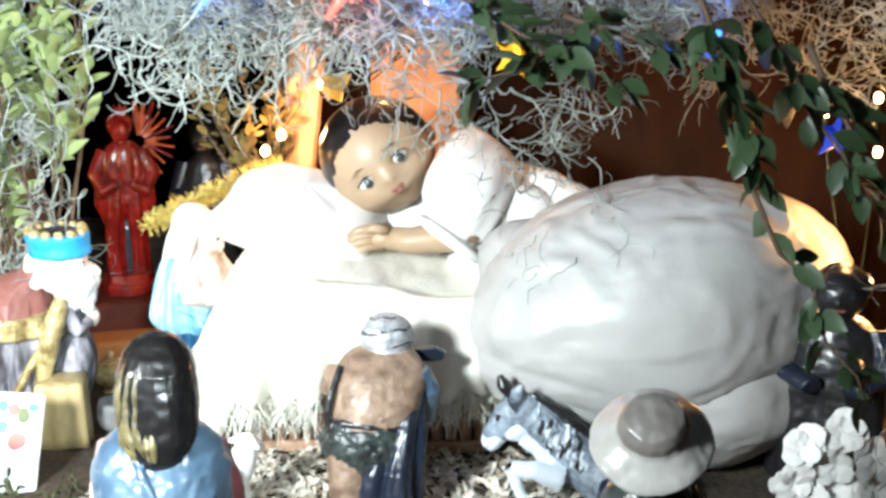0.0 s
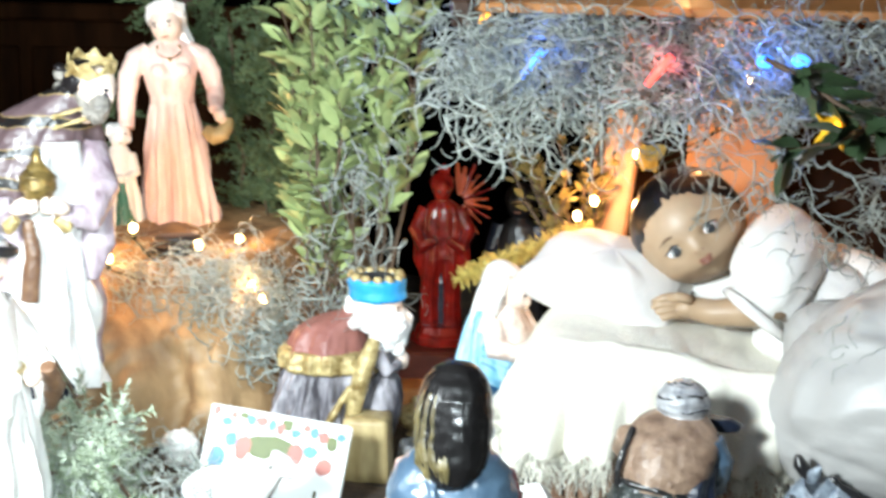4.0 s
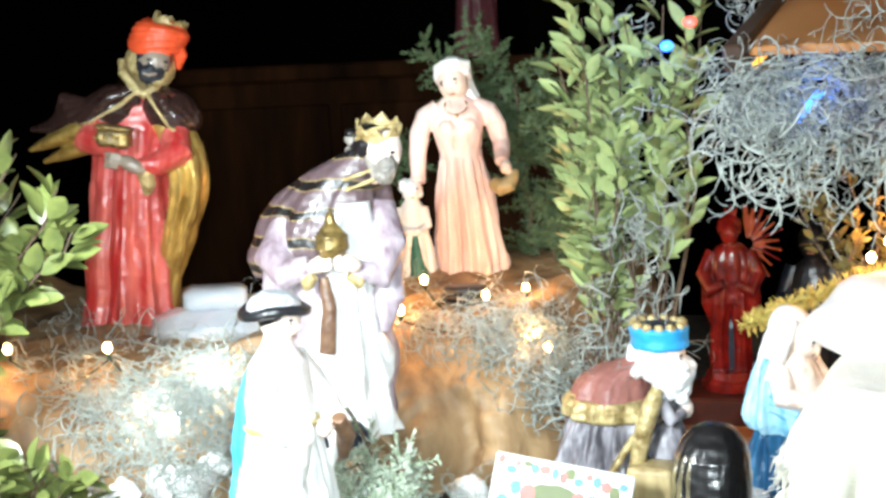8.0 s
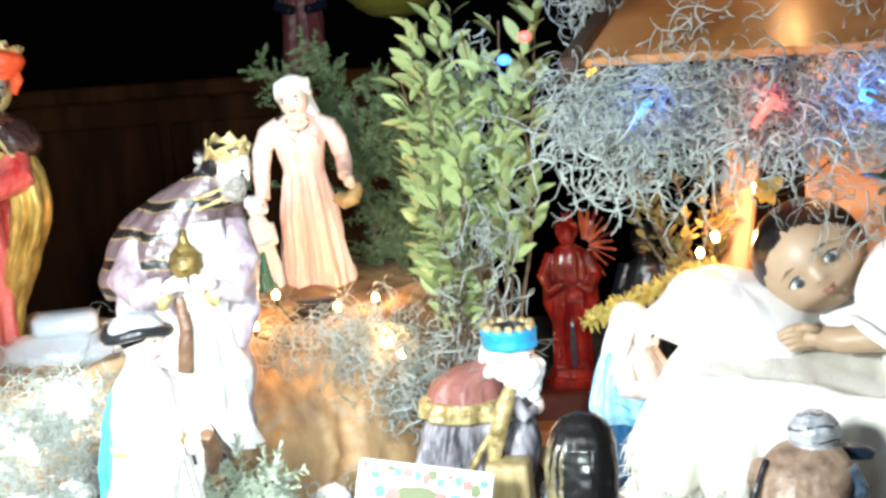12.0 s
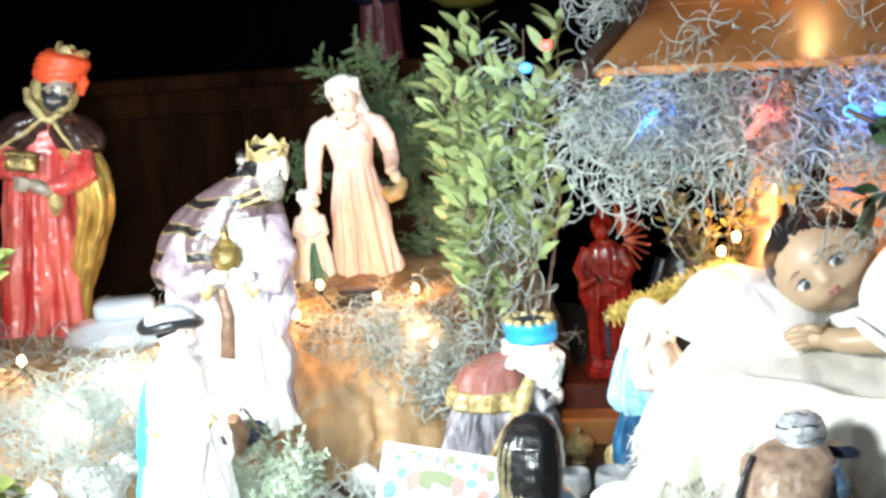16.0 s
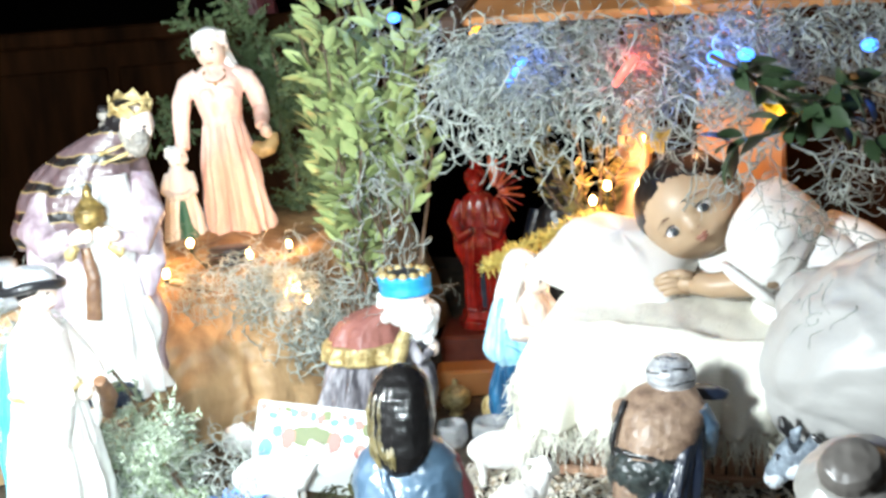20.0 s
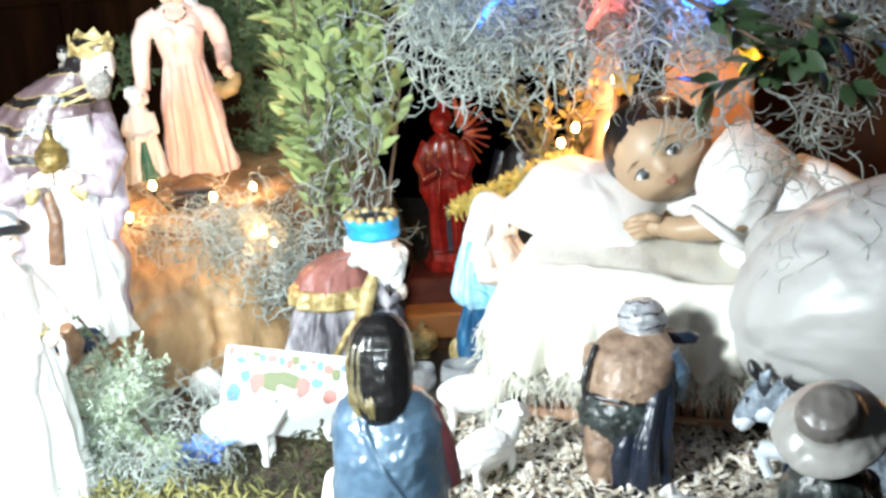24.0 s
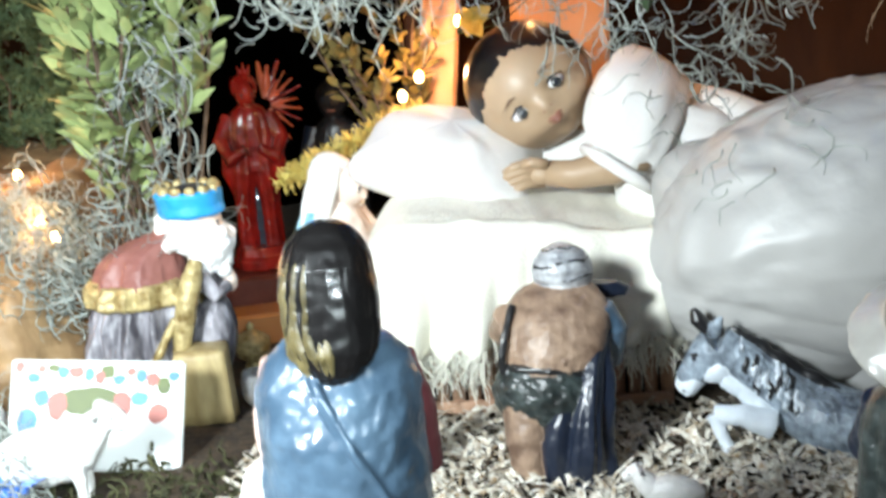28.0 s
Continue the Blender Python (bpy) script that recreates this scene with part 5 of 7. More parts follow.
def blue_king(m):
    s = Sculpt()
    s.loft([(0, 0.038, 0, 0.062, 0.066, 0.08), (0, 0.038, 0.05, 0.059, 0.062, 0.12), (0, 0.036, 0.095, 0.054, 0.055, 0.10), (0, 0.030, 0.128, 0.047, 0.046, 0.04)], GREY_ROBE, 80, 13)
    # gold fur border of the cape
    s.loft([(0, 0.036, 0.116, 0.0560, 0.0520, 0.03), (0, 0.036, 0.119, 0.0600, 0.0560, 0.06), (0, 0.035, 0.133, 0.0590, 0.0545, 0.06), (0, 0.034, 0.140, 0.0540, 0.0500, 0.03)], PALE_GOLD, 72, 13)
    s.loft([(0, 0.034, 0.136, 0.052, 0.048, 0.04), (0, 0.033, 0.148, 0.048, 0.045, 0.06), (0, 0.030, 0.162, 0.040, 0.038, 0.05), (0, 0.020, 0.173, 0.030, 0.030, 0.03), (0, 0.004, 0.182, 0.020, 0.022), (0, -0.012, 0.190, 0.014, 0.016)], ROSE_CAPE, 64, 6)
    for sx in (-1, 1):  # its front edges fall and sweep back over the skirt
        s.tube([(sx * 0.030, -0.030, 0.158), (sx * 0.040, -0.024, 0.138), (sx * 0.046, -0.016, 0.108), (sx * 0.050, -0.008, 0.070), (sx * 0.052, -0.002, 0.030)], [0.007, 0.011, 0.0110, 0.0085, 0.006], PALE_GOLD, 16)
        s.tube([(sx * 0.052, -0.006, 0.105), (sx * 0.058, 0.012, 0.072), (sx * 0.060, 0.026, 0.050)], [0.004, 0.0048, 0.003], PALE_GOLD, 10)
        s.tube([(sx * 0.024, -0.030, 0.140), (sx * 0.028, -0.046, 0.120), (sx * 0.012, -0.056, 0.126)], [0.011, 0.009, 0.007], GREY_ROBE, 14)
    # raised knee and folded hands
    s.ball((0, -0.034, 0.066), (0.034, 0.024, 0.050), GREY_ROBE, (10, 0, 0), 40, 28, lambda u: 1 + 0.07 * noise.noise(u * 5))
    s.ball((0, -0.058, 0.128), (0.011, 0.008, 0.012), PALE_SKIN, seg=16, rows=12)
    # head, long curled beard, hair, blue crown band
    head(s, (0, -0.034, 0.190), 0.0235, PALE_SKIN, None, None, (12, 0, 0))
    for sx in (-1, 1):
        s.ball((sx * 0.016, -0.026, 0.180), (0.016, 0.026, 0.020), WHITE_PAINT, (14, 0, 0), 26, 18, lambda u: 1 + 0.12 * noise.noise(u * 4))
        s.ball((sx * 0.012, -0.038, 0.160), (0.015, 0.018, 0.024), WHITE_PAINT, (20, 0, 0), 26, 18, lambda u: 1 + 0.12 * noise.noise(u * 4))
    s.ball((0, -0.046, 0.168), (0.026, 0.021, 0.024), WHITE_PAINT, (12, 0, 0), 36, 26, lambda u: 1 + 0.10 * noise.noise(u * 5))
    rng = random.Random(3)
    for k in range(34):
        a = rng.uniform(-1.5, 1.5)
        z = rng.uniform(0.140, 0.182)
        r = 0.018 * (0.55 + (z - 0.13) / 0.1)
        s.ball((1.15 * r * math.sin(a), -0.044 - r * math.cos(a), z), rng.uniform(0.0055, 0.0085), WHITE_PAINT, seg=10, rows=8)
    for k in range(24):
        a = rng.uniform(0.4, 2.74)
        s.ball((0.027 * math.cos(a), -0.020 + 0.024 * math.sin(a), rng.uniform(0.168, 0.202)), rng.uniform(0.007, 0.010), WHITE_PAINT, seg=10, rows=8)
    s.ball((0, -0.020, 0.188), (0.027, 0.026, 0.020), WHITE_PAINT)
    s.loft([(0, -0.027, 0.201, 0.0310, 0.0320), (0, -0.027, 0.204, 0.0335, 0.0345), (0, -0.026, 0.213, 0.0325, 0.0335), (0, -0.025, 0.224, 0.0345, 0.0355), (0, -0.025, 0.227, 0.0315, 0.0325)], BLUE_BAND, 40)
    for k in range(13):
        a = 2 * math.pi * k / 13
        s.ball((0.0285 * math.cos(a), -0.025 + 0.0295 * math.sin(a), 0.229), (0.0060, 0.0060, 0.0052), PALE_GOLD, seg=10, rows=8)
    s.ball((0, -0.025, 0.224), (0.025, 0.026, 0.008), NIGHT_BLUE, seg=20, rows=10)
    s.build("king_statue", "kneeling white-bearded king with bright blue crown band and rose cape", "statue", m)


def pink_woman(m):
    s = Sculpt()
    s.loft([(0, 0, 0, 0.0440, 0.038, 0.06), (0, 0, 0.012, 0.0430, 0.037, 0.09), (0, 0, 0.07, 0.0370, 0.032, 0.08), (0, 0, 0.12, 0.0310, 0.027, 0.07), (0, 0, 0.146, 0.0270, 0.023, 0.06), (0, 0, 0.156, 0.0240, 0.020, 0.03)], PINK_PAINT, 96, 14)
    s.loft([(0, 0, 0.150, 0.0255, 0.0215), (0, 0, 0.155, 0.0262, 0.0220), (0, 0, 0.160, 0.0250, 0.0210)], PINK_PAINT, 36)
    s.loft([(0, 0, 0.152, 0.0240, 0.020), (0, 0, 0.164, 0.0265, 0.022), (0, -0.003, 0.184, 0.0310, 0.025), (0, 0, 0.206, 0.0350, 0.022), (0, 0, 0.220, 0.0270, 0.016), (0, 0, 0.230, 0.012, 0.012), (0, -0.002, 0.242, 0.009, 0.009)], PINK_PAINT, 40)
    for sx in (-1, 1):
        s.ball((sx * 0.011, -0.018, 0.190), (0.013, 0.010, 0.012), PINK_PAINT)
    # one arm hangs down to the child, the other is bent over a basket
    s.tube([(-0.022, 0, 0.218), (-0.038, 0, 0.207), (-0.048, -0.002, 0.186), (-0.052, -0.006, 0.160), (-0.054, -0.012, 0.134), (-0.055, -0.016, 0.124)], [0.010, 0.0130, 0.0125, 0.0110, 0.0092, 0.0100], PINK_PAINT, 20)
    s.ball((-0.056, -0.018, 0.114), (0.0065, 0.0065, 0.0105), PALE_SKIN)
    s.tube([(0.022, 0, 0.218), (0.038, 0.002, 0.207), (0.047, 0.004, 0.188), (0.051, 0.002, 0.166), (0.051, -0.012, 0.152), (0.050, -0.028, 0.142)], [0.010, 0.0130, 0.0125, 0.0110, 0.0098, 0.0080], PINK_PAINT, 20)
    s.ball((0.054, -0.036, 0.136), (0.0075, 0.0080, 0.0095), PALE_SKIN)
    s.tube([(0.036, -0.028, 0.118), (0.046, -0.034, 0.111), (0.056, -0.034, 0.114), (0.062, -0.032, 0.124), (0.064, -0.030, 0.132)], [0.008, 0.011, 0.011, 0.008, 0.005], TAN_CLOTH, 14)
    s.tube([(0.014 * math.cos(a), -0.006 + 0.012 * math.sin(a) - 0.012, 0.218 + 0.010 * math.sin(a)) for a in np.linspace(2.6, 6.8, 14)], 0.0009, OLD_GOLD, 6)
    s.ball((0, -0.0275, 0.206), (0.0024, 0.0016, 0.0030), GOLD, seg=10, rows=8)
    head(s, (-0.001, -0.006, 0.247), 0.0212, PALE_SKIN, tilt=(12, -6, -16))
    # headscarf wound over the brow and falling on one shoulder
    s.ball((0, 0.003, 0.255), (0.0240, 0.0222, 0.0255), WHITE_PAINT, (-26, -6, -10), 30, 18, lambda u: 1 + 0.05 * noise.noise(u * 6), span=(0, 0.58))
    for k in range(3):
        s.tube([(-0.0205, -0.006, 0.259 + 0.004 * k), (-0.011, -0.0195, 0.266 + 0.0035 * k), (0.006, -0.0205, 0.267 + 0.0035 * k), (0.0205, -0.008, 0.262 + 0.004 * k)], [0.003, 0.004, 0.004, 0.003], WHITE_PAINT, 8)
    s.loft([(0.016, 0.006, 0.214, 0.014, 0.010, 0.08), (0.014, 0.008, 0.228, 0.015, 0.012, 0.10), (0.010, 0.010, 0.242, 0.014, 0.012, 0.06), (0.004, 0.008, 0.259, 0.016, 0.012)], WHITE_PAINT, 28, 5)
    s.build("woman_statue", "painted plaster woman in pale pink dress and white headscarf", "statue", m)


def boy(m):
    s = Sculpt()
    s.loft([(0, 0, 0, 0.026, 0.022, 0.06), (0, 0, 0.03, 0.023, 0.020, 0.08), (0, 0, 0.06, 0.0175, 0.016, 0.05), (0, 0, 0.082, 0.014, 0.012, 0.02), (0, 0, 0.092, 0.008, 0.008)], WHITE_PAINT, 40, 8)
    s.loft([(0.006, -0.013, 0.002, 0.013, 0.014), (0.005, -0.012, 0.03, 0.009, 0.011), (0.003, -0.010, 0.056, 0.004, 0.007)], GREEN_PAINT, 24)
    for sx in (-1, 1):
        s.tube([(sx * 0.012, 0, 0.082), (sx * 0.018, -0.008, 0.062), (sx * 0.008, -0.019, 0.056)], [0.0065, 0.006, 0.004], WHITE_PAINT, 12)
        s.ball((sx * 0.003, -0.021, 0.057), (0.004, 0.004, 0.005), WHITE_PAINT)
    head(s, (0, -0.002, 0.102), 0.0118, WHITE_PAINT, tilt=(0, 0, 20))
    rng = random.Random(2)
    for k in range(22):
        a, h = rng.uniform(-0.3, 3.5), rng.uniform(0.098, 0.113)
        s.ball((0.0105 * math.cos(a), 0.001 + 0.010 * math.sin(a), h), 0.0042, WHITE_PAINT, seg=8, rows=6)
    s.ball((0, 0.002, 0.105), (0.0118, 0.011, 0.0125), WHITE_PAINT, (-25, 0, 0), 18, 10, span=(0, 0.55))
    s.build("child_statue", "small white plaster child with dark green sash", "statue", m)


def virgin(m):
    s = Sculpt()
    s.loft([(0, 0.004, 0, 0.044, 0.040, 0.08), (0, 0.004, 0.05, 0.041, 0.036, 0.12), (0, 0.002, 0.10, 0.036, 0.031, 0.06)], DEEP_BLUE, 56, 10)
    # mantle over the back and the lap
    s.loft([(0.000, 0.006, 0.090, 0.041, 0.036, 0.10), (0.000, 0.006, 0.100, 0.045, 0.038, 0.12), (0.000, 0.008, 0.115, 0.044, 0.037, 0.10), (0.000, 0.012, 0.145, 0.037, 0.030, 0.08), (0, 0.012, 0.168, 0.027, 0.022, 0.03)], SKY_BLUE, 60, 8)
    for k, (z, d) in enumerate(((0.108, 0.038), (0.115, 0.038), (0.123, 0.036))):
        s.tube([(-0.040, -0.006, z + 0.012), (-0.026, -0.030, z), (0.0, -d, z - 0.006), (0.026, -0.030, z), (0.040, -0.006, z + 0.012)], [0.004, 0.006, 0.007, 0.006, 0.004], SKY_BLUE, 10)
    # cream gown on the breast and sleeves, hands joined
    s.loft([(0.0, -0.014, 0.112, 0.030, 0.024, 0.06), (0.0, -0.012, 0.140, 0.029, 0.022, 0.05), (0.0, -0.006, 0.168, 0.020, 0.016, 0.02), (0, -0.006, 0.184, 0.010, 0.010)], CREAM_PAINT, 40, 6)
    for sx in (-1, 1):
        s.tube([(sx * 0.024, -0.004, 0.158), (sx * 0.032, -0.020, 0.132), (sx * 0.022, -0.042, 0.130), (sx * 0.006, -0.052, 0.142)], [0.013, 0.0135, 0.0110, 0.006], CREAM_PAINT, 18)
        s.ball((sx * 0.004, -0.056, 0.150), (0.004, 0.006, 0.012), PALE_SKIN, (24, 0, 0))
    head(s, (0, -0.020, 0.192), 0.0190, PALE_SKIN, tilt=(26, 0, 0))
    s.tube([(-0.013, -0.030, 0.204), (-0.006, -0.036, 0.208), (0.006, -0.036, 0.208), (0.013, -0.030, 0.204)], [0.003, 0.004, 0.004, 0.003], SASH_BROWN, 8)
    # white veil, open in front
    s.ball((0, 0.000, 0.197), (0.0245, 0.0240, 0.0285), WHITE_PAINT, (-38, 0, 0), 34, 20, lambda u: 1 + 0.04 * noise.noise(u * 6), span=(0, 0.60))
    s.loft([(0, 0.018, 0.140, 0.032, 0.014, 0.10), (0, 0.017, 0.165, 0.028, 0.015, 0.10), (0, 0.013, 0.190, 0.024, 0.015, 0.05), (0, 0.006, 0.210, 0.018, 0.014)], WHITE_PAINT, 44, 7)
    for sx in (-1, 1):
        s.tube([(sx * 0.016, -0.016, 0.214), (sx * 0.023, -0.014, 0.195), (sx * 0.027, -0.006, 0.172), (sx * 0.030, 0.004, 0.148)], [0.005, 0.007, 0.008, 0.006], WHITE_PAINT, 12)
    s.build("virgin_statue", "painted kneeling virgin in white veil, light and deep blue robes", "statue", m)


def girl(m):
    """Seen from behind: long glossy hair over a slate vest."""
    s = Sculpt()
    s.loft([(0, 0, 0, 0.055, 0.045, 0.05), (0, 0, 0.09, 0.045, 0.036, 0.05), (0, 0, 0.14, 0.038, 0.029, 0.02)], MAROON, 40, 9)
    vest = softened_rows(((0.12, 0.0430, 0.046), (0.15, 0.0440, 0.046), (0.19, 0.0445, 0.045), (0.22, 0.0440, 0.042), (0.243, 0.0425, 0.034), (0.256, 0.038, 0.026), (0.264, 0.030, 0.021), (0.268, 0.022, 0.016), (0.274, 0.010, 0.010)))
    rings = []
    for z, rx, ry in vest:
        ring = []
        for j in range(120):
            a = 2 * math.pi * j / 120
            p = Vector((rx * math.cos(a), ry * math.sin(a), z))
            w = 1 + 0.05 * noise.noise(p * 38) + 0.045 * max(0.0, noise.noise(p * 85 + Vector((3, 1, 4)))) + 0.012 * noise.noise(p * 210)
            ring.append((p.x * w, p.y * w, z))
        rings.append(ring)
    s.grid(rings, VEST)
    for sx in (-1, 1):
        s.tube([(sx * 0.032, -0.004, 0.252), (sx * 0.040, -0.010, 0.222), (sx * 0.041, -0.020, 0.186), (sx * 0.030, -0.042, 0.170)], [0.009, 0.0095, 0.0095, 0.007], MAROON if sx < 0 else PINK_PAINT, 18)
        s.ball((sx * 0.022, -0.048, 0.170), 0.009, PALE_SKIN)
    strap = [(-0.043, 0.012, 0.140), (-0.037, 0.0265, 0.160), (-0.025, 0.0385, 0.190), (-0.010, 0.0425, 0.218), (0.004, 0.0360, 0.244), (0.014, 0.018, 0.264)]
    s.tube(strap, 0.0024, VEST, 10)
    s.tube([(x + 0.0045, y - 0.0006, z + 0.002) for x, y, z in strap], 0.0016, VEST, 8)
    s.loft([(0.046, -0.010, 0.13, 0.014, 0.026, 0.06), (0.050, -0.012, 0.165, 0.013, 0.024, 0.06), (0.048, -0.010, 0.190, 0.009, 0.016)], WHITE_PAINT, 28, 5)
    head(s, (0, -0.006, 0.294), 0.022, PALE_SKIN, eyes=True)
    shape = softened_rows(((0.2505, 0.006, 0.004, 0.0260), (0.2545, 0.0125, 0.0075, 0.0245), (0.2600, 0.0185, 0.0115, 0.0215), (0.2660, 0.0228, 0.0155, 0.018), (0.2740, 0.0248, 0.0195, 0.013), (0.2840, 0.0254, 0.0230, 0.009), (0.2960, 0.0258, 0.0250, 0.005), (0.3080, 0.0242, 0.0240, 0.003), (0.3170, 0.0200, 0.0203, 0.001), (0.3235, 0.0140, 0.0140, 0), (0.3272, 0.0070, 0.0070, 0), (0.3285, 0.0015, 0.0015, 0)))

    def skin(a, z, rx, ry, y, lift=0.0):
        low = max(0.0, min(1.0, (0.300 - z) / 0.045))
        lock = 0.4 - abs(noise.noise(Vector((8.5 * math.cos(a), 8.5 * math.sin(a), 7 * z + 0.6 * math.sin(3 * a)))))
        w = 1 + lift + 0.025 * noise.noise(Vector((4 * math.cos(a), 4 * math.sin(a), z * 20))) + (0.01 + 0.05 * low) * lock
        return rx * w * math.cos(a) - 0.003 * low, y + ry * w * math.sin(a), z - 0.006 * low * lock

    s.grid([[skin(2 * math.pi * j / 168, *row) for j in range(168)] for row in shape], GIRL_HAIR)
    rng = random.Random(5)
    for k in range(26):  # olive gold sheen laid on as locks, most on the lit side and round the ends
        a = rng.uniform(0.30, 1.20) if k < 20 else rng.uniform(0.5, 1.6)
        lo = rng.uniform(0.262, 0.280) if k < 10 else rng.uniform(0.253, 0.262)
        hi = lo + (rng.uniform(0.020, 0.040) if k < 10 else rng.uniform(0.010, 0.026))
        line = [skin(a + 0.25 * (row[0] - lo) / 0.04 * (1.57 - a), *row, lift=0.004) for row in shape if lo <= row[0] <= min(hi, 0.312)]
        if len(line) > 3:
            n = len(line) - 1
            s.tube(line, [0.0003 + 0.0014 * math.sin(math.pi * i / n) for i in range(n + 1)], HAIR_SHEEN, 8)
    s.build("girl_statue", "painted girl seen from behind, glossy black hair, slate blue vest", "statue", m, voxel=0.0007)


def peasant(m):
    """A stooping man seen from behind, with a silver headscarf and one brace."""
    s = Sculpt()
    s.tube([(-0.026, 0.022, 0.085), (-0.026, 0.034, 0.045), (-0.024, 0.038, -0.004)], [0.025, 0.021, 0.017], TAN_SHIRT, 24)
    s.tube([(0.018, 0.018, 0.085), (0.020, 0.028, 0.05), (0.022, 0.028, -0.004)], [0.022, 0.018, 0.015], BLACK_PAINT, 20)
    s.tube([(-0.006, 0.046, 0.066), (-0.004, 0.052, 0.040), (0.000, 0.050, 0.010)], [0.0015, 0.0045, 0.0030], BLACK_PAINT, 8)
    for x in (-0.024, 0.024):
        s.ball((x, 0.014, 0.008), (0.013, 0.026, 0.010), BLACK_PAINT)
    s.ball((-0.004, 0.014, 0.092), (0.0540, 0.040, 0.044), BLACK_WOOL, (0, 0, 0), 72, 56, lambda u: (1 + 0.05 * noise.noise(u * 7) + 0.06 * (0.3 - abs(noise.noise(u * 13)))) * (1 - 0.14 * max(0, u.z - 0.5)))
    s.tube([(-0.050, 0.012, 0.120), (-0.030, 0.040, 0.124), (0.000, 0.046, 0.122), (0.030, 0.036, 0.116), (0.048, 0.008, 0.112)], 0.0032, BLACK_PAINT, 8)
    s.loft([(0.000, 0.012, 0.112, 0.045, 0.034, 0.02), (0.003, 0.008, 0.135, 0.050, 0.036, 0.03), (0.006, -0.004, 0.160, 0.053, 0.036, 0.03), (0.008, -0.014, 0.178, 0.048, 0.032, 0.02), (0.010, -0.024, 0.190, 0.036, 0.026, 0.01), (0.012, -0.034, 0.198, 0.016, 0.016)], TAN_SHIRT, 64, 5)
    for x, y, z, h in ((-0.018, 0.036, 0.126, 0.012), (0.014, 0.040, 0.130, 0.010), (0.004, 0.034, 0.146, -0.012), (0.026, 0.026, 0.150, 0.014), (0.010, 0.022, 0.166, 0.010)):
        s.tube([(x - 0.018, y - 0.006, z + h), (x, y + 0.002, z), (x + 0.018, y - 0.006, z + h * 0.6)], [0.001, 0.0036, 0.001], TAN_SHIRT, 8)
    s.tube([(-0.046, 0.028, 0.116), (-0.046, 0.032, 0.135), (-0.042, 0.026, 0.158), (-0.034, 0.008, 0.182)], 0.0040, BLACK_PAINT, 8, 0.5)
    s.tube([(0.050, -0.010, 0.170), (0.062, -0.012, 0.145), (0.058, -0.016, 0.112), (0.048, -0.036, 0.098)], [0.014, 0.015, 0.013, 0.010], VEST, 18)
    s.loft([(0.020, 0.030, -0.004, 0.036, 0.030, 0.10), (0.022, 0.028, 0.040, 0.036, 0.034, 0.12), (0.026, 0.022, 0.075, 0.032, 0.034, 0.10), (0.034, 0.010, 0.115, 0.024, 0.030, 0.08), (0.046, -0.004, 0.15, 0.014, 0.020)], NIGHT_BLUE, 48, 7)
    s.tube([(-0.040, -0.01, 0.165), (-0.050, -0.034, 0.140), (-0.036, -0.054, 0.115)], [0.015, 0.013, 0.010], TAN_SHIRT, 14)
    head(s, (0.015, -0.036, 0.205), 0.022, SKIN, tilt=(25, 0, 0))
    bands = []
    for i in range(31):
        th = math.pi * 0.66 * i / 30
        ring = []
        for j in range(56):
            a = 2 * math.pi * j / 56
            k = 1 + 0.016 * math.sin(i * 1.25 + 1.6 * math.sin(a)) + 0.05 * (0.3 - abs(noise.noise(Vector((3 * math.cos(a), 3 * math.sin(a), i * 0.22)))))
            ring.append((0.015 + 0.0300 * k * math.sin(th) * math.cos(a), -0.030 + 0.0280 * k * math.sin(th) * math.sin(a), 0.206 + 0.029 * k * math.cos(th)))
        bands.append(ring)
    s.grid(bands, SILVER_SCARF)
    for k in range(7):  # black lines laid on the wound cloth as the shade in its creases
        i, a0 = 6 + 3 * k, 0.3 + 1.9 * k
        s.tube([Vector(bands[min(30, i + (j // 6) % 2)][(int(a0 * 9) + j) % 56]) for j in range(0, 22, 3)], [0.0003, 0.0013, 0.0009, 0.0015, 0.0012, 0.0008, 0.0012, 0.0003], BLACK_PAINT, 6)
    s.loft([(0.050, -0.052, 0.170, 0.028, 0.012), (0.052, -0.055, 0.178, 0.030, 0.014), (0.050, -0.05, 0.186, 0.02, 0.01)], NIGHT_BLUE, 20)
    s.v, s.f = [(-x, y, z) for x, y, z in s.v], [tuple(reversed(f)) for f in s.f]
    s.build("peasant_statue", "stooping painted peasant with silver headscarf and leathery black shorts", "statue", m)


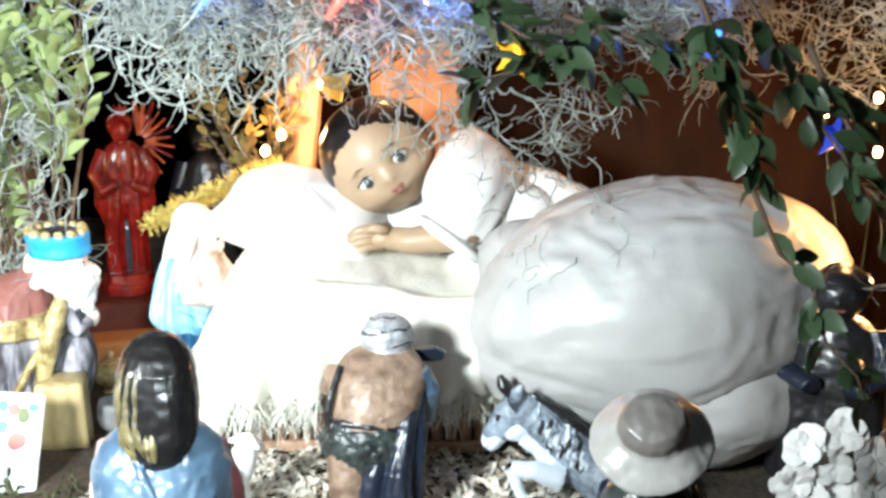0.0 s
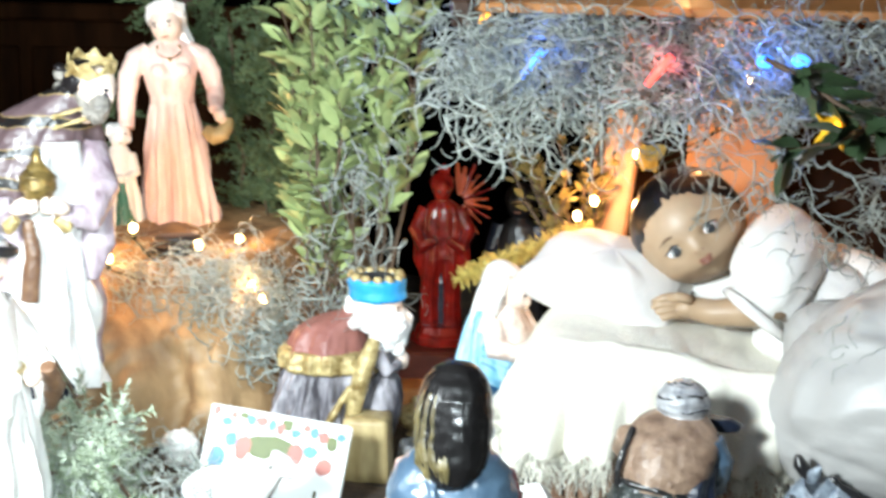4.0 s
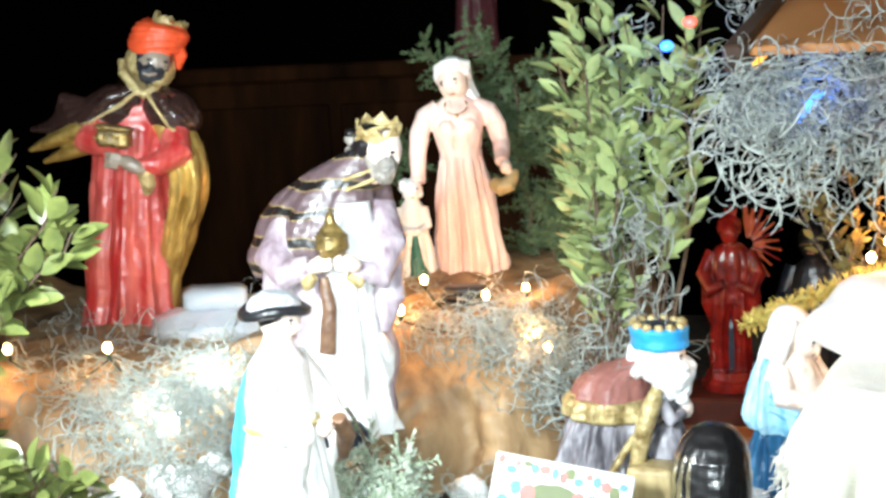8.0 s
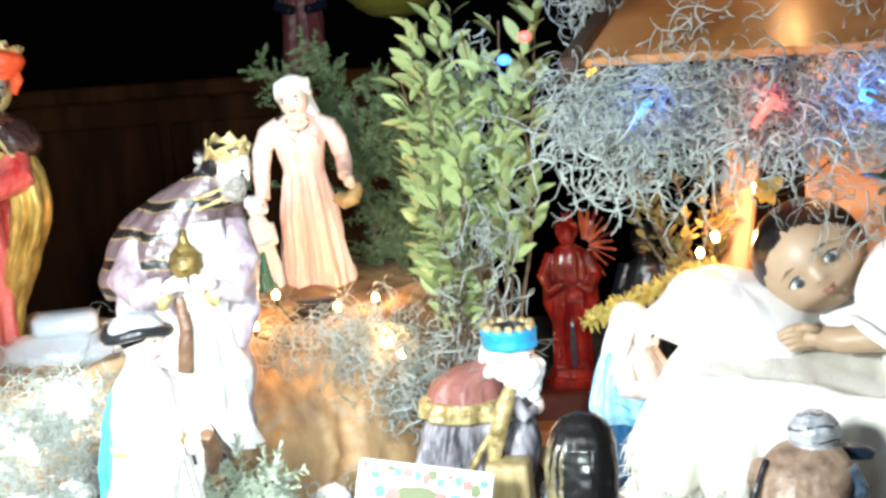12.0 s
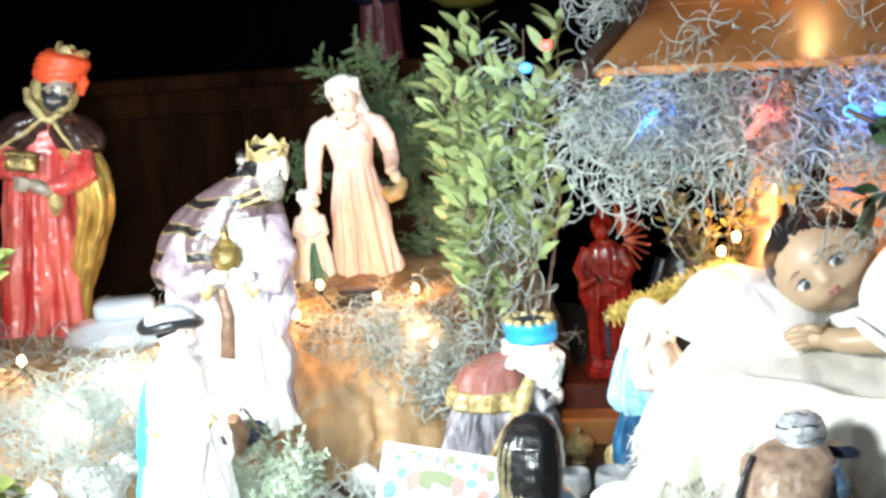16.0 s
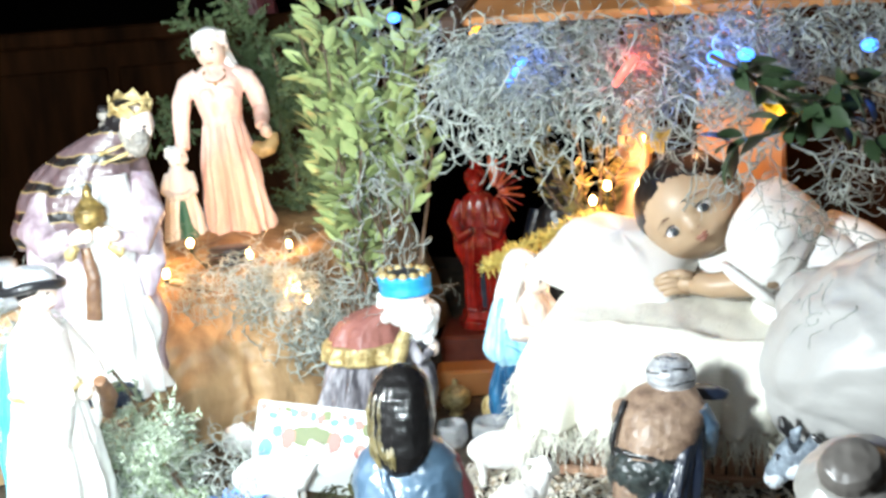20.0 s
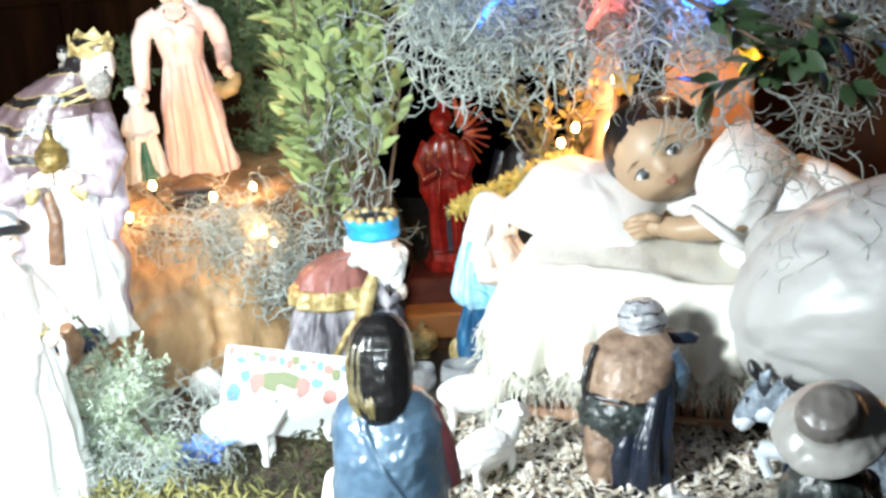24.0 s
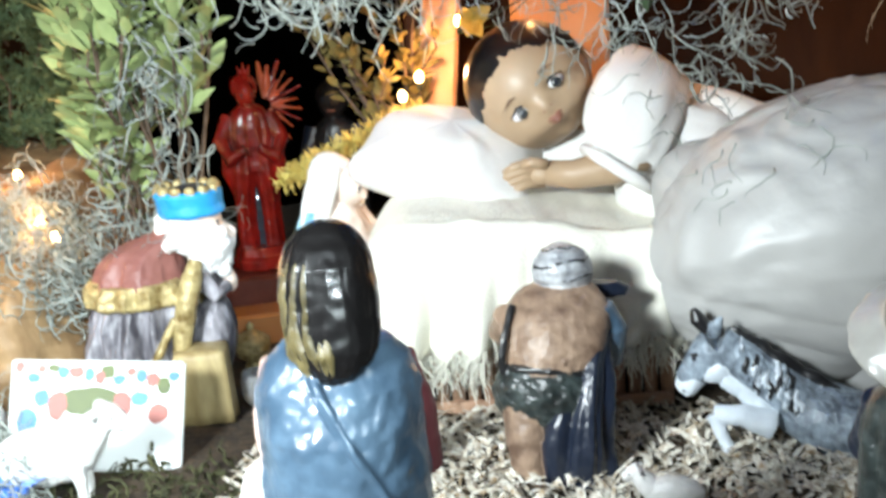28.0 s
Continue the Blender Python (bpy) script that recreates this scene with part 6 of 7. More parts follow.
def hat_shepherd(m):
    s = Sculpt()
    s.loft([(0.004, 0, 0, 0.030, 0.034, 0.05), (0.004, 0, 0.08, 0.029, 0.032, 0.06), (0.002, 0, 0.15, 0.034, 0.030, 0.04), (0, 0, 0.178, 0.022, 0.020)], BLACK_WOOL, 48, 8)
    s.loft([(0.0, 0.002, 0.110, 0.030, 0.028, 0.05), (0.0, 0.001, 0.140, 0.031, 0.027, 0.05), (0.0, 0.0, 0.165, 0.028, 0.024, 0.03), (0.0, 0.0, 0.180, 0.018, 0.018)], NIGHT_BLUE, 44, 7)
    for sx in (-1, 1):
        s.tube([(sx * 0.024, -0.004, 0.165), (sx * 0.028, -0.022, 0.130), (sx * 0.016, -0.05, 0.110)], [0.011, 0.011, 0.009], NIGHT_BLUE if sx < 0 else NIGHT_BLUE, 14)
    head(s, (0, -0.006, 0.200), 0.0225, SKIN, hair=BLACK_HAIR)
    rings = []
    for r, z in ((0.024, 0.198), (0.0400, 0.2000), (0.0425, 0.2015), (0.0425, 0.2035), (0.0390, 0.2068), (0.0335, 0.2108), (0.0288, 0.2142), (0.0256, 0.2168), (0.0244, 0.2200), (0.0232, 0.2262), (0.0196, 0.2315), (0.0125, 0.2345), (0.001, 0.2355)):
        ring = []
        for j in range(64):
            a = 2 * math.pi * j / 64
            ring.append((r * math.cos(a) * (1 + 0.02 * math.sin(2 * a)), r * math.sin(a), z + 0.0018 * math.sin(3 * a + 1) * r / 0.04 + 0.0008 * noise.noise(Vector((60 * r * math.cos(a), 60 * r * math.sin(a), 1)))))
        rings.append(ring)
    t = Euler((radians(-34), radians(3), 0)).to_matrix()
    c = Vector((0, 0, 0.206))
    rings = [[c + t @ (Vector(p) - c) for p in ring] for ring in rings]
    # Brim in the lit tone, crown in the darker one.
    s.grid(rings[:9], HAT_LIT)
    s.grid(rings[8:], HAT_GREY)
    s.build("shepherd_statue", "painted shepherd with a round grey felt hat", "statue", m)


def white_shepherdess(m):
    s = Sculpt()
    s.loft([(0, 0, 0, 0.070, 0.056, 0.06), (0, 0, 0.06, 0.060, 0.050, 0.09), (0, 0, 0.12, 0.050, 0.044, 0.08), (0, 0, 0.185, 0.038, 0.032, 0.05), (0, 0, 0.196, 0.036, 0.031)], WHITE_PAINT, 64, 10)
    s.loft([(0, 0, 0.188, 0.036, 0.031), (0, 0, 0.22, 0.037, 0.031), (0, 0, 0.252, 0.034, 0.026), (0, 0, 0.268, 0.018, 0.016), (0, -0.002, 0.284, 0.011, 0.011)], WHITE_PAINT, 44)
    s.tube([(0.038 * math.cos(a), 0.033 * math.sin(a), 0.191) for a in np.linspace(0, 2 * math.pi, 30)], 0.0030, PALE_GOLD, 8)
    s.loft([(0.008, 0.042, 0.01, 0.036, 0.020, 0.08), (0.008, 0.038, 0.07, 0.036, 0.020, 0.12), (0.010, 0.034, 0.15, 0.036, 0.019, 0.10), (0.010, 0.026, 0.225, 0.034, 0.014, 0.05), (0.008, 0.016, 0.258, 0.022, 0.010)], TEAL, 44, 6)
    for sx in (-1, 1):
        s.tube([(sx * 0.030, 0, 0.250), (sx * 0.044, -0.008, 0.225), (sx * 0.046, -0.026, 0.196), (sx * 0.026, -0.048, 0.192)], [0.014, 0.0155, 0.0150, 0.010], WHITE_PAINT, 20)
        s.tube([(sx * 0.030, -0.040, 0.190), (sx * 0.036, -0.040, 0.165), (sx * 0.030, -0.036, 0.140)], [0.014, 0.012, 0.003], WHITE_PAINT, 14, 0.6)
        s.ball((sx * 0.014, -0.056, 0.194), (0.010, 0.008, 0.008), PALE_SKIN)
    s.tube([(0.006, -0.060, 0.200), (0.026, -0.056, 0.176), (0.036, -0.046, 0.150)], [0.007, 0.010, 0.005], SASH_BROWN, 10)
    head(s, (0, -0.006, 0.294), 0.0205, PALE_SKIN, tilt=(16, 0, 0), hair=BLACK_HAIR)
    s.tube([(0.031 * math.cos(a), 0.030 * math.sin(a), 0.304 + 0.003 * math.sin(2 * a)) for a in np.linspace(0, 2 * math.pi, 34)], 0.0052, BLACK_PAINT, 10)
    s.ball((0, 0, 0.309), (0.027, 0.026, 0.014), SILVER_SCARF, (0, 0, 0), 26, 14, lambda u: 1 + 0.06 * noise.noise(u * 5))
    s.build("shepherdess_statue", "overlit white plaster shepherdess with teal cloak and dark-banded hat", "statue", m)


def mule(m):
    """Neck and head rise from a lying body; the animal looks along -x."""
    s = Sculpt()
    s.ball((0.115, 0, 0.020), (0.080, 0.040, 0.034), MULE, (0, 22, 0), 40, 28, lambda u: 1 + 0.06 * noise.noise(u * 6))
    neck = [Vector(p) for p in ((-0.002, -0.007, 0.098), (0.016, -0.006, 0.087), (0.036, -0.004, 0.070), (0.060, -0.002, 0.050), (0.090, 0, 0.028), (0.125, 0, 0.010))]
    wide = [0.0200, 0.0200, 0.0215, 0.0250, 0.0290, 0.0300]
    s.tube(neck, wide, MULE, 28)
    s.tube([(-0.002, -0.008, 0.098), (-0.014, -0.009, 0.086), (-0.024, -0.011, 0.074), (-0.032, -0.012, 0.064)], [0.0200, 0.0180, 0.0140, 0.0110], MULE, 24)
    s.tube([(-0.022, -0.012, 0.070), (-0.031, -0.013, 0.060), (-0.036, -0.014, 0.055)], [0.0120, 0.0118, 0.0080], MULE_PALE, 20)
    s.ball((-0.002, -0.014, 0.078), (0.017, 0.013, 0.013), MULE_PALE, (0, -30, 0), 22, 16)  # cheek and throat
    s.tube([(0.004, -0.016, 0.070), (0.020, -0.014, 0.060), (0.036, -0.014, 0.044), (0.044, -0.016, 0.030)], [0.009, 0.010, 0.013, 0.014], MULE_PALE, 16)
    rng = random.Random(12)

    def on_neck(t, a, out=1.0):
        k = min(4, int(t * 5))
        f = t * 5 - k
        d = (neck[k + 1] - neck[k]).normalized()
        up = Vector((-d.z, 0, d.x))
        r = (wide[k] * (1 - f) + wide[k + 1] * f) * out
        return neck[k].lerp(neck[k + 1], f) + up * (r * math.cos(a)) + Vector((0, -r * math.sin(a), 0))

    for k in range(46):  # wavy locks of the coat, in turn pale, black and slate
        t, a, n = rng.uniform(0.12, 0.96), rng.uniform(0.1, 1.5), 7
        run = rng.uniform(0.05, 0.12)
        line = [on_neck(min(1.0, t + run * i / n), a + 0.10 * i + 0.12 * math.sin(1.3 * i + k), 1.01) for i in range(n + 1)]
        s.tube(line, [0.0004 + rng.uniform(0.0012, 0.0024) * math.sin(math.pi * i / n) for i in range(n + 1)], (MULE_PALE, BLACK_PAINT, MULE)[k % 3], 8)
    s.tube([on_neck(t, 0.05 * math.sin(20 * t), 1.04 + 0.05 * math.sin(31 * t)) for t in np.linspace(0.02, 0.98, 24)], [0.003 + 0.0035 * math.sin(math.pi * i / 23) for i in range(24)], BLACK_PAINT, 10)
    s.tube([(-0.012, -0.006, 0.113), (-0.020, -0.008, 0.124), (-0.023, -0.009, 0.133)], [0.009, 0.0095, 0.004], BLACK_PAINT, 14, 0.8)
    s.tube([(-0.004, -0.018, 0.110), (-0.002, -0.022, 0.122), (0.004, -0.022, 0.130)], [0.006, 0.0065, 0.002], MULE, 10, 0.6)
    s.ball((-0.021, -0.023, 0.090), (0.0030, 0.0026, 0.0024), EYE_DARK)
    s.tube([(-0.026, -0.021, 0.093), (-0.021, -0.025, 0.0945), (-0.015, -0.024, 0.092)], [0.0006, 0.0014, 0.0006], BLACK_PAINT, 8)
    s.ball((-0.036, -0.020, 0.064), (0.0020, 0.0016, 0.0026), EYE_DARK)
    s.tube([(-0.040, -0.016, 0.056), (-0.032, -0.024, 0.0585), (-0.024, -0.023, 0.064)], [0.0005, 0.0008, 0.0004], MULE, 6)
    s.tube([(0.046, -0.022, 0.030), (0.020, -0.032, 0.040), (-0.004, -0.036, 0.042)], [0.015, 0.010, 0.0075], MULE_PALE, 16)
    s.tube([(-0.004, -0.036, 0.042), (0.004, -0.038, 0.022), (0.012, -0.040, 0.004)], [0.0078, 0.0062, 0.0070], MULE_PALE, 16)
    s.tube([(0.05, 0.03, 0.03), (0.01, 0.03, 0.012), (0.0, 0.03, 0.005)], [0.013, 0.009, 0.007], MULE, 12)
    s.build("mule_statue", "slate blue painted mule lying with its pale muzzle raised", "statue", m, voxel=0.0009)


SHEEP = {}


def sheep(m, label="small white plaster sheep standing on the ground"):
    """Looks along +x."""
    if "made" in SHEEP:
        return copy_thing(SHEEP["made"], m)
    s = Sculpt()
    wool = lambda u: 1 + 0.07 * noise.noise(u * 8)
    s.ball((0, 0, 0.042), (0.040, 0.020, 0.022), WHITE_PAINT, (0, 0, 0), 30, 20, wool)
    s.tube([(0.028, 0, 0.048), (0.040, 0, 0.062), (0.046, 0, 0.068)], [0.015, 0.012, 0.010], WHITE_PAINT, 14)
    s.tube([(0.040, 0, 0.072), (0.052, 0, 0.066), (0.062, 0, 0.060)], [0.011, 0.010, 0.006], WHITE_PAINT, 14)
    for y in (-1, 1):
        s.tube([(0.042, y * 0.008, 0.074), (0.038, y * 0.018, 0.072)], [0.0045, 0.002], WHITE_PAINT, 8)
        s.ball((0.053, y * 0.0085, 0.069), 0.0016, EYE_DARK, seg=8, rows=6)
        for x in (-0.024, 0.024):
            s.tube([(x, y * 0.011, 0.036), (x + 0.002, y * 0.011, 0.018), (x, y * 0.011, 0.0)], [0.0065, 0.0045, 0.0045], WHITE_PAINT, 10)
    SHEEP["made"] = s.build("sheep_statue", label, "statue", m, "sheep on the display")
    return SHEEP["made"]


def red_figure(m):
    s = Sculpt()
    s.loft([(0, 0, 0, 0.046, 0.040), (0, 0, 0.012, 0.046, 0.040), (0, 0, 0.016, 0.040, 0.034), (0, 0, 0.026, 0.038, 0.032)], CRIMSON, 8)
    for sx in (-1, 1):  # long narrow robe panels; the slit between them is filled with black for its shade
        s.loft([(sx * 0.019, 0, 0.022, 0.015, 0.018, 0.06), (sx * 0.018, -0.002, 0.07, 0.014, 0.017, 0.08), (sx * 0.015, -0.003, 0.12, 0.017, 0.019, 0.08), (sx * 0.012, -0.002, 0.15, 0.020, 0.019, 0.04)], CRIMSON, 32, 7)
        s.tube([(sx * 0.028, 0, 0.186), (sx * 0.042, -0.012, 0.158), (sx * 0.030, -0.028, 0.138), (sx * 0.010, -0.034, 0.150)], [0.012, 0.012, 0.010, 0.007], CRIMSON, 16)
        s.tube([(sx * 0.034, -0.014, 0.150), (sx * 0.036, -0.010, 0.120), (sx * 0.030, -0.006, 0.092)], [0.010, 0.010, 0.003], CRIMSON, 14, 0.7)
    # Dark ball in place of the shade inside the slit.
    s.ball((0, 0.004, 0.060), (0.012, 0.012, 0.050), EYE_DARK)
    s.loft([(0, 0, 0.12, 0.030, 0.021, 0.06), (0, 0, 0.145, 0.030, 0.022, 0.08), (0, 0, 0.172, 0.034, 0.023, 0.05), (0, 0, 0.192, 0.026, 0.019, 0.02), (0, -0.002, 0.202, 0.012, 0.012)], CRIMSON, 48, 7)
    head(s, (-0.002, -0.010, 0.214), 0.0165, CRIMSON, tilt=(22, 0, 10))
    s.ball((-0.002, 0.000, 0.220), (0.019, 0.019, 0.018), CRIMSON, (0, 0, 0), 26, 18, lambda u: 1 + 0.14 * noise.noise(u * 5))
    for i in range(12):  # spread fan of feathers behind one shoulder
        a, c = radians(-70 + 15 * i), Vector((0.026, 0.020, 0.196))
        reach = 0.052 + 0.005 * math.sin(2.3 * i)
        d = Vector((math.cos(a), 0, math.sin(a)))
        s.tube([c + d * 0.008, c + d * reach * 0.6 + Vector((0, 0.003 * (i % 2), 0)), c + d * reach], [0.003, 0.0052, 0.0026], ORANGE_RED if i % 3 else CRIMSON, 8, 0.5)
    for a in (60, 90, 120):
        s.tube([(0.008 * math.cos(radians(a)), 0.0, 0.234), (0.018 * math.cos(radians(a)), 0.002, 0.234 + 0.016 * math.sin(radians(a)))], [0.004, 0.0015], CRIMSON, 8)
    s.build("angel_statue", "glossy dark red statue with an orange fan of feathers", "statue", m)


def dark_saint(m, robe=None):
    s = Sculpt()
    # Face, and robe unless given, are black to carry the shade.
    s.loft([(0, 0, 0, 0.040, 0.034, 0.05), (0, 0, 0.08, 0.034, 0.028, 0.05), (0, 0, 0.14, 0.028, 0.022, 0.02), (0, 0, 0.16, 0.012, 0.012)], robe or BLACK_PAINT, 34, 7)
    for sx in (-1, 1):
        s.tube([(sx * 0.026, 0, 0.148), (sx * 0.036, -0.012, 0.110), (sx * 0.012, -0.036, 0.104)], [0.012, 0.011, 0.008], NIGHT_BLUE, 12)
    head(s, (0, -0.004, 0.180), 0.021, BLACK_PAINT, hair=BLACK_HAIR)
    s.build("saint_statue", "small statue coloured near black to look shadowed", "statue", m)


def statues():
    red_king(pose(-1.145, 1.24, 0.133, 0, 6, 30) @ Matrix.Diagonal((1.12, 1.1, 1.045, 1)))
    purple_king(pose(-0.777, 1.207, 0.038, 0, 0, 26) @ Matrix.Scale(1.03, 4))
    blue_king(pose(-0.440, 1.31, GZ, 0, 0, 96) @ Matrix.Scale(0.97, 4))
    pink_woman(pose(-0.799, 1.590, 0.163, 0, -3, 27) @ Matrix.Diagonal((1.18, 1.12, 1.13, 1)))
    boy(pose(-0.862, 1.532, 0.162, 0, 0, 25) @ Matrix.Scale(1.24, 4))
    virgin(pose(-0.280, 1.378, GZ, 0, 0, 62) @ Matrix.Scale(1.06, 4))
    girl(pose(-0.170, 0.70, GZ, 0, 0, 182) @ Matrix.Scale(0.95, 4))
    peasant(pose(-0.066, 1.105, GZ, 0, 0, 178) @ Matrix.Diagonal((0.84, 0.82, 0.80, 1)))
    hat_shepherd(pose(0.139, 0.775, GZ + 0.012, 0, 0, 176) @ Matrix.Scale(0.98, 4))
    white_shepherdess(pose(-0.666, 0.924, GZ, 0, 0, 95) @ Matrix.Scale(1.0, 4))
    mule(pose(0.078, 1.14, GZ, 0, 0, -14) @ Matrix.Scale(0.92, 4))
    red_figure(pose(-0.426, 1.648, 0.005, 0, 0, 14) @ Matrix.Diagonal((0.88, 0.9, 1.03, 1)))
    dark_saint(pose(0.388, 1.17, GZ, 0, 0, -20) @ Matrix.Diagonal((1.45, 1.35, 1.10, 1)))
    dark_saint(pose(-0.335, 1.75, 0.0) @ Matrix.Scale(1.1, 4))
    dark_saint(pose(-1.413, 2.847, 0.458, 0, 0, 20) @ Matrix.Scale(1.5, 4), MAROON)
    for x, y, a, k in ((-0.922, 1.050, 8, 1.2), (-0.955, 0.925, 20, 1.0), (-0.49, 1.06, 10, 0.95), (-0.262, 1.195, 12, 0.85), (-0.205, 1.05, 60, 0.85), (0.02, 0.99, 170, 0.5)):
        sheep(pose(x, y, GZ, 0, 0, a) @ Matrix.Scale(k, 4))


# ---- small things ----
def plinth():
    s = Sculpt()
    slab(s, (-0.428, 1.645, -0.024), (0.125, 0.11, 0.056), RED_WOOD, 0.004, (0, 0, 14))
    s.build("plinth", "dark red-brown wooden plinth under the red statue", "plinth", smooth=False)
    s = Sculpt()
    slab(s, (-0.40, 1.50, -0.03), (0.10, 0.05, 0.038), ORANGE_WOOD, 0.003, (0, 0, 16))
    s.build("wooden_block", "orange-brown wooden block on the ground", "block", smooth=False)


def draped_block():
    s = Sculpt()
    rings = []
    for z, k in ((0, 1.06), (0.012, 1.02), (0.05, 0.97), (0.066, 0.95), (0.071, 0.88), (0.072, 0.5)):
        ring = []
        for j in range(48):
            a = 2 * math.pi * j / 48
            q = max(abs(math.cos(a)), abs(math.sin(a))) ** -0.8
            fold = 1 + 0.05 * math.sin(7 * a + 1) * (1 - z / 0.08) + 0.03 * noise.noise(Vector((4 * math.cos(a), 4 * math.sin(a), z * 30)))
            ring.append((0.028 * k * q * fold * math.cos(a), 0.024 * k * q * fold * math.sin(a), z))
        rings.append(ring)
    s.grid(rings, TAN_CLOTH)
    s.build("draped_block", "small block draped in tan gold cloth before the king", "block", pose(-0.408, 1.262, GZ, 0, 0, 8))


def paper_step():
    s = Sculpt()
    s.ball((-0.79, 1.20, GZ + 0.01), (0.085, 0.075, 0.084), KRAFT, (0, 0, 26), 48, 28, lambda u: min(1.0, 0.92 / max(0.3, abs(u.z))) ** 0.5 + 0.06 * noise.noise(u * 5) if u.z > 0 else 1.0)
    s.build("paper_step", "low mound of crumpled kraft paper under the king", "paper mound")


def cupboard():
    thing = empty("cupboard", "dark brown wooden cupboard in the unlit room behind", "cupboard", pose(-1.69, 2.80, -0.8, 0, 0, 28))
    for name, c, size in (("body", (0, 0, 0.61), (1.2, 0.30, 1.22)), ("door", (-0.345, -0.160, 0.60), (0.47, 0.020, 1.12)), ("door", (0.245, -0.160, 0.60), (0.66, 0.020, 1.12)), ("cornice", (0, -0.01, 1.240), (1.26, 0.36, 0.04))):
        s = Sculpt()
        slab(s, c, size, CUPBOARD_WOOD, 0.006)
        s.part(name, thing, smooth=False)
    lantern = empty("paper_lantern", "unlit olive green paper lantern hanging from the ceiling", "lantern", pose(-1.14, 2.806, 0.70))
    s = Sculpt()
    s.ball((0, 0, 0), (0.14, 0.14, 0.125), OLIVE_PAPER, seg=40, rows=30, shape=lambda u: 1 + 0.012 * math.sin(40 * u.z))
    s.part("globe", lantern)
    s = Sculpt()
    s.tube([(0, 0, 0.12), (0.002, 0, 0.8), (0, 0, 1.40)], 0.002, WIRE, 6)
    s.part("cord", lantern)


def picture_box():
    thing = empty("picture_box", "leaning printed white box with a nativity picture", "box", pose(-0.476, 1.122, GZ + 0.006, -25, 7.5, 11) @ Matrix.Diagonal((0.97, 1, 1.08, 1)))
    s = Sculpt()
    slab(s, (0, 0.005, 0.046), (0.158, 0.010, 0.092), CARD_WHITE, 0.002)
    s.part("box", thing, smooth=False)
    rng = random.Random(8)

    def patch(x, z, rx, rz, material, wild=0.25):
        s, k = Sculpt(), rng.uniform(0, 9)
        edge = [(x + rx * (1 + wild * noise.noise(Vector((2 * math.cos(a), 2 * math.sin(a), k)))) * math.cos(a), z + rz * (1 + wild * noise.noise(Vector((2 * math.cos(a), 2 * math.sin(a), k + 5)))) * math.sin(a)) for a in np.linspace(0, 2 * math.pi, 18, endpoint=False)]
        lift = rng.uniform(0.0004, 0.0009)
        s.grid([[(px, -0.0001, pz) for px, pz in edge], [(px, -lift, pz) for px, pz in edge]], material)
        s.part("print_patch", thing, smooth=False)

    for i in range(15):  # a row of roses and leaves along the upper edge
        patch(-0.070 + 0.010 * i + rng.uniform(-0.002, 0.002), rng.uniform(0.074, 0.086), rng.uniform(0.0035, 0.0075), rng.uniform(0.003, 0.006), (CARD_PINK, CARD_BLUE, CARD_PINK, CARD_OLIVE, CARD_BLUE)[i % 5])
    patch(-0.008, 0.058, 0.028, 0.0120, CARD_OLIVE)
    for x, z, rx, rz, mt in ((-0.036, 0.054, 0.009, 0.012, CARD_PINK), (0.022, 0.055, 0.009, 0.011, CARD_PINK), (-0.050, 0.060, 0.007, 0.007, CARD_BLUE), (0.038, 0.060, 0.008, 0.006, CARD_BLUE), (-0.062, 0.040, 0.009, 0.012, CARD_BLUE), (0.055, 0.048, 0.010, 0.008, CARD_PINK), (0.060, 0.070, 0.006, 0.006, CARD_OLIVE), (-0.058, 0.014, 0.012, 0.008, CARD_PINK), (-0.036, 0.010, 0.010, 0.006, CARD_BLUE), (-0.068, 0.024, 0.006, 0.008, CARD_OLIVE)):
        patch(x, z, rx, rz, mt)


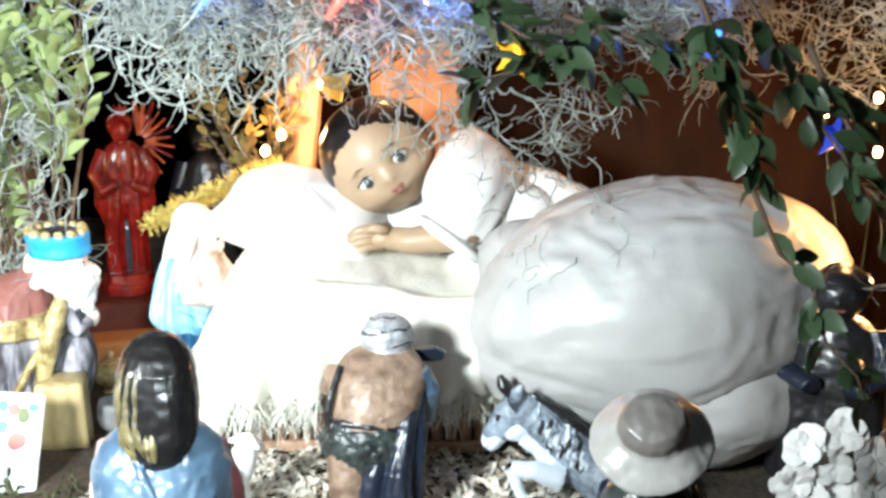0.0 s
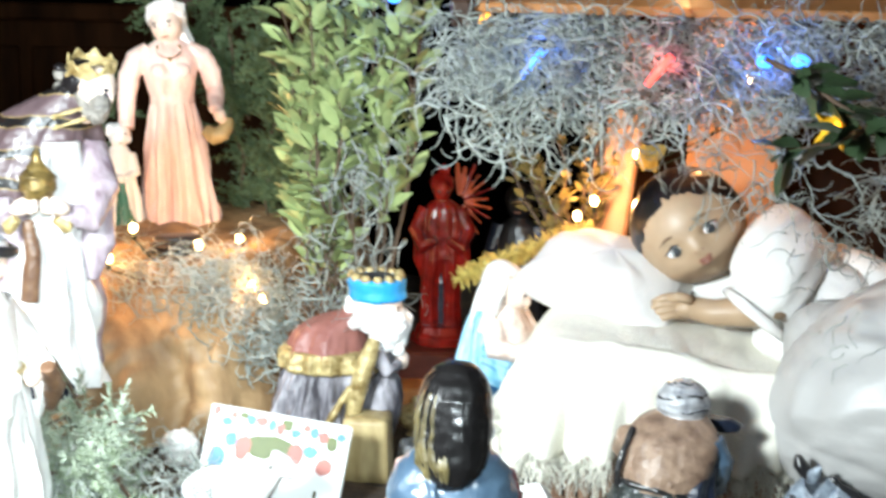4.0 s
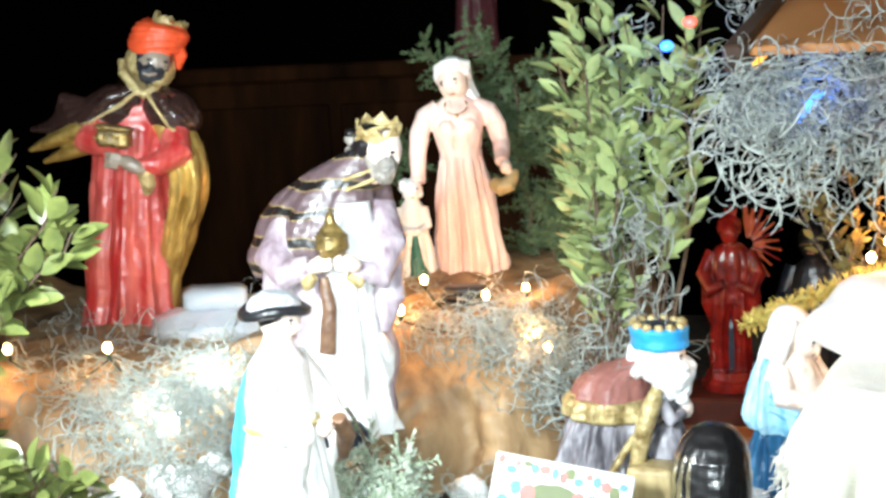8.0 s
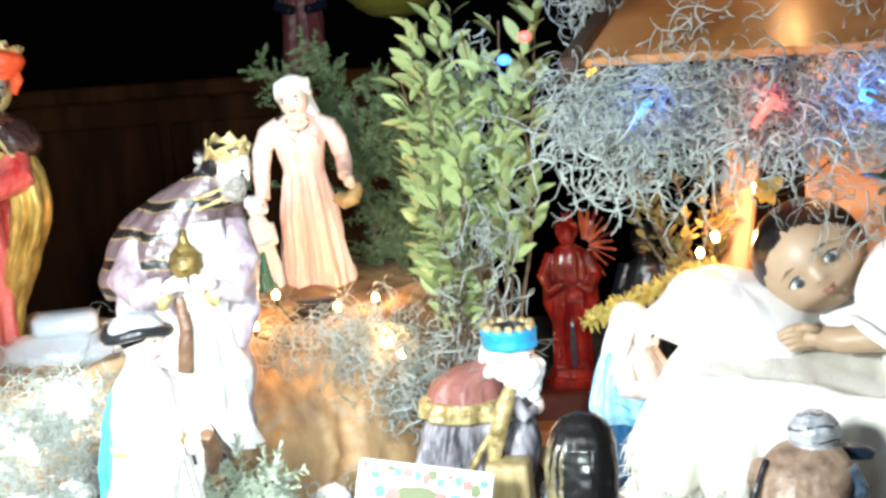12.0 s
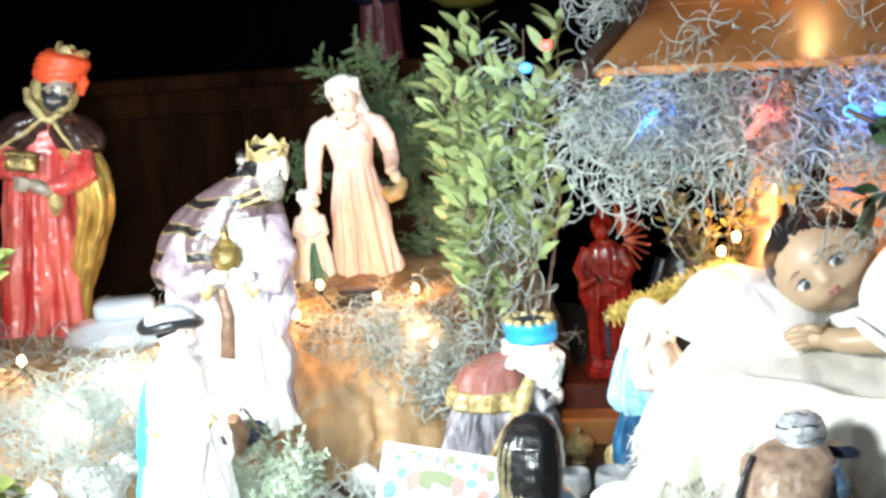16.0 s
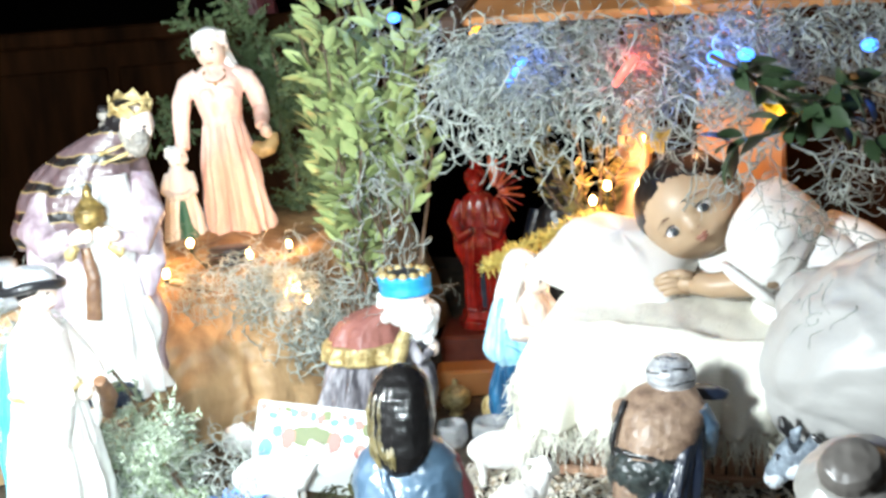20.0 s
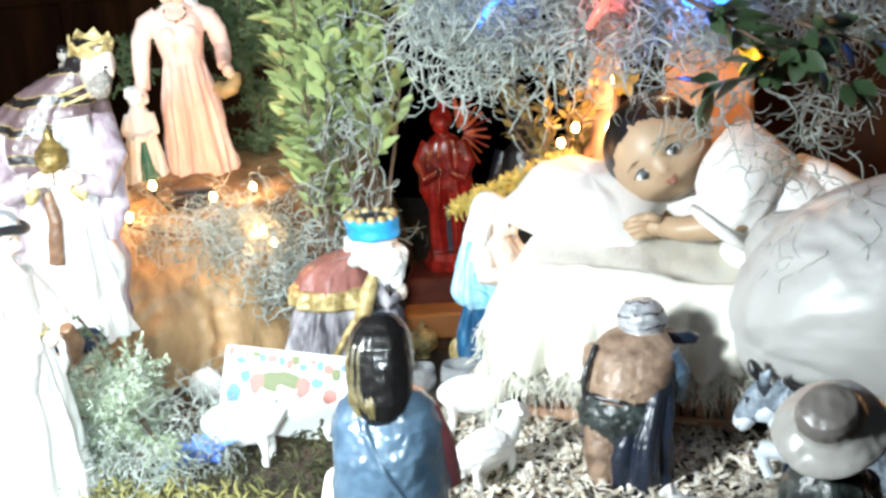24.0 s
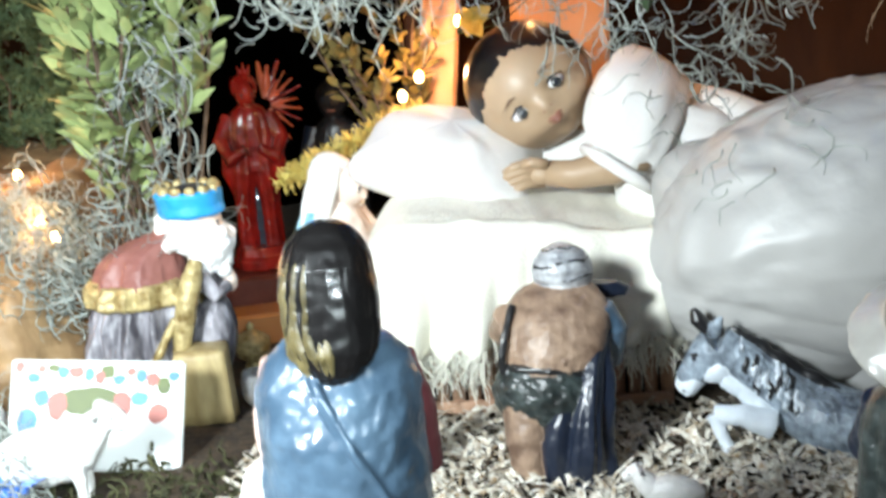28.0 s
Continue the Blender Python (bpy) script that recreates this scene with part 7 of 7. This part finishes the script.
def vessels():
    pot = empty("incense_pot", "pale gold lidded incense pot on the ground", "pot", pose(-0.392, 1.402, GZ) @ Matrix.Diagonal((0.74, 0.74, 0.62, 1)))
    s = Sculpt()
    s.loft([(0, 0, 0, 0.018, 0.018), (0, 0, 0.006, 0.014, 0.014), (0, 0, 0.014, 0.010, 0.010), (0, 0, 0.026, 0.024, 0.024), (0, 0, 0.040, 0.028, 0.028), (0, 0, 0.050, 0.026, 0.026)], PALE_GOLD, 28)
    s.part("bowl", pot)
    s = Sculpt()
    s.loft([(0, 0, 0.050, 0.028, 0.028), (0, 0, 0.053, 0.028, 0.028), (0, 0, 0.064, 0.018, 0.018), (0, 0, 0.070, 0.006, 0.006), (0, 0, 0.075, 0.004, 0.004), (0, 0, 0.080, 0.006, 0.006), (0, 0, 0.085, 0.002, 0.002)], PALE_GOLD, 28)
    s.part("lid", pot)
    for x, y, k in ((-0.308, 1.298, 0.86), (-0.362, 1.300, 0.70)):
        s = Sculpt()
        s.loft([(0, 0, 0, 0.022, 0.022, 0.02), (0, 0, 0.012, 0.027, 0.027, 0.04), (0, 0, 0.030, 0.028, 0.028, 0.04), (0, 0, 0.044, 0.026, 0.026, 0.02), (0, 0, 0.044, 0.022, 0.022), (0, 0, 0.034, 0.021, 0.021)], GLASS, 48, 14)
        s.build("glass_dish", "small cut glass dish catching the light", "dish", pose(x, y, GZ) @ Matrix.Scale(k, 4), "glass dishes")
    s = Sculpt()
    s.ball((0, 0, 0.026), (0.016, 0.016, 0.026), PALE_GOLD, seg=24, rows=18, shape=lambda u: 1 - 0.1 * u.z)
    s.build("candle", "egg-shaped ochre yellow candle", "candle", pose(-0.340, 1.392, GZ) @ Matrix.Scale(0.74, 4))
    s = Sculpt()
    s.ball((0, 0, 0.008), (0.055, 0.045, 0.020), ICE, shape=lambda u: 1 + 0.15 * noise.noise(u * 3), seg=30, rows=16)
    slab(s, (0.004, 0.0, 0.036), (0.055, 0.04, 0.022), ICE, 0.005, (0, 0, 12))
    s.build("plastic_pack", "clouded clear plastic pack lying on the paper hill", "pack", pose(-0.995, 1.23, 0.138, 0, 0, 22) @ Matrix.Diagonal((1.5, 1.3, 1.3, 1)))
    for i in range(3):
        s = Sculpt()
        s.loft([(0, 0, 0, 0.022, 0.014), (0, 0, 0.003, 0.030, 0.020), (0, 0, 0.006, 0.030, 0.020), (0, 0, 0.008, 0.026, 0.017)], BLACK_PAINT, 26)
        s.build("dark_dish", "dark oval dish among moss on the paper hill", "dish", pose(-0.715 + 0.004 * i, 1.395, 0.158 + 0.009 * i, 0, 0, 20 + 5 * i), "stacked dark dishes")
    s = Sculpt()
    s.ball((0, 0, 0.022), (0.024, 0.018, 0.022), WHITE_PAINT, shape=lambda u: 1 + 0.2 * noise.noise(u * 4), seg=24, rows=16)
    s.build("white_stone", "lumpy white plaster stone beside the picture box", "stone", pose(-0.62, 1.22, GZ))


def flowers():
    rng = random.Random(4)

    def petal(material, ln, wd):
        return leaf_mesh("petal", ln, wd, material, 0.5)

    thing = empty("white_flowers", "bunch of ruffled white artificial flowers", "flowers", pose(0.345, 1.04, 0.028))
    s = Sculpt()
    s.ball((0, 0.011, 0.001), (0.0110, 0.0125, 0.0007), WHITE_CLOTH, (4, 0, 0), 20, 10, lambda u: 1 + 0.16 * noise.noise(Vector((u.x * 2.5, u.y * 2.5, 0))))
    s.v = [(x, y, z + 0.0022 * noise.noise(Vector((x * 170, y * 170, 3)))) for x, y, z in s.v]
    pm = s.mesh("petal")
    for bx, bz in ((-0.026, 0.022), (0.008, 0.036), (0.034, 0.012), (0.0, 0.006), (-0.034, -0.010), (0.008, -0.026), (0.036, -0.022), (-0.014, -0.03)):
        lean, twist = rng.uniform(62, 100), rng.uniform(-25, 25)
        for i in range(8):
            ob = new("petal", pm)
            ob.parent = thing
            ob.matrix_basis = pose(bx, -0.014 - 0.004 * rng.random(), bz, lean, 0, twist) @ pose(0, 0, 0.003 * (i % 2), rng.uniform(2, 12) + 8 * (i % 2), 0, 45 * i + rng.uniform(-10, 10)) @ Matrix.Scale(rng.uniform(0.75, 1.05), 4)
    s = Sculpt()
    s.tube([(0, 0, 0), (0.004, 0.004, -0.03), (0.0, 0.01, -0.078)], 0.003, STEM, 8)
    s.part("stem", thing)
    thing = empty("blue_flower", "blue artificial flower lying on the moss", "flower", pose(-0.52, 1.02, GZ + 0.014) @ Matrix.Scale(1.2, 4))
    pm = petal(BLUE_FOIL, 0.040, 0.017)
    for i in range(16):
        ob = new("petal", pm)
        ob.parent = thing
        ob.matrix_basis = pose(0, 0, 0, rng.uniform(10, 55), 0, 33 * i + rng.uniform(-8, 8)) @ Matrix.Scale(rng.uniform(0.7, 1.1), 4)
    for x, y, z, k in ((-0.625, 1.12, 0.03, 1), (-0.64, 1.02, 0.03, 0.9), (-0.60, 1.08, -0.02, 1)):
        thing = empty("white_flower", "small white flower in the juniper", "flower", pose(x, y, z), "small white flowers")
        pw = petal(WHITE_CLOTH, 0.014, 0.011)
        for i in range(7):
            ob = new("petal", pw)
            ob.parent = thing
            ob.matrix_basis = pose(0, 0, 0, rng.uniform(20, 60), 0, 51 * i) @ Matrix.Scale(k, 4)
    thing = empty("yellow_flower", "pale yellow artificial flower among dry twigs behind the doll", "flower", pose(-0.134, 1.53, 0.30))
    py = petal(PALE_YELLOW, 0.026, 0.020)
    for i in range(16):
        ob = new("petal", py)
        ob.parent = thing
        ob.matrix_basis = pose(0, 0, 0, 80, 0, 0) @ pose(0, 0, 0, rng.uniform(0, 70), 0, 23 * i + rng.uniform(-8, 8)) @ Matrix.Scale(rng.uniform(0.6, 1.1), 4)
    # hens
    for x, y, a in ((-0.662, 1.060, 40), (-0.880, 0.945, 10)):
        s = Sculpt()
        s.ball((0, 0, 0.016), (0.018, 0.011, 0.013), WHITE_PAINT, (0, -20, 0))
        s.tube([(0.010, 0, 0.022), (0.016, 0, 0.034), (0.018, 0, 0.040)], [0.007, 0.005, 0.005], WHITE_PAINT, 10)
        s.ball((0.018, 0, 0.047), (0.006, 0.002, 0.005), TURBAN_RED)
        s.tube([(-0.012, 0, 0.022), (-0.022, 0, 0.034)], [0.007, 0.003], BLACK_PAINT, 8)
        s.ball((0.0, 0.0, 0.003), (0.008, 0.008, 0.003), PALE_GOLD)
        s.build("hen_statue", "tiny white toy hen with red comb", "statue", pose(x, y, GZ, 0, 0, a), "toy hens")


def tinsel():
    rng = np.random.default_rng(9)
    a, b, c = np.array((-0.345, 1.42, 0.150)), np.array((-0.27, 1.44, 0.188)), np.array((-0.19, 1.47, 0.215))

    def place():
        t = rng.random()
        p = a * (1 - t) ** 2 + 2 * b * t * (1 - t) + c * t * t
        return p, rng.normal(size=3)

    v, f = wisps(rng, 700, place, 0.017, 0.0011, 0.2, step=0.004, droop=0)
    raw("tinsel_garland", v, f, TINSEL, None, "bushy yellow tinsel garland behind the virgin", "garland", "stuff")


def star(name, label, place, size, material, turn=(0, 0, 0), lit=None):
    thing = empty(name, label, "ornament", pose(*place, *turn))
    s = Sculpt()
    out, back = [], []
    for i in range(10):
        a = math.pi / 2 + math.pi * i / 5
        r = size if i % 2 == 0 else size * 0.45
        out.append((r * math.cos(a), 0, r * math.sin(a)))
    base = len(s.v)
    s.v += out + [(0, -size * 0.3, 0), (0, size * 0.3, 0)]
    k = s.slot(material)
    for i in range(10):
        j = (i + 1) % 10
        s.f += [(base + j, base + i, base + 10), (base + i, base + j, base + 11)]
        s.m += [k, k]
    s.part("star", thing, smooth=False)
    if lit:
        s = Sculpt()
        s.ball((0, -size * 0.32, 0), (size * 0.16, size * 0.2, size * 0.3), lit, seg=10, rows=8)
        s.part("bulb", thing)
    return thing


def lights():
    warm = [(-0.742, 1.285, 0.172), (-0.655, 1.47, 0.170), (-0.580, 1.37, 0.118), (-0.760, 1.38, 0.192), (-0.680, 1.40, 0.172), (-1.105, 0.985, 0.165), (-0.990, 1.03, 0.165), (-0.954, 1.14, 0.112),
            (-0.243, 1.42, 0.096), (-0.195, 1.50, 0.245), (-0.215, 1.50, 0.225), (0.516, 1.48, 0.295), (0.521, 1.48, 0.23), (0.47, 1.36, 0.10), (0.43, 1.40, 0.29), (-0.02, 1.56, 0.40), (-0.15, 1.55, 0.30), (0.10, 1.45, 0.50), (-0.12, 1.40, 0.50)]
    string = empty("string_lights", "string of warm white fairy lights on dark wire", "string lights")
    for p in warm:
        s = Sculpt()
        s.ball(p, (0.0050, 0.0050, 0.0066), LIT_WARM, seg=12, rows=8)
        s.part("bulb", string)
        s = Sculpt()
        s.tube([(p[0], p[1], p[2] - 0.004), (p[0], p[1] + 0.002, p[2] - 0.014)], 0.0028, WIRE, 8)
        s.part("socket", string)
    for p, q in zip(warm, warm[1:]):
        a, b = Vector(p) - Vector((0, -0.002, 0.014)), Vector(q) - Vector((0, -0.002, 0.014))
        if (a - b).length < 0.35:
            s = Sculpt()
            s.tube([a.lerp(b, t) - Vector((0, 0, 0.03 * math.sin(math.pi * t))) for t in np.linspace(0, 1, 8)], 0.0011, WIRE, 6)
            s.part("wire", string)
    cool = empty("string_lights", "string of white fairy lights on the paper hill", "string lights")
    for p in ((-0.935, 1.075, 0.071), (-0.90, 1.13, 0.10)):
        s = Sculpt()
        s.ball(p, (0.007, 0.007, 0.009), LIT_WHITE, seg=12, rows=8)
        s.part("bulb", cool)
    led = empty("led_lights", "string of blue, red and amber party lights in the moss", "string lights")
    for p, mt, long in (((-0.227, 1.225, 0.424), LIT_BLUE, 1), ((0.0, 1.13, 0.436), LIT_BLUE, 0), ((0.03, 1.12, 0.438), LIT_BLUE, 0), ((-0.40, 1.31, 0.485), LIT_BLUE, 0), ((-0.095, 1.17, 0.425), LIT_RED, 1), ((-0.29, 1.30, 0.475), LIT_AMBER, 1), ((0.14, 1.14, 0.44), LIT_BLUE, 0), ((-0.38, 1.33, 0.51), LIT_RED, 0), ((0.24, 1.13, 0.40), LIT_BLUE, 0)):
        s = Sculpt()
        x, y, z = p
        if long:
            s.tube([(x - 0.012, y, z - 0.016), (x, y, z), (x + 0.010, y, z + 0.012)], [0.003, 0.0042, 0.0038], mt, 10)
        else:
            s.ball(p, (0.008, 0.006, 0.006), mt, seg=12, rows=8)
        s.part("bulb", led)
    star("star_ornament", "lit amber plastic star hanging in the moss", (0.063, 1.10, 0.383), 0.022, STAR_YELLOW, (0, 15, 0), LIT_AMBER)
    star("star_ornament", "yellow plastic star among dark leaves", (0.245, 1.02, 0.325), 0.020, STAR_YELLOW, (20, 30, 40))
    star("star_ornament", "blue plastic star hanging in the dark", (0.39, 1.23, 0.291), 0.026, STAR_BLUE, (0, 10, 15))
    bell = empty("silver_bauble", "silver bauble hanging under the roof edge", "ornament", pose(-0.337, 1.48, 0.508))
    s = Sculpt()
    s.ball((0, 0, 0), (0.012, 0.012, 0.016), SILVER, seg=20, rows=14)
    s.part("bauble", bell)
    s = Sculpt()
    s.tube([(0, 0, 0.016), (0, 0, 0.05)], 0.001, WIRE, 6)
    s.part("thread", bell)


room()
cupboard()
ground()
paper_hill()
stable()
manger()
blanket()
pillow()
baby_doll()
gown()
statues()
plinth()
paper_step()
draped_block()
picture_box()
vessels()
flowers()
tinsel()
lights()
mosses()
greenery()
